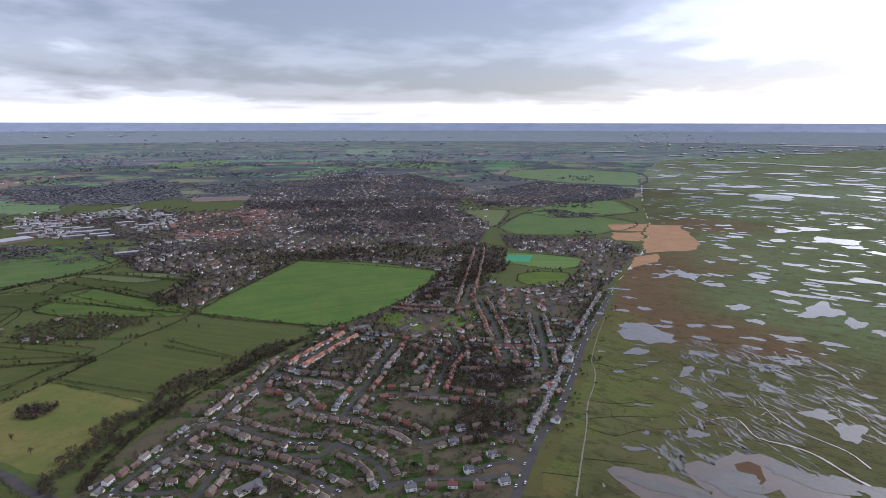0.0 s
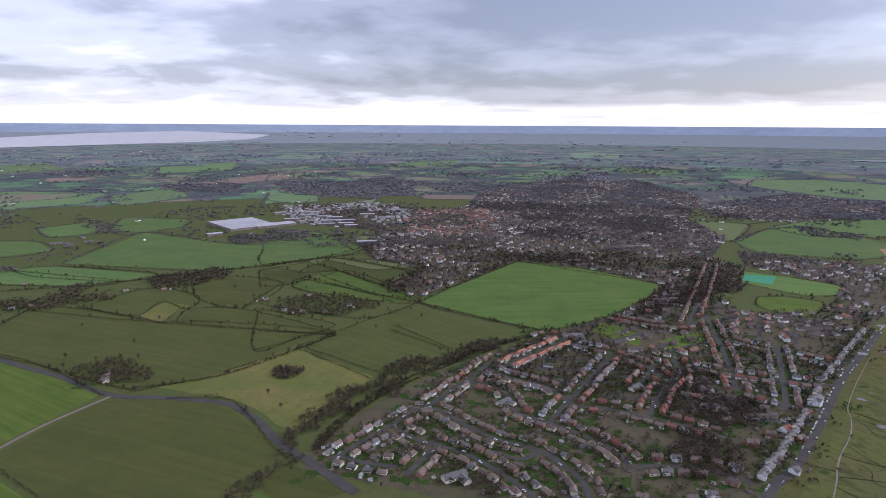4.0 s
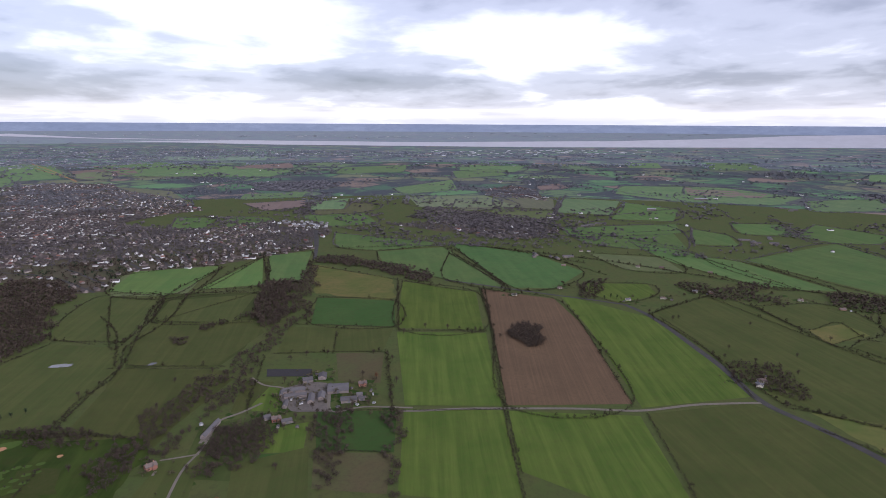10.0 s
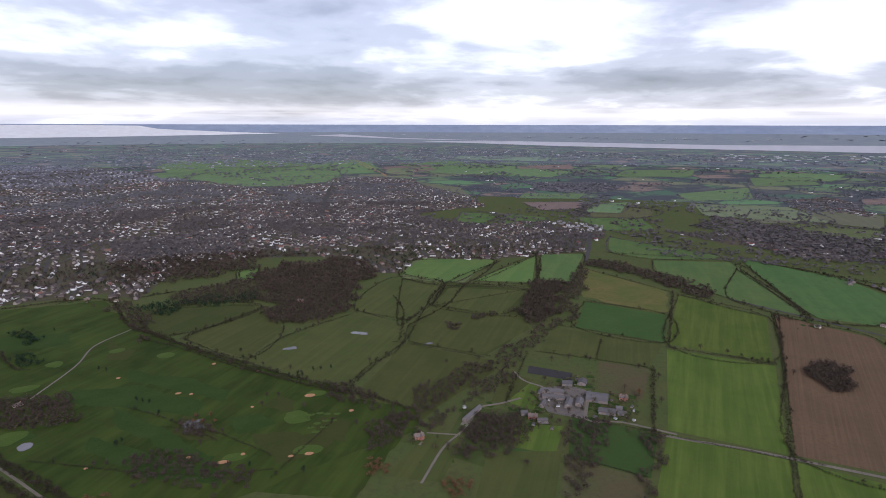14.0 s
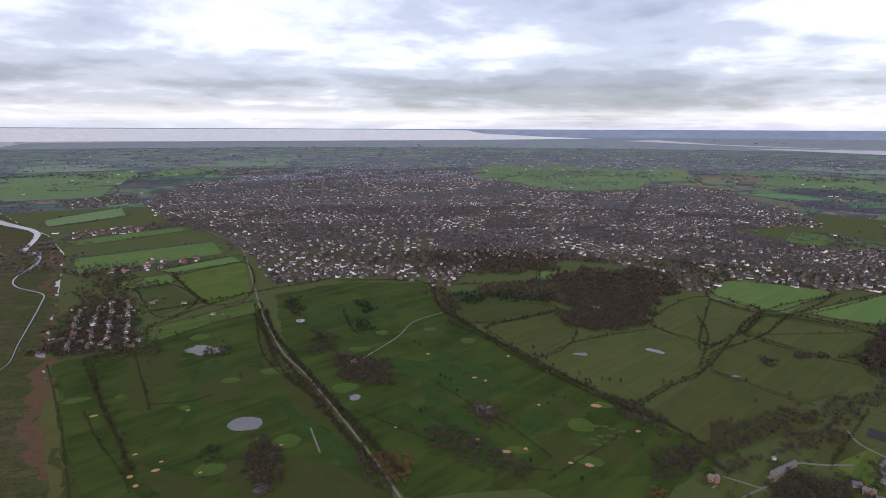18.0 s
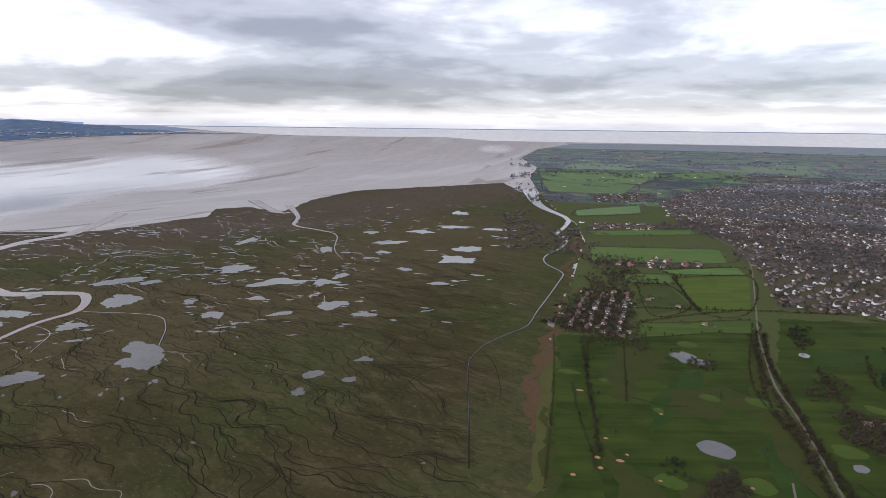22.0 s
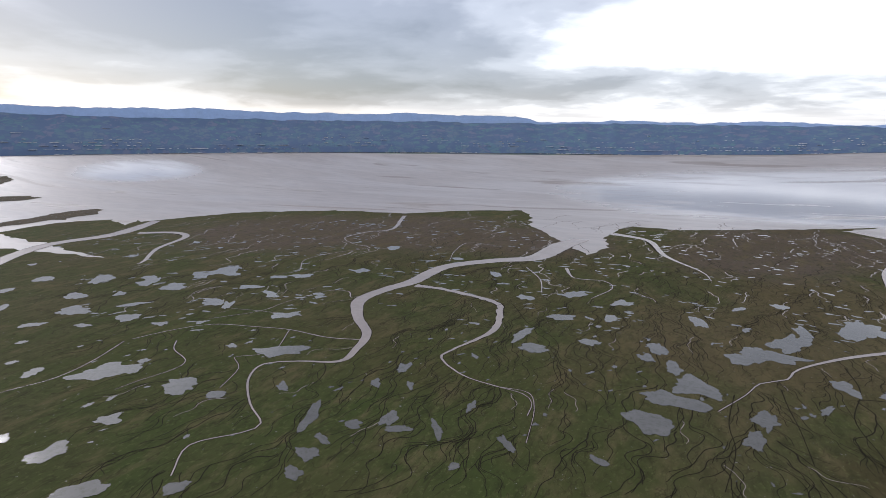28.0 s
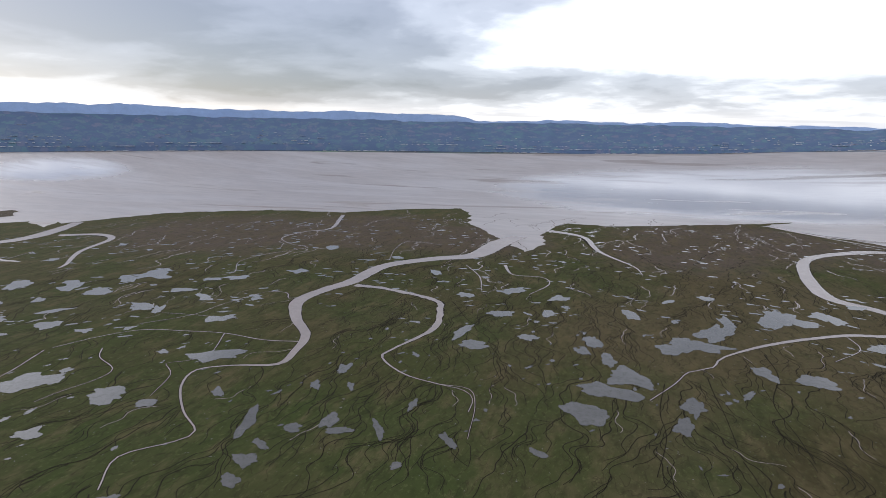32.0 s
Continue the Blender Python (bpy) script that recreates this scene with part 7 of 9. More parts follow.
wood(((-455, 588), (-454, 606), (-414, 608), (-411, 590), (-419, 568), (-437, 572)), 1.3, 7, "bare")
wood(((17, 1126), (90, 1441), (139, 1265), (82, 1126)), 0.5, 12, "bare")
wood(((-336, 1346), (-195, 1440), (-153, 1307)), 0.6, 11, "bare")
wood(((47, 716), (96, 716), (98, 650), (60, 621), (37, 651)), 1.0, 12, "bare")
wood(((-3, 774), (51, 785), (61, 716), (11, 708)), 0.6, 10, "bare")
wood(((22, 608), (76, 595), (80, 558), (41, 525), (9, 558)), 0.9, 12, "bare")
wood(((-75, 558), (-14, 595), (21, 558), (-23, 525)), 0.3, 8, "bare")
wood(((-145, 458), (-105, 451), (-117, 441), (-154, 440)), 0.8, 10, "bare")
wood(((-9, 707), (41, 735), (43, 651), (4, 643)), 0.7, 11, "bare")
wood(((-327, 629), (-283, 617), (-273, 577), (-309, 563)), 0.9, 9, "bare")
wood(((-1910, 2610), (-1801, 2819), (-1369, 2905), (-1082, 2550), (-1154, 2207), (-1545, 2228)), 1.0, 14, "bare")
wood(((-1225, 2895), (-964, 3218), (-551, 3081), (-671, 2747), (-958, 2544)), 0.8, 14, "bare")
wood(((234, 2634), (499, 2754), (857, 3027), (812, 2770), (262, 2436)), 0.6, 12, "bare")
wood(((-721, 1441), (-651, 1510), (-606, 1401), (-658, 1364)), 0.9, 9, "bare")
wood(((-1082, 1410), (-1107, 1443), (-1009, 1456), (-905, 1408), (-930, 1358)), 1.0, 9, "bare")
wood(((367, 2119), (520, 2017), (472, 1896), (353, 1928)), 0.8, 12, "bare")
wood(((-833, 242), (-865, 267), (-853, 304), (-777, 271), (-777, 251)), 1.5, 9, "bare")
wood(((-449, 581), (-454, 601), (-415, 605), (-410, 577), (-425, 563)), 1.3, 8, "bare")
wood(((-685, 493), (-661, 550), (-595, 535), (-571, 503), (-634, 469)), 0.7, 9, "bare")
wood(((-346, 452), (-346, 510), (-328, 635), (-267, 725), (-202, 826), (-192, 804), (-257, 700), (-303, 616), (-320, 483), (-321, 438)), 1.2, 9, "bare")
wood(((-323, 319), (-331, 376), (-325, 434), (-308, 429), (-308, 373), (-307, 335)), 0.9, 8, "bare")
wood(((-954, 892), (-915, 993), (-824, 983), (-827, 864), (-897, 808)), 0.9, 11, "bare")
wood(((-1051, 595), (-1041, 806), (-911, 732), (-940, 674)), 0.7, 10, "bare")
wood(((-1088, 445), (-1108, 509), (-981, 453), (-995, 415)), 0.8, 9, "bare")
wood(((-666, 859), (-550, 920), (-458, 874), (-483, 811), (-564, 773)), 0.6, 9, "bare")
wood(((-1104, 1278), (-1129, 1344), (-961, 1385), (-932, 1331), (-1033, 1230)), 1.0, 8, "bare")
wood(((-1809, 1407), (-1571, 1340), (-1377, 1207), (-1516, 1222)), 0.6, 9, "bare")
wood(((-2046, 2770), (-1609, 2702), (-1588, 3213), (-1180, 3005), (-1237, 2405), (-1545, 2218)), 0.8, 12, "bare")
wood(((-2423, 2351), (-2065, 2545), (-1864, 2215), (-2082, 2095)), 0.8, 12, "bare")
wood(((-2089, 384), (-2030, 505), (-1817, 642), (-1652, 567), (-1772, 451), (-1796, 326)), 0.6, 10, "bare")
wood(((-1960, 443), (-1682, 592), (-1534, 579), (-1555, 381), (-1678, 303)), 0.5, 9, "bare")
wood(((-957, -141), (-1129, -150), (-1184, -142), (-1180, -83), (-981, -78), (-930, -90), (-911, -112)), 1.3, 13, "bare")
wood(((-1343, -54), (-1438, -45), (-1336, 68), (-1226, 180), (-1151, 169), (-1280, 43)), 1.2, 10, "bare")
wood(((-536, -126), (-603, -119), (-606, -83), (-551, -72), (-518, -87)), 0.8, 8, "bare")
wood(((-740, -136), (-810, -134), (-930, -90), (-902, -76), (-781, -97), (-717, -109)), 0.6, 9, "bare")
wood(((-565, -169), (-669, -141), (-735, -117), (-710, -108), (-609, -140), (-552, -152)), 0.9, 8, "bare")
wood(((-849, 246), (-878, 268), (-860, 301), (-790, 275), (-775, 250)), 1.3, 9, "bare")
wood(((-576, -219), (-585, -175), (-552, -152), (-531, -178), (-529, -204)), 0.4, 7, "bare")
wood(((-603, -31), (-630, 8), (-568, 17), (-480, -4), (-485, -22)), 0.8, 9, "bare")
wood(((-617, 53), (-612, 70), (-465, 51), (-468, 40)), 1.0, 8, "bare")
wood(((-3092, -434), (-3360, -114), (-3086, -1), (-2762, -141), (-2829, -352)), 1.0, 13, "bare")
wood(((-2115, -179), (-2751, -106), (-2733, -48), (-2037, -122)), 0.8, 12, "bare")
wood(((-2001, 209), (-2209, 311), (-1984, 505), (-1719, 422), (-1868, 264)), 0.8, 11, "bare")
wood(((-1929, 472), (-1872, 684), (-1715, 628), (-1723, 406)), 0.5, 11, "bare")
wood(((-876, -237), (-884, -217), (-858, -208), (-847, -226)), 1.2, 6, "bare")
wood(((-925, -208), (-954, -179), (-932, -172), (-906, -200)), 1.2, 6, "bare")
wood(((-1188, -83), (-1350, -77), (-1319, -58), (-946, -52), (-924, -66)), 0.8, 10, "bare")
wood(((-1060, -706), (-1155, -693), (-1257, -550), (-1121, -466), (-1021, -454), (-891, -406), (-810, -440), (-795, -495), (-928, -588)), 1.3, 13, "bare")
wood(((-826, -725), (-903, -734), (-1065, -675), (-930, -578), (-879, -598)), 0.8, 12, "bare")
wood(((-3140, -468), (-3331, -131), (-2992, -20), (-2801, -363)), 1.0, 13, "bare")
wood(((-821, -830), (-865, -850), (-760, -708), (-686, -613), (-664, -620)), 0.8, 9, "bare")
wood(((-1212, -1219), (-1325, -1125), (-1195, -771), (-1096, -758), (-924, -810), (-971, -979)), 0.7, 12, "bare")
wood(((-533, -223), (-584, -201), (-639, -201), (-751, -140), (-725, -128), (-615, -174), (-552, -178), (-486, -198)), 0.9, 8, "bare")
wood(((-487, -195), (-490, -175), (-469, -167), (-466, -186)), 1.0, 5, "orange")
wood(((-473, -121), (-481, -98), (-457, -93), (-454, -115)), 0.8, 7, "orange")
wood(((-427, -405), (-438, -333), (-436, -278), (-420, -278), (-398, -379)), 0.5, 7, "bare")
wood(((-496, -414), (-509, -379), (-486, -356), (-473, -395)), 0.7, 6, "bare")
wood(((-538, -128), (-537, -106), (-512, -106), (-513, -127)), 0.9, 8, "bare")
wood(((-560, -131), (-604, -121), (-600, -67), (-548, -65), (-541, -112)), 1.0, 8, "bare")
wood(((-447, -630), (-496, -635), (-504, -560), (-469, -511), (-435, -514), (-435, -572)), 0.9, 8, "bare")
wood(((-455, -822), (-397, -662), (-374, -527), (-357, -468), (-375, -553), (-388, -645)), 1.0, 6, "bare")
wood(((-354, -463), (-341, -389), (-332, -338), (-316, -349), (-329, -408)), 1.0, 7, "bare")
wood(((-417, -415), (-446, -389), (-439, -324), (-447, -286), (-406, -288), (-388, -359)), 0.5, 7, "bare")
wood(((-284, -507), (-300, -484), (-277, -431), (-243, -431), (-247, -461)), 0.8, 6, "bare")
wood(((-347, -397), (-377, -389), (-355, -348), (-331, -344)), 0.9, 7, "orange")
wood(((-502, -403), (-519, -399), (-477, -361), (-473, -385)), 0.8, 6, "bare")
wood(((-191, -891), (-236, -1067), (-303, -1210), (-364, -1147), (-320, -940), (-287, -862), (-198, -865)), 0.39, 9, "bare")
wood(((-796, -761), (-934, -610), (-904, -572), (-775, -712)), 0.8, 11, "pine")
wood(((-1104, -966), (-1176, -786), (-1104, -713), (-991, -785), (-1016, -885)), 0.8, 12, "bare")
wood(((-1184, -3016), (-1974, -3333), (-1538, -2477), (-1103, -2408), (-1047, -2625)), 1.2, 11, "bare")
wood(((-1038, -2262), (-1458, -2248), (-1693, -1994), (-1877, -1781), (-1703, -1497), (-1372, -1605), (-1073, -1861)), 0.5, 11, "bare")
wood(((-1263, -1222), (-1520, -1071), (-1226, -821), (-1138, -945), (-1119, -1116)), 0.6, 11, "bare")
wood(((-1244, -1760), (-1543, -1507), (-1303, -1309), (-1100, -1489)), 0.5, 11, "bare")
wood(((-1310, -2100), (-1952, -2105), (-1793, -1826), (-1244, -1760)), 0.6, 11, "bare")
wood(((-1716, -1262), (-2098, -1124), (-1775, -923), (-1513, -973)), 0.5, 11, "bare")
wood(((-327, -1310), (-426, -1313), (-453, -1173), (-354, -1153)), 0.39, 9, "bare")
wood(((-567, -735), (-590, -737), (-572, -684), (-551, -698)), 0.9, 8, "pine")
wood(((-636, -800), (-665, -822), (-625, -750), (-614, -757)), 0.9, 8, "pine")
wood(((-619, -332), (-628, -278), (-617, -237), (-567, -223), (-594, -254)), 0.8, 8, "bare")
wood(((-508, -756), (-515, -720), (-489, -653), (-458, -647)), 0.6, 7, "bare")
wood(((-552, -914), (-578, -919), (-534, -825), (-526, -849)), 0.8, 7, "bare")
wood(((-215, -997), (-268, -986), (-320, -912), (-296, -811), (-244, -826), (-197, -882)), 0.51, 9, "bare")
wood(((-272, -1078), (-345, -1051), (-332, -977), (-264, -1004)), 0.39, 9, "bare")
wood(((-283, -518), (-297, -508), (-288, -465), (-260, -415), (-242, -418), (-252, -458)), 0.8, 7, "bare")
wood(((-232, -523), (-253, -521), (-254, -496), (-238, -485), (-227, -495)), 0.5, 6, "pine")
wood(((-456, -607), (-501, -599), (-494, -554), (-467, -530), (-440, -558)), 0.7, 7, "bare")
wood(((-651, -838), (-664, -815), (-613, -738), (-604, -756)), 0.6, 7, "pine")
wood(((-562, -928), (-590, -925), (-547, -842), (-525, -850)), 0.6, 7, "pine")
wood(((-348, -783), (-383, -770), (-366, -732), (-339, -749)), 0.8, 6, "bare")
wood(((-351, -1428), (-427, -1401), (-374, -1127), (-293, -920), (-224, -899), (-187, -843), (-203, -953), (-272, -1074)), 0.29, 9, "bare")


def far_specks():
    """Trees along the lanes and pale farmhouses, loose over the far farmland."""
    xy = []
    while len(xy) < 14000:
        az, dist = radians(rnd.uniform(-36, 175)), 1500 + 5200 * rnd.random() ** 1.2
        x, y = -math.sin(az) * dist, math.cos(az) * dist
        if noise.fractal((x / 420, y / 420, 31), 0.8, 2.0, 4) > 0.12 and not -36 < math.degrees(az) < -14:
            xy.append((x, y))
    xy = np.array(xy)
    h = rng.uniform(5, 11, len(xy)) * np.clip(np.hypot(xy[:, 0], xy[:, 1]) / 3000, 1, 1.6)
    grove("field_trees", xy, h, h * 1.5, "bare", "bare trees scattered along far lanes and hedges", "trees")
    V, T_ = [], []
    for i in range(420):
        az, dist = radians(rnd.uniform(-8, 170)), 1700 + 6000 * rnd.random() ** 1.3
        x, y = -math.sin(az) * dist, math.cos(az) * dist
        if noise.noise((x / 300, y / 300, 41)) < 0.05:
            continue
        p, k = bowl([(x, y)])
        t, n = rnd.uniform(0, 3.1), len(V)
        L_, W_, H_ = rnd.uniform(9, 20) * k[0], rnd.uniform(7, 10) * k[0], rnd.uniform(4, 6.5) * k[0]
        for u, w, z in FARMHOUSE:
            V.append((p[0][0] + u * L_ * math.cos(t) - w * W_ * math.sin(t), p[0][1] + u * L_ * math.sin(t) + w * W_ * math.cos(t), p[0][2] + z * H_))
        T_ += [(n + a, n + b, n + c) for a, b, c in ((0, 1, 5), (0, 5, 4), (1, 2, 6), (1, 6, 5), (2, 3, 7), (2, 7, 6), (3, 0, 4), (3, 4, 7), (4, 5, 9), (4, 9, 8), (6, 7, 8), (6, 8, 9), (4, 8, 7), (5, 6, 9))]
    tagged(new("farmhouses", raw_mesh("farmhouses", V, T_, ["far_white", "far_roof"], [1 if i % 14 in (8, 9, 10, 11) else 0 for i in range(len(T_))])), "small pale farmhouses scattered over the fields", "houses", kind="stuff")


FARMHOUSE = [(-.5, -.5, 0), (.5, -.5, 0), (.5, .5, 0), (-.5, .5, 0), (-.5, -.5, .6), (.5, -.5, .6), (.5, .5, .6), (-.5, .5, .6), (-.5, 0, 1), (.5, 0, 1)]
far_specks()


def make_tree(name, mat, seed, slim, label):
    """A tree ten metres high: tapered trunk with limbs, and a crown of small twigs."""
    g = random.Random(seed)
    base = new(name)
    tagged(base, label, "tree")
    bm = bmesh.new()

    def limb(a, b, r0, r1):
        a, b = Vector(a), Vector(b)
        q = (b - a).to_track_quat("Z", "Y")
        rings = []
        for p, r in ((a, r0), (b, r1)):
            rings.append([bm.verts.new(p + q @ Vector((r * math.cos(t), r * math.sin(t), 0))) for t in (0, 1.26, 2.51, 3.77, 5.03)])
        for i in range(5):
            bm.faces.new((rings[0][i], rings[0][(i + 1) % 5], rings[1][(i + 1) % 5], rings[1][i]))

    limb((0, 0, 0), (0.1, 0, 4.5), 0.34, 0.22)
    limb((0.1, 0, 4.5), (0, 0.2, 8.6), 0.22, 0.05)
    for i in range(7):
        t, z = g.uniform(0, 6.28), g.uniform(2.4, 5.5)
        limb((0, 0, z), (math.cos(t) * 2.6 * slim, math.sin(t) * 2.6 * slim, z + g.uniform(1.5, 3.2)), 0.14, 0.03)
    me = bpy.data.meshes.new("trunk")
    bm.to_mesh(me)
    bm.free()
    me.materials.append(MATS["bark"])
    trunk = new("trunk", me)
    trunk.parent = base
    v = np.concatenate([clump(60, 0.09, 1.0, seed * 7 + i) * np.array((3.6, 3.6, 3.2)) + np.array((g.uniform(-2, 2) * slim, g.uniform(-2, 2) * slim, g.uniform(2.2, 6.4))) for i in range(9)])
    v = v.reshape(-1, 3)
    crown = new("crown", raw_mesh("crown", v, np.arange(len(v)).reshape(-1, 3), [mat]))
    crown.parent = base
    return base


TREES = {"bare_tree": [make_tree("tree", "bare", 3, 1.0, "leafless brown winter tree"), make_tree("tree", "bare", 5, 0.8, "slender leafless winter tree"), make_tree("tree", "bare", 8, 1.15, "broad leafless winter tree")],
         "pine_tree": [make_tree("tree", "pine", 4, 0.7, "dark green evergreen tree"), make_tree("tree", "pine", 6, 0.9, "broad dark evergreen tree")],
         "orange_tree": [make_tree("tree", "orange", 7, 0.8, "orange brown larch tree in winter")]}
PLANTED = set()


def tree(kind, x, y, h):
    proto = TREES[kind][rnd.randrange(len(TREES[kind]))]
    m = pose(x, y, 0.2, 0, 0, rnd.uniform(0, 360)) @ Matrix.Scale(h / 10, 4)
    if proto.name in PLANTED:
        ob = copy_thing(proto, m)
        ob.matrix_basis = m
        return ob
    PLANTED.add(proto.name)
    proto.matrix_basis = m
    return proto


tree("bare_tree", -855, 90, 9)
tree("bare_tree", -876, 125, 9)
tree("bare_tree", -866, 157, 9)
tree("bare_tree", -850, 196, 9)
tree("bare_tree", -963, 93, 9)
tree("bare_tree", -1096, 103, 9)
tree("bare_tree", -817, 225, 9)
tree("bare_tree", -884, 368, 9)
tree("bare_tree", -734, 349, 9)
tree("bare_tree", -728, 524, 9)
tree("bare_tree", -642, 509, 9)
tree("bare_tree", -633, 476, 9)
tree("bare_tree", -611, 516, 9)
tree("bare_tree", -560, 480, 9)
tree("bare_tree", -894, 494, 9)
tree("bare_tree", -856, 514, 9)
tree("bare_tree", -1015, 454, 9)
tree("bare_tree", -928, -82, 9)
tree("bare_tree", -788, -17, 9)
tree("bare_tree", -786, -44, 9)
tree("bare_tree", -781, 43, 9)
tree("bare_tree", -755, 66, 9)
tree("bare_tree", -686, 66, 9)
tree("bare_tree", -862, -99, 9)
tree("bare_tree", -802, -106, 9)
tree("bare_tree", -633, -29, 9)
tree("bare_tree", -580, -30, 9)
tree("bare_tree", -616, -79, 9)
tree("bare_tree", -590, -107, 9)
tree("bare_tree", -562, -117, 9)
tree("bare_tree", -553, -157, 9)
tree("bare_tree", -540, -181, 9)
tree("bare_tree", -688, -108, 9)
tree("bare_tree", -656, -114, 9)
tree("bare_tree", -628, 14, 9)
tree("bare_tree", -630, 31, 9)
tree("bare_tree", -644, 56, 9)
tree("bare_tree", -870, -297, 9)
tree("bare_tree", -923, -292, 9)
tree("bare_tree", -983, -290, 9)
tree("bare_tree", -706, -65, 9)
tree("bare_tree", -772, -64, 9)
tree("bare_tree", -567, -1, 9)
tree("bare_tree", -519, -55, 9)
tree("bare_tree", -1093, -269, 9)
tree("bare_tree", -1125, -263, 9)
tree("orange_tree", -702, 43, 10)
tree("pine_tree", -991, 471, 9)
tree("pine_tree", -981, 478, 9)
tree("pine_tree", -980, 455, 9)
tree("bare_tree", -698, 498, 8)
tree("bare_tree", -681, 530, 8)
tree("bare_tree", -657, 537, 8)
tree("bare_tree", -604, 512, 8)
tree("bare_tree", -637, 556, 8)
tree("bare_tree", -644, 473, 8)
tree("bare_tree", -814, 617, 8)
tree("bare_tree", -687, 595, 8)
tree("bare_tree", -814, 827, 8)
tree("bare_tree", -739, 690, 8)
tree("bare_tree", -755, 885, 8)
tree("bare_tree", -681, 845, 8)
tree("bare_tree", -598, 827, 8)
tree("bare_tree", -625, 925, 8)
tree("bare_tree", -533, 866, 8)
tree("bare_tree", -443, 811, 8)
tree("bare_tree", -405, 777, 8)
tree("bare_tree", -427, 863, 8)
tree("bare_tree", -392, 878, 8)
tree("bare_tree", -362, 852, 8)
tree("bare_tree", -416, 531, 8)
tree("bare_tree", -380, 505, 8)
tree("bare_tree", -329, 452, 8)
tree("bare_tree", -326, 426, 8)
tree("bare_tree", -323, 353, 8)
tree("bare_tree", -333, 513, 8)
tree("bare_tree", -337, 574, 8)
tree("bare_tree", -281, 724, 8)
tree("bare_tree", -861, 526, 8)
tree("bare_tree", -860, 484, 8)
tree("pine_tree", -437, -433, 8)
tree("pine_tree", -450, -241, 8)
tree("pine_tree", -443, -291, 8)
tree("pine_tree", -519, -487, 8)
tree("pine_tree", -500, -440, 8)
tree("pine_tree", -626, -361, 8)
tree("pine_tree", -634, -354, 8)
tree("pine_tree", -632, -346, 8)
tree("pine_tree", -842, -717, 8)
tree("pine_tree", -838, -502, 8)
tree("pine_tree", -829, -478, 8)
tree("pine_tree", -820, -454, 8)
tree("pine_tree", -660, -449, 8)
tree("pine_tree", -660, -430, 8)
tree("pine_tree", -679, -466, 8)
tree("bare_tree", -679, -546, 8)
tree("bare_tree", -657, -512, 8)
tree("bare_tree", -653, -484, 8)
tree("bare_tree", -644, -458, 8)
tree("bare_tree", -646, -410, 8)
tree("bare_tree", -615, -299, 8)
tree("bare_tree", -604, -280, 8)
tree("bare_tree", -580, -224, 8)
tree("bare_tree", -589, -212, 8)
tree("bare_tree", -551, -349, 8)
tree("bare_tree", -560, -303, 8)
tree("bare_tree", -567, -195, 8)
tree("bare_tree", -748, -155, 8)
tree("bare_tree", -715, -133, 8)
tree("bare_tree", -429, -354, 8)
tree("bare_tree", -434, -319, 8)
tree("bare_tree", -427, -382, 8)
tree("bare_tree", -527, -131, 8)
tree("bare_tree", -515, -112, 8)
tree("bare_tree", -656, -193, 8)
tree("bare_tree", -723, -192, 8)
tree("bare_tree", -770, -269, 8)
tree("bare_tree", -698, -287, 8)
tree("bare_tree", -813, -423, 8)
tree("bare_tree", -774, -437, 8)
tree("bare_tree", -740, -443, 8)
tree("bare_tree", -542, -233, 8)
tree("bare_tree", -525, -208, 8)
tree("bare_tree", -507, -190, 8)
tree("orange_tree", -513, -385, 8)
tree("orange_tree", -502, -372, 8)
tree("orange_tree", -497, -383, 8)
tree("orange_tree", -467, -107, 8)
tree("orange_tree", -467, -95, 8)
tree("orange_tree", -480, -184, 8)
tree("pine_tree", -444, -433, 7)
tree("pine_tree", -437, -434, 7)
tree("pine_tree", -644, -794, 7)
tree("pine_tree", -628, -785, 7)
tree("pine_tree", -669, -779, 7)
tree("pine_tree", -562, -728, 7)
tree("pine_tree", -567, -713, 7)
tree("pine_tree", -575, -598, 7)
tree("pine_tree", -574, -585, 7)
tree("pine_tree", -653, -343, 7)
tree("pine_tree", -657, -335, 7)
tree("pine_tree", -665, -325, 7)
tree("pine_tree", -522, -833, 7)
tree("pine_tree", -521, -816, 7)
tree("pine_tree", -519, -478, 7)
tree("pine_tree", -519, -469, 7)
tree("bare_tree", -495, -704, 7)
tree("bare_tree", -470, -652, 7)
tree("bare_tree", -449, -606, 7)
tree("bare_tree", -480, -564, 7)
tree("bare_tree", -487, -549, 7)
tree("bare_tree", -478, -610, 7)
tree("bare_tree", -394, -559, 7)
tree("bare_tree", -383, -566, 7)
tree("bare_tree", -472, -846, 7)
tree("bare_tree", -441, -767, 7)
tree("bare_tree", -407, -656, 7)
tree("bare_tree", -236, -517, 7)
tree("bare_tree", -246, -485, 7)
tree("bare_tree", -243, -519, 7)
tree("bare_tree", -286, -499, 7)
tree("bare_tree", -288, -484, 7)
tree("bare_tree", -266, -466, 7)
tree("bare_tree", -282, -451, 7)
tree("bare_tree", -204, -658, 7)
tree("bare_tree", -200, -679, 7)
tree("bare_tree", -193, -599, 7)
tree("bare_tree", -201, -566, 7)
tree("bare_tree", -403, -424, 7)
tree("bare_tree", -408, -414, 7)
tree("bare_tree", -423, -397, 7)
tree("bare_tree", -427, -381, 7)
tree("bare_tree", -431, -366, 7)
tree("bare_tree", -365, -422, 7)
tree("bare_tree", -365, -449, 7)
tree("bare_tree", -462, -358, 7)
tree("bare_tree", -489, -353, 7)
tree("bare_tree", -572, -356, 7)
tree("bare_tree", -577, -345, 7)
tree("bare_tree", -338, -541, 7)
tree("bare_tree", -279, -784, 7)
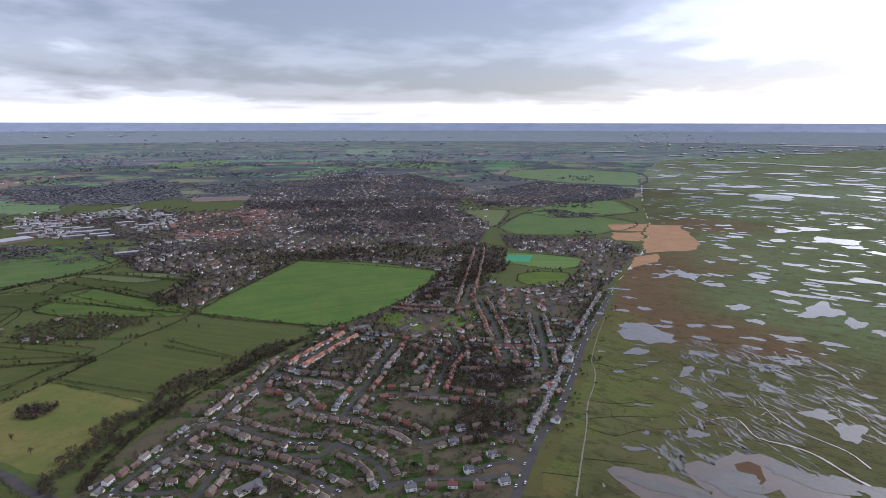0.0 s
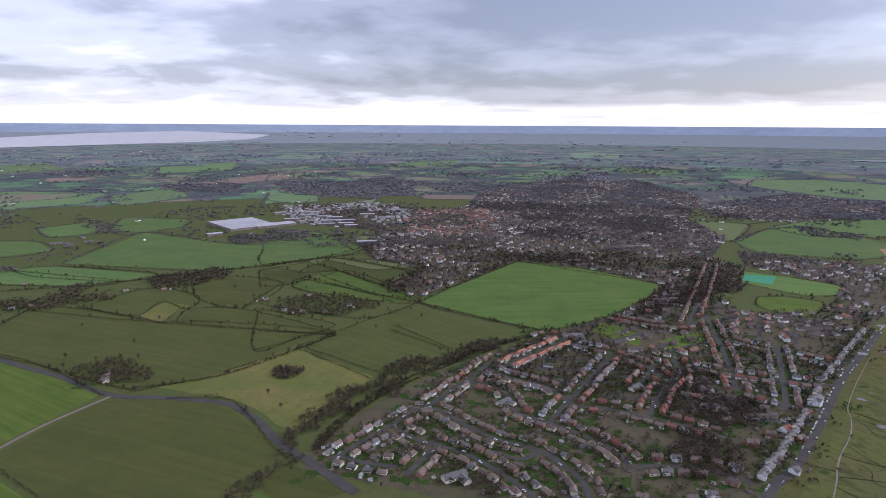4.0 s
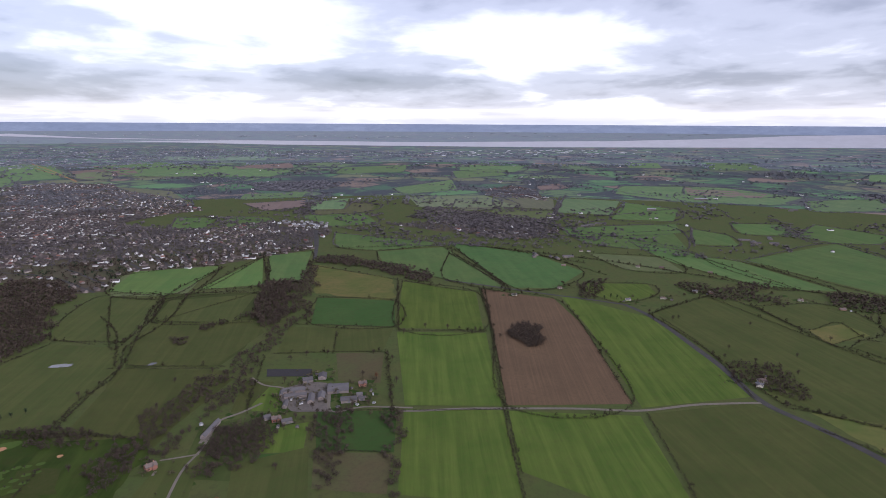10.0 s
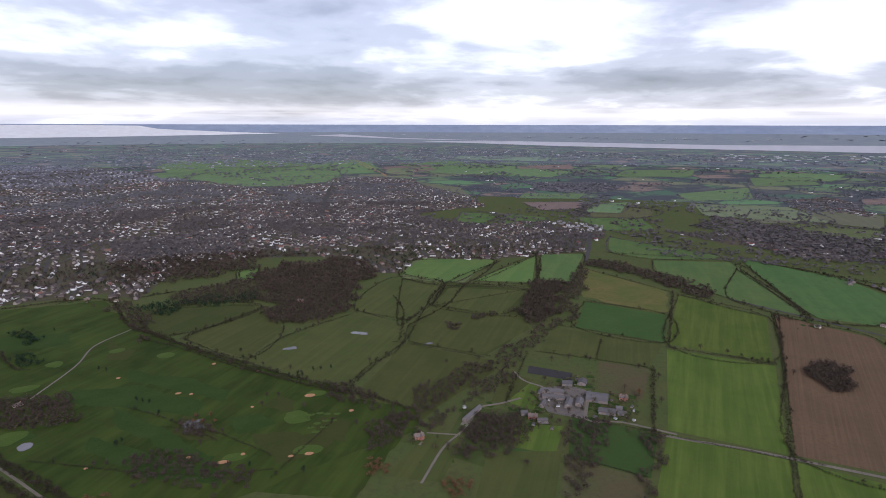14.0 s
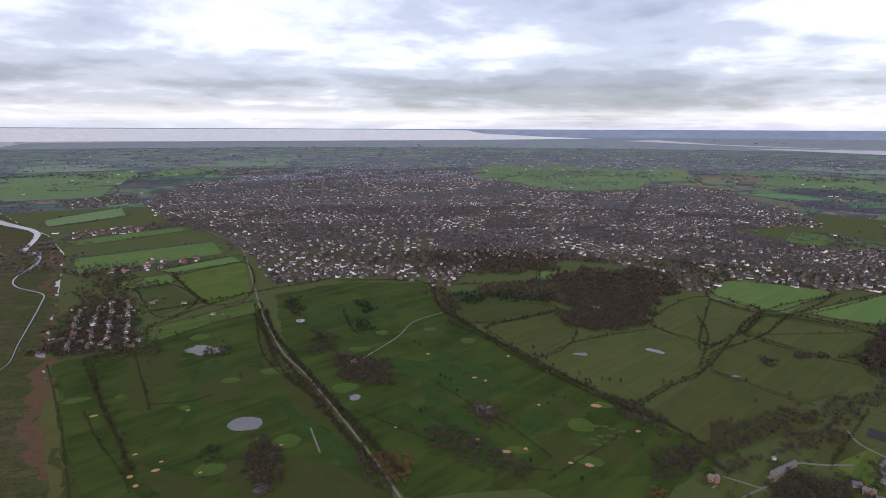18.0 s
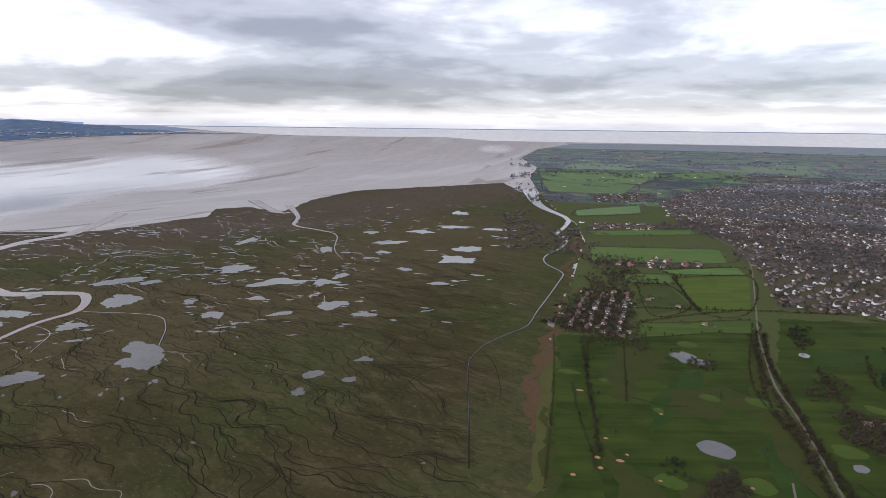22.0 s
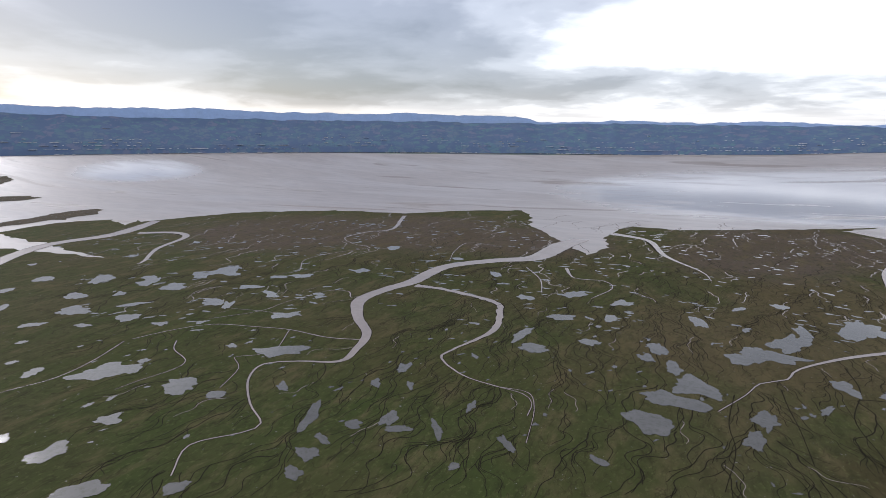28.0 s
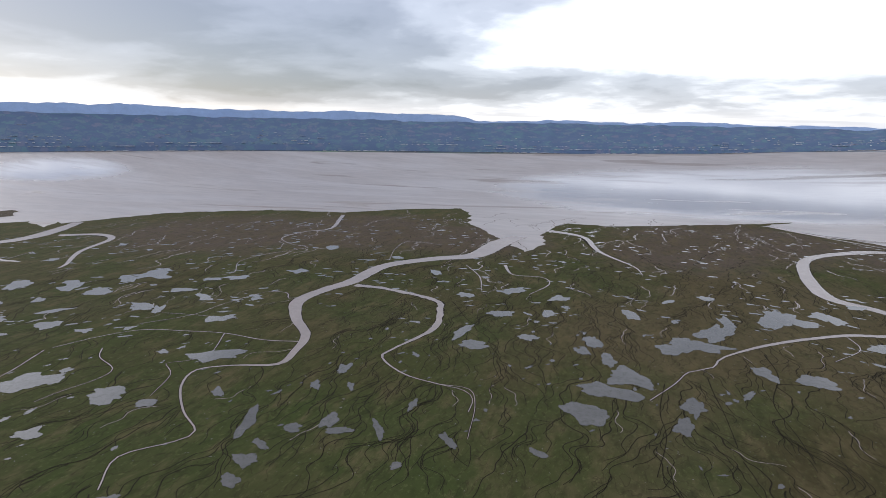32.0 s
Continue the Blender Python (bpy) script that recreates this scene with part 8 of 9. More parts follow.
tree("bare_tree", -224, -843, 7)
tree("bare_tree", -221, -770, 7)
tree("bare_tree", -354, -764, 7)
tree("bare_tree", -382, -789, 7)
tree("bare_tree", -335, -803, 7)
tree("bare_tree", -625, -427, 7)
tree("bare_tree", -642, -458, 7)
tree("bare_tree", -649, -373, 7)
tree("bare_tree", -639, -352, 7)
tree("orange_tree", -507, -400, 7)
tree("orange_tree", -496, -394, 7)
tree("orange_tree", -251, -447, 7)
tree("orange_tree", -255, -433, 7)
tree("orange_tree", -347, -380, 7)
tree("orange_tree", -350, -367, 7)
tree("orange_tree", -345, -354, 7)
tree("orange_tree", -334, -372, 7)
tree("bare_tree", -540, -288, 3)
tree("bare_tree", -549, -288, 3)
tree("bare_tree", -554, -282, 3)
tree("bare_tree", -554, -274, 3)
tree("bare_tree", -541, -268, 3)
tree("bare_tree", -535, -275, 3)
tree("bare_tree", -524, -275, 3)
tree("bare_tree", -546, -262, 3)
tree("bare_tree", -528, -263, 3)
tree("bare_tree", -613, -45, 8)
tree("bare_tree", -605, -36, 8)
tree("bare_tree", -606, -25, 8)
tree("bare_tree", -609, -14, 8)
tree("bare_tree", -601, -5, 8)
tree("bare_tree", -589, 1, 8)
tree("bare_tree", -608, -79, 8)
tree("bare_tree", -590, -55, 8)
tree("bare_tree", -586, -68, 8)
tree("bare_tree", -618, 7, 8)
tree("bare_tree", -618, -23, 8)
tree("bare_tree", -711, 27, 8)
tree("orange_tree", -699, 43, 9)


MOUTHS = np.array(CREEKS)
SEAWARD = -35.0        # the way that the marsh drains, degrees from +x
CELLS = {}


def rills(name, mat, count, dmin, dmax, az0, az1, width, length, label):
    """Many narrow wandering channels of the marsh, in one mesh."""
    V, F = [], []
    for i in range(count):
        az, dist = radians(rnd.uniform(az0, az1)), math.sqrt(rnd.uniform(dmin ** 2, dmax ** 2))
        x, y = -math.sin(az) * dist, math.cos(az) * dist
        head = radians(SEAWARD) + rnd.uniform(-0.08, 0.08)
        n = int(length * rnd.uniform(0.5, 1.6) / 4)
        seed = rnd.uniform(0, 500)
        pts = []
        for k in range(n):
            if k % 4 == 0 and np.hypot(MOUTHS[:, 0] - x, MOUTHS[:, 1] - y).min() < 12:
                break
            a = head + 0.8 * noise.noise((x / 190, y / 190, 3)) + 1.5 * noise.noise((x / 34, y / 34, 9)) + 1.0 * noise.noise((seed, k * 0.22, 4))
            x, y = x + 4 * math.cos(a), y + 4 * math.sin(a)
            pts.append((x, y, a, width * (0.35 + 0.65 * k / n)))
            if CELLS.setdefault((int(x // 4), int(y // 4)), seed) != seed and k > 12:
                break
        if len(pts) < 4:
            continue
        k0 = len(V)
        for k, (px, py, a, w) in enumerate(pts):
            V += [(px - math.sin(a) * w / 2, py + math.cos(a) * w / 2), (px + math.sin(a) * w / 2, py - math.cos(a) * w / 2)]
            if k:
                j = k0 + 2 * k
                F.append((j - 1, j + 1, j, j - 2))
    p, k = bowl(V)
    p[:, 2] += lift_at(0.70, np.array(V))
    ob = new(name, raw_mesh(name, p, F, [mat]))
    return tagged(ob, label, "creeks", kind="stuff")


rills("marsh_rills", "ditch", 1500, 400, 1350, 172, 262, 1.9, 300, "narrow dark winding rills across the marsh")
rills("marsh_rills", "ditch", 600, 400, 1300, 250, 294, 1.9, 300, "narrow dark winding rills across the marsh")
rills("marsh_rills", "ditch", 30, 480, 900, -34, -12, 1.0, 100, "narrow dark winding rills across the marsh")
rills("marsh_channels", "mudwater", 55, 480, 1100, 200, 290, 1.7, 190, "small pale winding water channels in the marsh")
rills("marsh_channels", "mudwater", 260, 1000, 2000, 185, 288, 3.0, 150, "small pale winding water channels in the marsh")
small_pools(520, -42, -15, 720, 2600, (6, 16), 0.5, None, -0.05)
small_pools(160, -44, -13, 2600, 5200, (26, 60), 0.6, None)
small_pools(750, -41, -22, 500, 880, (3, 11), 0.10, -72, -0.05)
small_pools(120, -46, -20, 430, 560, (4, 12), 0.3, -60)
small_pools(1500, 186, 292, 850, 1950, (3, 9), 0.4, None)
small_pools(260, 172, 215, 900, 2400, (4, 12), 0.35, None)
small_pools(170, 196, 292, 520, 950, (2, 6), 0.45, -60)

# ---------------------------------------------------------------- far houses
def box_house(n):
    """Unit gable house: walls 0..1, ridge along x."""
    v = np.array([(-.5, -.5, 0), (.5, -.5, 0), (.5, .5, 0), (-.5, .5, 0), (-.5, -.5, .6), (.5, -.5, .6), (.5, .5, .6), (-.5, .5, .6), (-.5, 0, 1), (.5, 0, 1),
                  (-.55, -.58, .55), (.55, -.58, .55), (.55, .58, .55), (-.55, .58, .55), (-.55, 0, 1.02), (.55, 0, 1.02)])
    return v


HOUSE_V = box_house(0)
HOUSE_T = np.array([(0, 1, 5), (0, 5, 4), (1, 2, 6), (1, 6, 5), (2, 3, 7), (2, 7, 6), (3, 0, 4), (3, 4, 7), (4, 8, 7), (5, 6, 9),
                    (10, 11, 15), (10, 15, 14), (13, 14, 15), (13, 15, 12)])
HOUSE_M = np.array([0] * 10 + [1] * 4)
TAKEN = []


def road_clear(xy, gap):
    ok = np.ones(len(xy), bool)
    for pts, w in ROADS:
        for a, b in zip(pts[:-1], pts[1:]):
            ab = b - a
            t = np.clip(((xy - a) @ ab) / max(ab @ ab, 1e-6), 0, 1)
            ok &= np.linalg.norm(xy - a - t[:, None] * ab, axis=1) > w / 2 + gap
    return ok


TOWNS = []


def town(pts, density, roofs, trees):
    """Rows of houses on both sides of gently bending streets, with garden trees behind them."""
    p = np.asarray(pts, float)
    d0 = np.hypot(*p.mean(0))
    lo, hi = p.min(0), p.max(0)
    size, mid = hi - lo, (lo + hi) / 2
    grow = max(1.0, d0 / 2600) if d0 > 4300 else 1.0
    gap, along, back = 50 * grow / density ** 0.3, 14 * grow / density ** 0.3, 12 * grow
    fit = math.sqrt(max(1.0, size[0] * size[1] * 4 / (gap * along) / 90000))
    gap, along, back = gap * fit, along * fit, back * fit
    turn, ph = rnd.uniform(0.2, 1.3), rnd.uniform(0, 6)
    reach = math.hypot(*size) * 0.56

    def bent(u, v):
        v2 = v + 42 * np.sin(u / 190 + ph) * np.cos(v / 260 + 1) + 22 * np.sin(u / 71 + v / 90)
        u2 = u + 36 * np.sin(v / 170 + 2 * ph) + 18 * np.sin(u / 230)
        t = turn + 0.55 * np.sin(u / 620 + ph) + 0.4 * np.sin(v / 540 + 1.7)
        return np.column_stack([mid[0] + u2 * np.cos(turn) - v2 * np.sin(turn) + 60 * np.sin(t), mid[1] + u2 * np.sin(turn) + v2 * np.cos(turn) - 60 * np.cos(t)])

    def allowed(xy):
        ok = inside(pts, xy)
        for q in TOWNS:
            ok &= ~inside(q, xy)
        return ok

    def leafy(xy):
        return np.array([noise.noise((a / 210, b / 210, 2)) + 0.5 * noise.noise((a / 80, b / 80, 8)) for a, b in xy])

    ks = np.arange(-reach, reach, gap)
    us = np.arange(-reach, reach, along)
    # streets
    SV, SF = [], []
    for k in ks:
        uu = np.arange(-reach, reach, 16.0 * fit * grow)
        line = bent(uu, np.full(len(uu), k))
        ok = allowed(line) & (np.hypot(line[:, 0], line[:, 1]) < 3200)
        tan = np.gradient(line, axis=0)
        tan /= np.linalg.norm(tan, axis=1)[:, None]
        nor = np.column_stack([-tan[:, 1], tan[:, 0]]) * 3.4
        for i in np.where(ok[:-1] & ok[1:])[0]:
            n = len(SV)
            SV += [line[i] + nor[i], line[i] - nor[i], line[i + 1] - nor[i + 1], line[i + 1] + nor[i + 1]]
            SF.append((n, n + 1, n + 2, n + 3))
    if SV:
        SV = np.array(SV)
        b, k = bowl(SV)
        b[:, 2] += lift_at(0.5, SV)
        tagged(new("town_streets", raw_mesh("town_streets", b, SF, ["asphalt"])), "grey streets between rows of houses", "street", kind="stuff")
    # houses
    gu, gv = np.meshgrid(us, np.concatenate([ks - back, ks + back]))
    gu = gu + rng.uniform(-0.3, 0.3, gu.shape) * along
    gv = gv + rng.normal(0, 3.0, gv.shape)
    u, v = gu.ravel(), gv.ravel()
    xy = bent(u, v)
    ok = allowed(xy)
    u, v, xy = u[ok], v[ok], xy[ok]
    d = bent(u + 2, v) - xy
    ang = np.arctan2(d[:, 1], d[:, 0]) + rng.normal(0, 0.09, len(xy)) + rng.choice([0, math.pi / 2], len(xy), p=[0.8, 0.2])
    green = leafy(xy)
    far = np.hypot(xy[:, 0], xy[:, 1])
    ok = road_clear(xy, 6) & (rng.random(len(xy)) < np.clip(0.84 - 2.6 * np.maximum(green + 0.05, 0), 0.06, 1) * np.clip(2400 / far, 0, 1) ** (0.8 if d0 < 4300 else 1.3) * (1 if d0 < 7000 else 0.4))
    if TAKEN:
        t = np.array(TAKEN)
        for i in np.where(ok & (far < 1500))[0]:
            if np.min(np.abs(t - xy[i]).sum(1)) < 19:
                ok[i] = False
    hx, a = xy[ok], ang[ok]
    if len(hx):
        b, k = bowl(hx)
        big = grow * np.clip(np.hypot(hx[:, 0], hx[:, 1]) / 2600, 1, 1.25) * k
        L_, W_, H_ = rng.uniform(7.5, 15, len(hx)) * big, rng.uniform(6.2, 8, len(hx)) * big, rng.choice([4.6, 6.2, 6.8], len(hx)) * rng.uniform(0.9, 1.1, len(hx)) * k * (1.0 if d0 < 4300 else 0.9)
        ca, sa = np.cos(a)[:, None], np.sin(a)[:, None]
        X = HOUSE_V[None, :, 0] * L_[:, None]
        Y = HOUSE_V[None, :, 1] * W_[:, None]
        V = np.stack([X * ca - Y * sa + b[:, :1], X * sa + Y * ca + b[:, 1:2], HOUSE_V[None, :, 2] * H_[:, None] + b[:, 2:3]], -1).reshape(-1, 3)
        T_ = (HOUSE_T[None] + (np.arange(len(hx)) * 16)[:, None, None]).reshape(-1, 3)
        run = np.array([noise.noise((q[0] / 90, q[1] / 90, 44)) for q in hx])
        white = rng.random(len(hx)) < 0.27 + 0.55 * np.clip(run, 0, 1)
        red = rng.random(len(hx)) < (0.6 if roofs == "red" else 0.05)
        M_ = np.tile(HOUSE_M, len(hx)) + np.repeat(white.astype(int) * 2, 14) * np.tile(HOUSE_M == 0, len(hx)) + np.repeat(red.astype(int) * 2, 14) * np.tile(HOUSE_M == 1, len(hx))
        kinds = ["far_wall", "far_roof_white" if roofs == "white" else "far_roof", "far_white", "far_roof_red", "hazed_wall", "hazed_roof", "hazed_white", "hazed_roof"]
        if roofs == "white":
            kinds[4:] = ["hazed_white"] * 4
        # houses past 3500 m switch to the colours with haze in them
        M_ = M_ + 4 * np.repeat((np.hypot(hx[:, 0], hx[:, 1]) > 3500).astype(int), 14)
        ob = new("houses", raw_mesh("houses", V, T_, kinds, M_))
        tagged(ob, "close rows of small houses with pitched roofs", "houses", kind="stuff")
    if trees and d0 < 6500:
        m = min(120000, int(size[0] * size[1] / (52 * grow ** 2) * trees * min(1, density * 1.4)))
        tx = rng.uniform(lo, hi, (m, 2))
        tx = tx[allowed(tx)]
        dense = leafy(tx)
        away = np.hypot(tx[:, 0], tx[:, 1])
        tx = tx[(rng.random(len(tx)) < np.clip(0.50 + 1.6 * dense, 0.16, 1) * np.clip(1800 / away, 0.25, 1) * (0.8 if d0 < 1200 else 1)) & road_clear(tx, 1)]
        sc = np.clip(np.hypot(tx[:, 0], tx[:, 1]) / 2000, 1, 2.2)
        h = rng.uniform(3.5, 9.5, len(tx))
        w = h * 0.95 * sc ** 0.9
        q = len(tx) * 4 // 5
        grove("garden_trees", tx[:q], h[:q], w[:q], "bare", "bare brown garden trees and shrubs", "trees")
        grove("garden_trees", tx[q:], h[q:], w[q:], "pine", "dark evergreen garden trees", "trees")
    TOWNS.append(pts)


# ---------------------------------------------------------------- near houses, each a thing with parts
def part(name, bm, mat, parent, label=""):
    me = bpy.data.meshes.new(name)
    bm.to_mesh(me)
    bm.free()
    me.materials.append(MATS[mat])
    ob = new(name, me)
    ob.parent = parent
    return tagged(ob, label)


def prism(bm, x0, x1, y0, y1, z0, z1):
    v = [bm.verts.new(c) for c in ((x0, y0, z0), (x1, y0, z0), (x1, y1, z0), (x0, y1, z0), (x0, y0, z1), (x1, y0, z1), (x1, y1, z1), (x0, y1, z1))]
    for q in ((3, 2, 1, 0), (4, 5, 6, 7), (0, 1, 5, 4), (1, 2, 6, 5), (2, 3, 7, 6), (3, 0, 4, 7)):
        bm.faces.new([v[i] for i in q])


def gable(bm, x0, x1, y0, y1, z, rise, over=0.5, thick=0.25, hip=0.0):
    """A pitched roof with eaves; ridge along x; hip draws the ridge's ends in."""
    ym = (y0 + y1) / 2
    drop = rise * over / ((y1 - y0) / 2)
    pts = []
    for dz in (0, -thick):
        pts += [(x0 - over, y0 - over, z - drop + dz), (x1 + over, y0 - over, z - drop + dz), (x1 + over, y1 + over, z - drop + dz), (x0 - over, y1 + over, z - drop + dz),
                (x0 - over + hip, ym, z + rise + dz), (x1 + over - hip, ym, z + rise + dz)]
    v = [bm.verts.new(c) for c in pts]
    for q in ((0, 1, 5, 4), (2, 3, 4, 5), (6, 10, 11, 7), (8, 11, 10, 9), (0, 6, 7, 1), (2, 8, 9, 3)):
        bm.faces.new([v[i] for i in q])
    if hip:
        bm.faces.new([v[i] for i in (1, 2, 5)])
        bm.faces.new([v[i] for i in (3, 0, 4)])
        bm.faces.new([v[i] for i in (1, 7, 8, 2)])
        bm.faces.new([v[i] for i in (3, 9, 6, 0)])
    else:
        bm.faces.new([v[i] for i in (1, 7, 11, 5)])
        bm.faces.new([v[i] for i in (2, 5, 11, 8)])
        bm.faces.new([v[i] for i in (0, 4, 10, 6)])
        bm.faces.new([v[i] for i in (3, 9, 10, 4)])


def body(bm, x0, x1, y0, y1, h, rise, hip):
    prism(bm, x0, x1, y0, y1, 0, h)
    if not hip:
        ym = (y0 + y1) / 2
        for x in (x0, x1):
            v = [bm.verts.new(c) for c in ((x, y0, h), (x, y1, h), (x, ym, h + rise))]
            bm.faces.new(v if x == x1 else v[::-1])


def make_house(name, length, deep, h, rise, wall, roof, label, hip=0.0, wing=None, chimneys=(0.3,), plain=False):
    if not plain:
        PLAIN.append((name, length, deep, h, rise, wall, roof, label, hip, wing, chimneys[:1]))
    base = new(name)
    tagged(base, label, "house")
    bm = bmesh.new()
    body(bm, -length / 2, length / 2, -deep / 2, deep / 2, h, rise, hip)
    part("wall", bm, wall, base)
    bm = bmesh.new()
    gable(bm, -length / 2, length / 2, -deep / 2, deep / 2, h, rise, hip=hip)
    part("roof", bm, roof, base)
    for c in chimneys:
        bm = bmesh.new()
        prism(bm, c * length - 0.5, c * length + 0.5, -0.45, 0.45, h + rise * 0.5, h + rise + 1.1)
        stack = part("chimney", bm, "brick_brown", base)
        if not plain:
            bm = bmesh.new()
            bmesh.ops.create_cone(bm, cap_ends=True, segments=8, radius1=0.24, radius2=0.18, depth=0.6, matrix=Matrix.Translation((c * length, 0, h + rise + 1.4)))
            part("chimney_pot", bm, "tile_orange", stack, "clay chimney pot")
    if wing:
        wl, wd, wh, wr, x = wing
        bm = bmesh.new()
        prism(bm, x - wl / 2, x + wl / 2, -deep / 2 - wd, -deep / 2 + 0.02, 0, wh)
        v = [bm.verts.new(c) for c in ((x - wl / 2, -deep / 2 - wd, wh), (x + wl / 2, -deep / 2 - wd, wh), (x, -deep / 2 - wd, wh + wr))]
        bm.faces.new(v)
        part("wing", bm, wall, base)
        bm = bmesh.new()
        gable(bm, -deep / 2 - wd, 0, x - wl / 2, x + wl / 2, wh, wr, over=0.4)
        bmesh.ops.transform(bm, matrix=Matrix(((0, 1, 0, 0), (1, 0, 0, 0), (0, 0, 1, 0), (0, 0, 0, 1))), verts=bm.verts)
        bmesh.ops.reverse_faces(bm, faces=bm.faces)
        part("wing_roof", bm, roof, base)
    if plain:
        return base
    rows = [1.0] if h < 3.5 else [1.0, 3.7]
    cols = [-0.3, 0.3]
    for y in (-1, 1):
        for z in rows:
            for c in cols:
                if wing and y < 0 and abs(c * length - wing[4]) < wing[0] / 2 + 1:
                    continue
                bm = bmesh.new()
                yy = y * (deep / 2 + 0.03)
                prism(bm, c * length - 1.2, c * length + 1.2, min(yy, yy - y * 0.1), max(yy, yy - y * 0.1), z, z + 1.25)
                part("window", bm, "window_glass", base)
    bm = bmesh.new()
    prism(bm, 0.02 * length - 0.5, 0.02 * length + 0.5, -deep / 2 - 0.05, -deep / 2 + 0.05, 0, 2.05)
    part("door", bm, "door_paint", base)
    return base


PROTO = {}
PLAIN = []
PROTO["bung"] = [make_house("bungalow", 12.6, 8.2, 2.6, 2.6, "brick_brown", "tile_brown", "small brick bungalow with brown tiled roof"),
                 make_house("bungalow", 12.0, 8.0, 2.6, 2.5, "render_cream", "tile_brown", "cream bungalow with brown hipped roof", hip=3.2),
                 make_house("bungalow", 11.4, 8.2, 2.7, 2.6, "render_cream", "slate", "pale bungalow with grey roof and front gable", wing=(4.2, 2.0, 2.6, 1.6, 2.8))]
PROTO["semi_brown"] = [make_house("semi_detached_house", 12.4, 8.2, 5.0, 2.7, "brick_brown", "tile_brown", "brown brick semi-detached house with tiled roof", chimneys=(-0.25, 0.25)),
                       make_house("semi_detached_house", 12.0, 8.0, 5.0, 2.6, "render_cream", "tile_brown", "cream semi-detached house with hipped brown roof", hip=2.55, chimneys=(0.0,))]
PROTO["semi_white"] = [make_house("semi_detached_house", 12.2, 8.2, 5.0, 2.7, "render_white", "tile_brown", "white rendered semi-detached house with brown roof", chimneys=(-0.3, 0.3)),
                       make_house("semi_detached_house", 11.8, 8.0, 5.0, 2.7, "render_white", "slate", "white semi-detached house with slate roof", hip=2.4, wing=(3, 1.2, 4.5, 1.28, -2.25))]
PROTO["semi_red"] = [make_house("semi_detached_house", 12.2, 8.2, 5.0, 2.7, "brick_red", "tile_red", "red brick semi-detached house with red roof", chimneys=(-0.3, 0.3)),
                     make_house("semi_detached_house", 12.2, 8.2, 5.0, 2.7, "brick_red", "tile_brown", "red brick semi-detached house with dark roof", hip=2.4)]
PROTO["terr_orange"] = [make_house("terraced_house", 8.4, 8.6, 5.0, 2.6, "render_cream", "tile_orange", "cream terraced house with orange tiled roof")]
PROTO["terr_cream"] = [make_house("terraced_house", 8.4, 8.6, 5.0, 2.6, "render_white", "tile_red", "white terraced house with red tiled roof")]
PROTO["terr_white"] = [make_house("terraced_house", 7.31, 8.033, 5.22, 2.296, "render_white", "slate", "white seafront terraced house with slate roof"),
                       make_house("terraced_house", 7.48, 8.033, 5.76, 2.46, "render_cream", "slate", "cream seafront terraced house with slate roof", wing=(3, 1.2, 5.58, 1.6, 0))]
PROTO["villa"] = [make_house("villa", 11.9, 8.925, 5.04, 2.788, "render_white", "slate", "large white villa with slate roof and gables", wing=(4.5, 2.8, 5.04, 2.24, -2.25), chimneys=(-0.3, 0.3)),
                  make_house("villa", 12.75, 8.925, 4.86, 2.788, "brick_red", "tile_brown", "large brick villa with brown roof", wing=(4.5, 2.4, 4.86, 2.24, 2.25), chimneys=(-0.3, 0.3)),
                  make_house("villa", 11.05, 8.925, 4.86, 2.952, "render_white", "tile_red", "white villa with red roof and gable", wing=(4.12, 2.4, 4.86, 2.08, 1.5))]
PROTO["inn"] = [make_house("seafront_inn", 22.1, 11.6, 6.75, 3.444, "render_white", "slate", "long white seafront inn with grey roof", wing=(6.75, 3.2, 6.75, 2.88, -4.5), chimneys=(-0.35, 0.1, 0.35))]
PROTO["hall"] = [make_house("village_hall", 25.5, 10.71, 4.05, 2.46, "render_cream", "slate", "long pale hall with grey roof", wing=(8.25, 11.2, 3.78, 2.08, 6), chimneys=())]
PLAINS = {}
ORDER = {ob.name: i for i, ob in enumerate(ob for group in PROTO.values() for ob in group)}
USED = set()
COUNT = [0]


def put_house(kind, x, y, rot):
    options = PROTO[kind]
    proto = options[rnd.randrange(len(options))]
    d0 = math.hypot(x, y)
    if d0 > 740:
        spec = PLAIN[ORDER[proto.name]]
        if proto.name not in PLAINS:
            PLAINS[proto.name] = make_house(*spec, plain=True)
        proto = PLAINS[proto.name]
    m = pose(x, y, 0.1, 0, 0, rot) @ Matrix.Scale(0.86, 4) if d0 < NEAR else None
    TAKEN.append((x, y))
    if m is None:
        p, k = bowl([(x, y)])
        m = pose(*p[0], 0, 0, rot) @ Matrix.Scale(k[0], 4)
    COUNT[0] += 1
    if proto.name in USED:
        return copy_thing(proto, m)
    USED.add(proto.name)
    proto.matrix_basis = m
    return proto


def place(kind, x, y, rot, length=None, deep=None):
    gap = 14 if kind in PROTO else 26 if kind == "shed" else 0
    if gap and any(math.hypot(x - q[0], y - q[1]) < gap for q in TAKEN):
        return None
    if kind in PROTO:
        return put_house(kind, x, y, rot)
    if kind == "farm":
        for i in range(5):
            place("barn", x + rnd.uniform(-45, 45), y + rnd.uniform(-45, 45), rot + rnd.choice((0, 90)), rnd.uniform(15, 40), rnd.uniform(9, 16))
        return None
    name, roof, label = ("warehouse", "metal_roof", "long pale metal-clad warehouse with low roof") if kind == "shed" else ("barn", "barn_roof", "grey farm barn with pitched roof")
    p, k = bowl([(x, y)])
    TAKEN.append((x, y))
    base = new(name)
    tagged(base, label, name)
    big = deep > 50
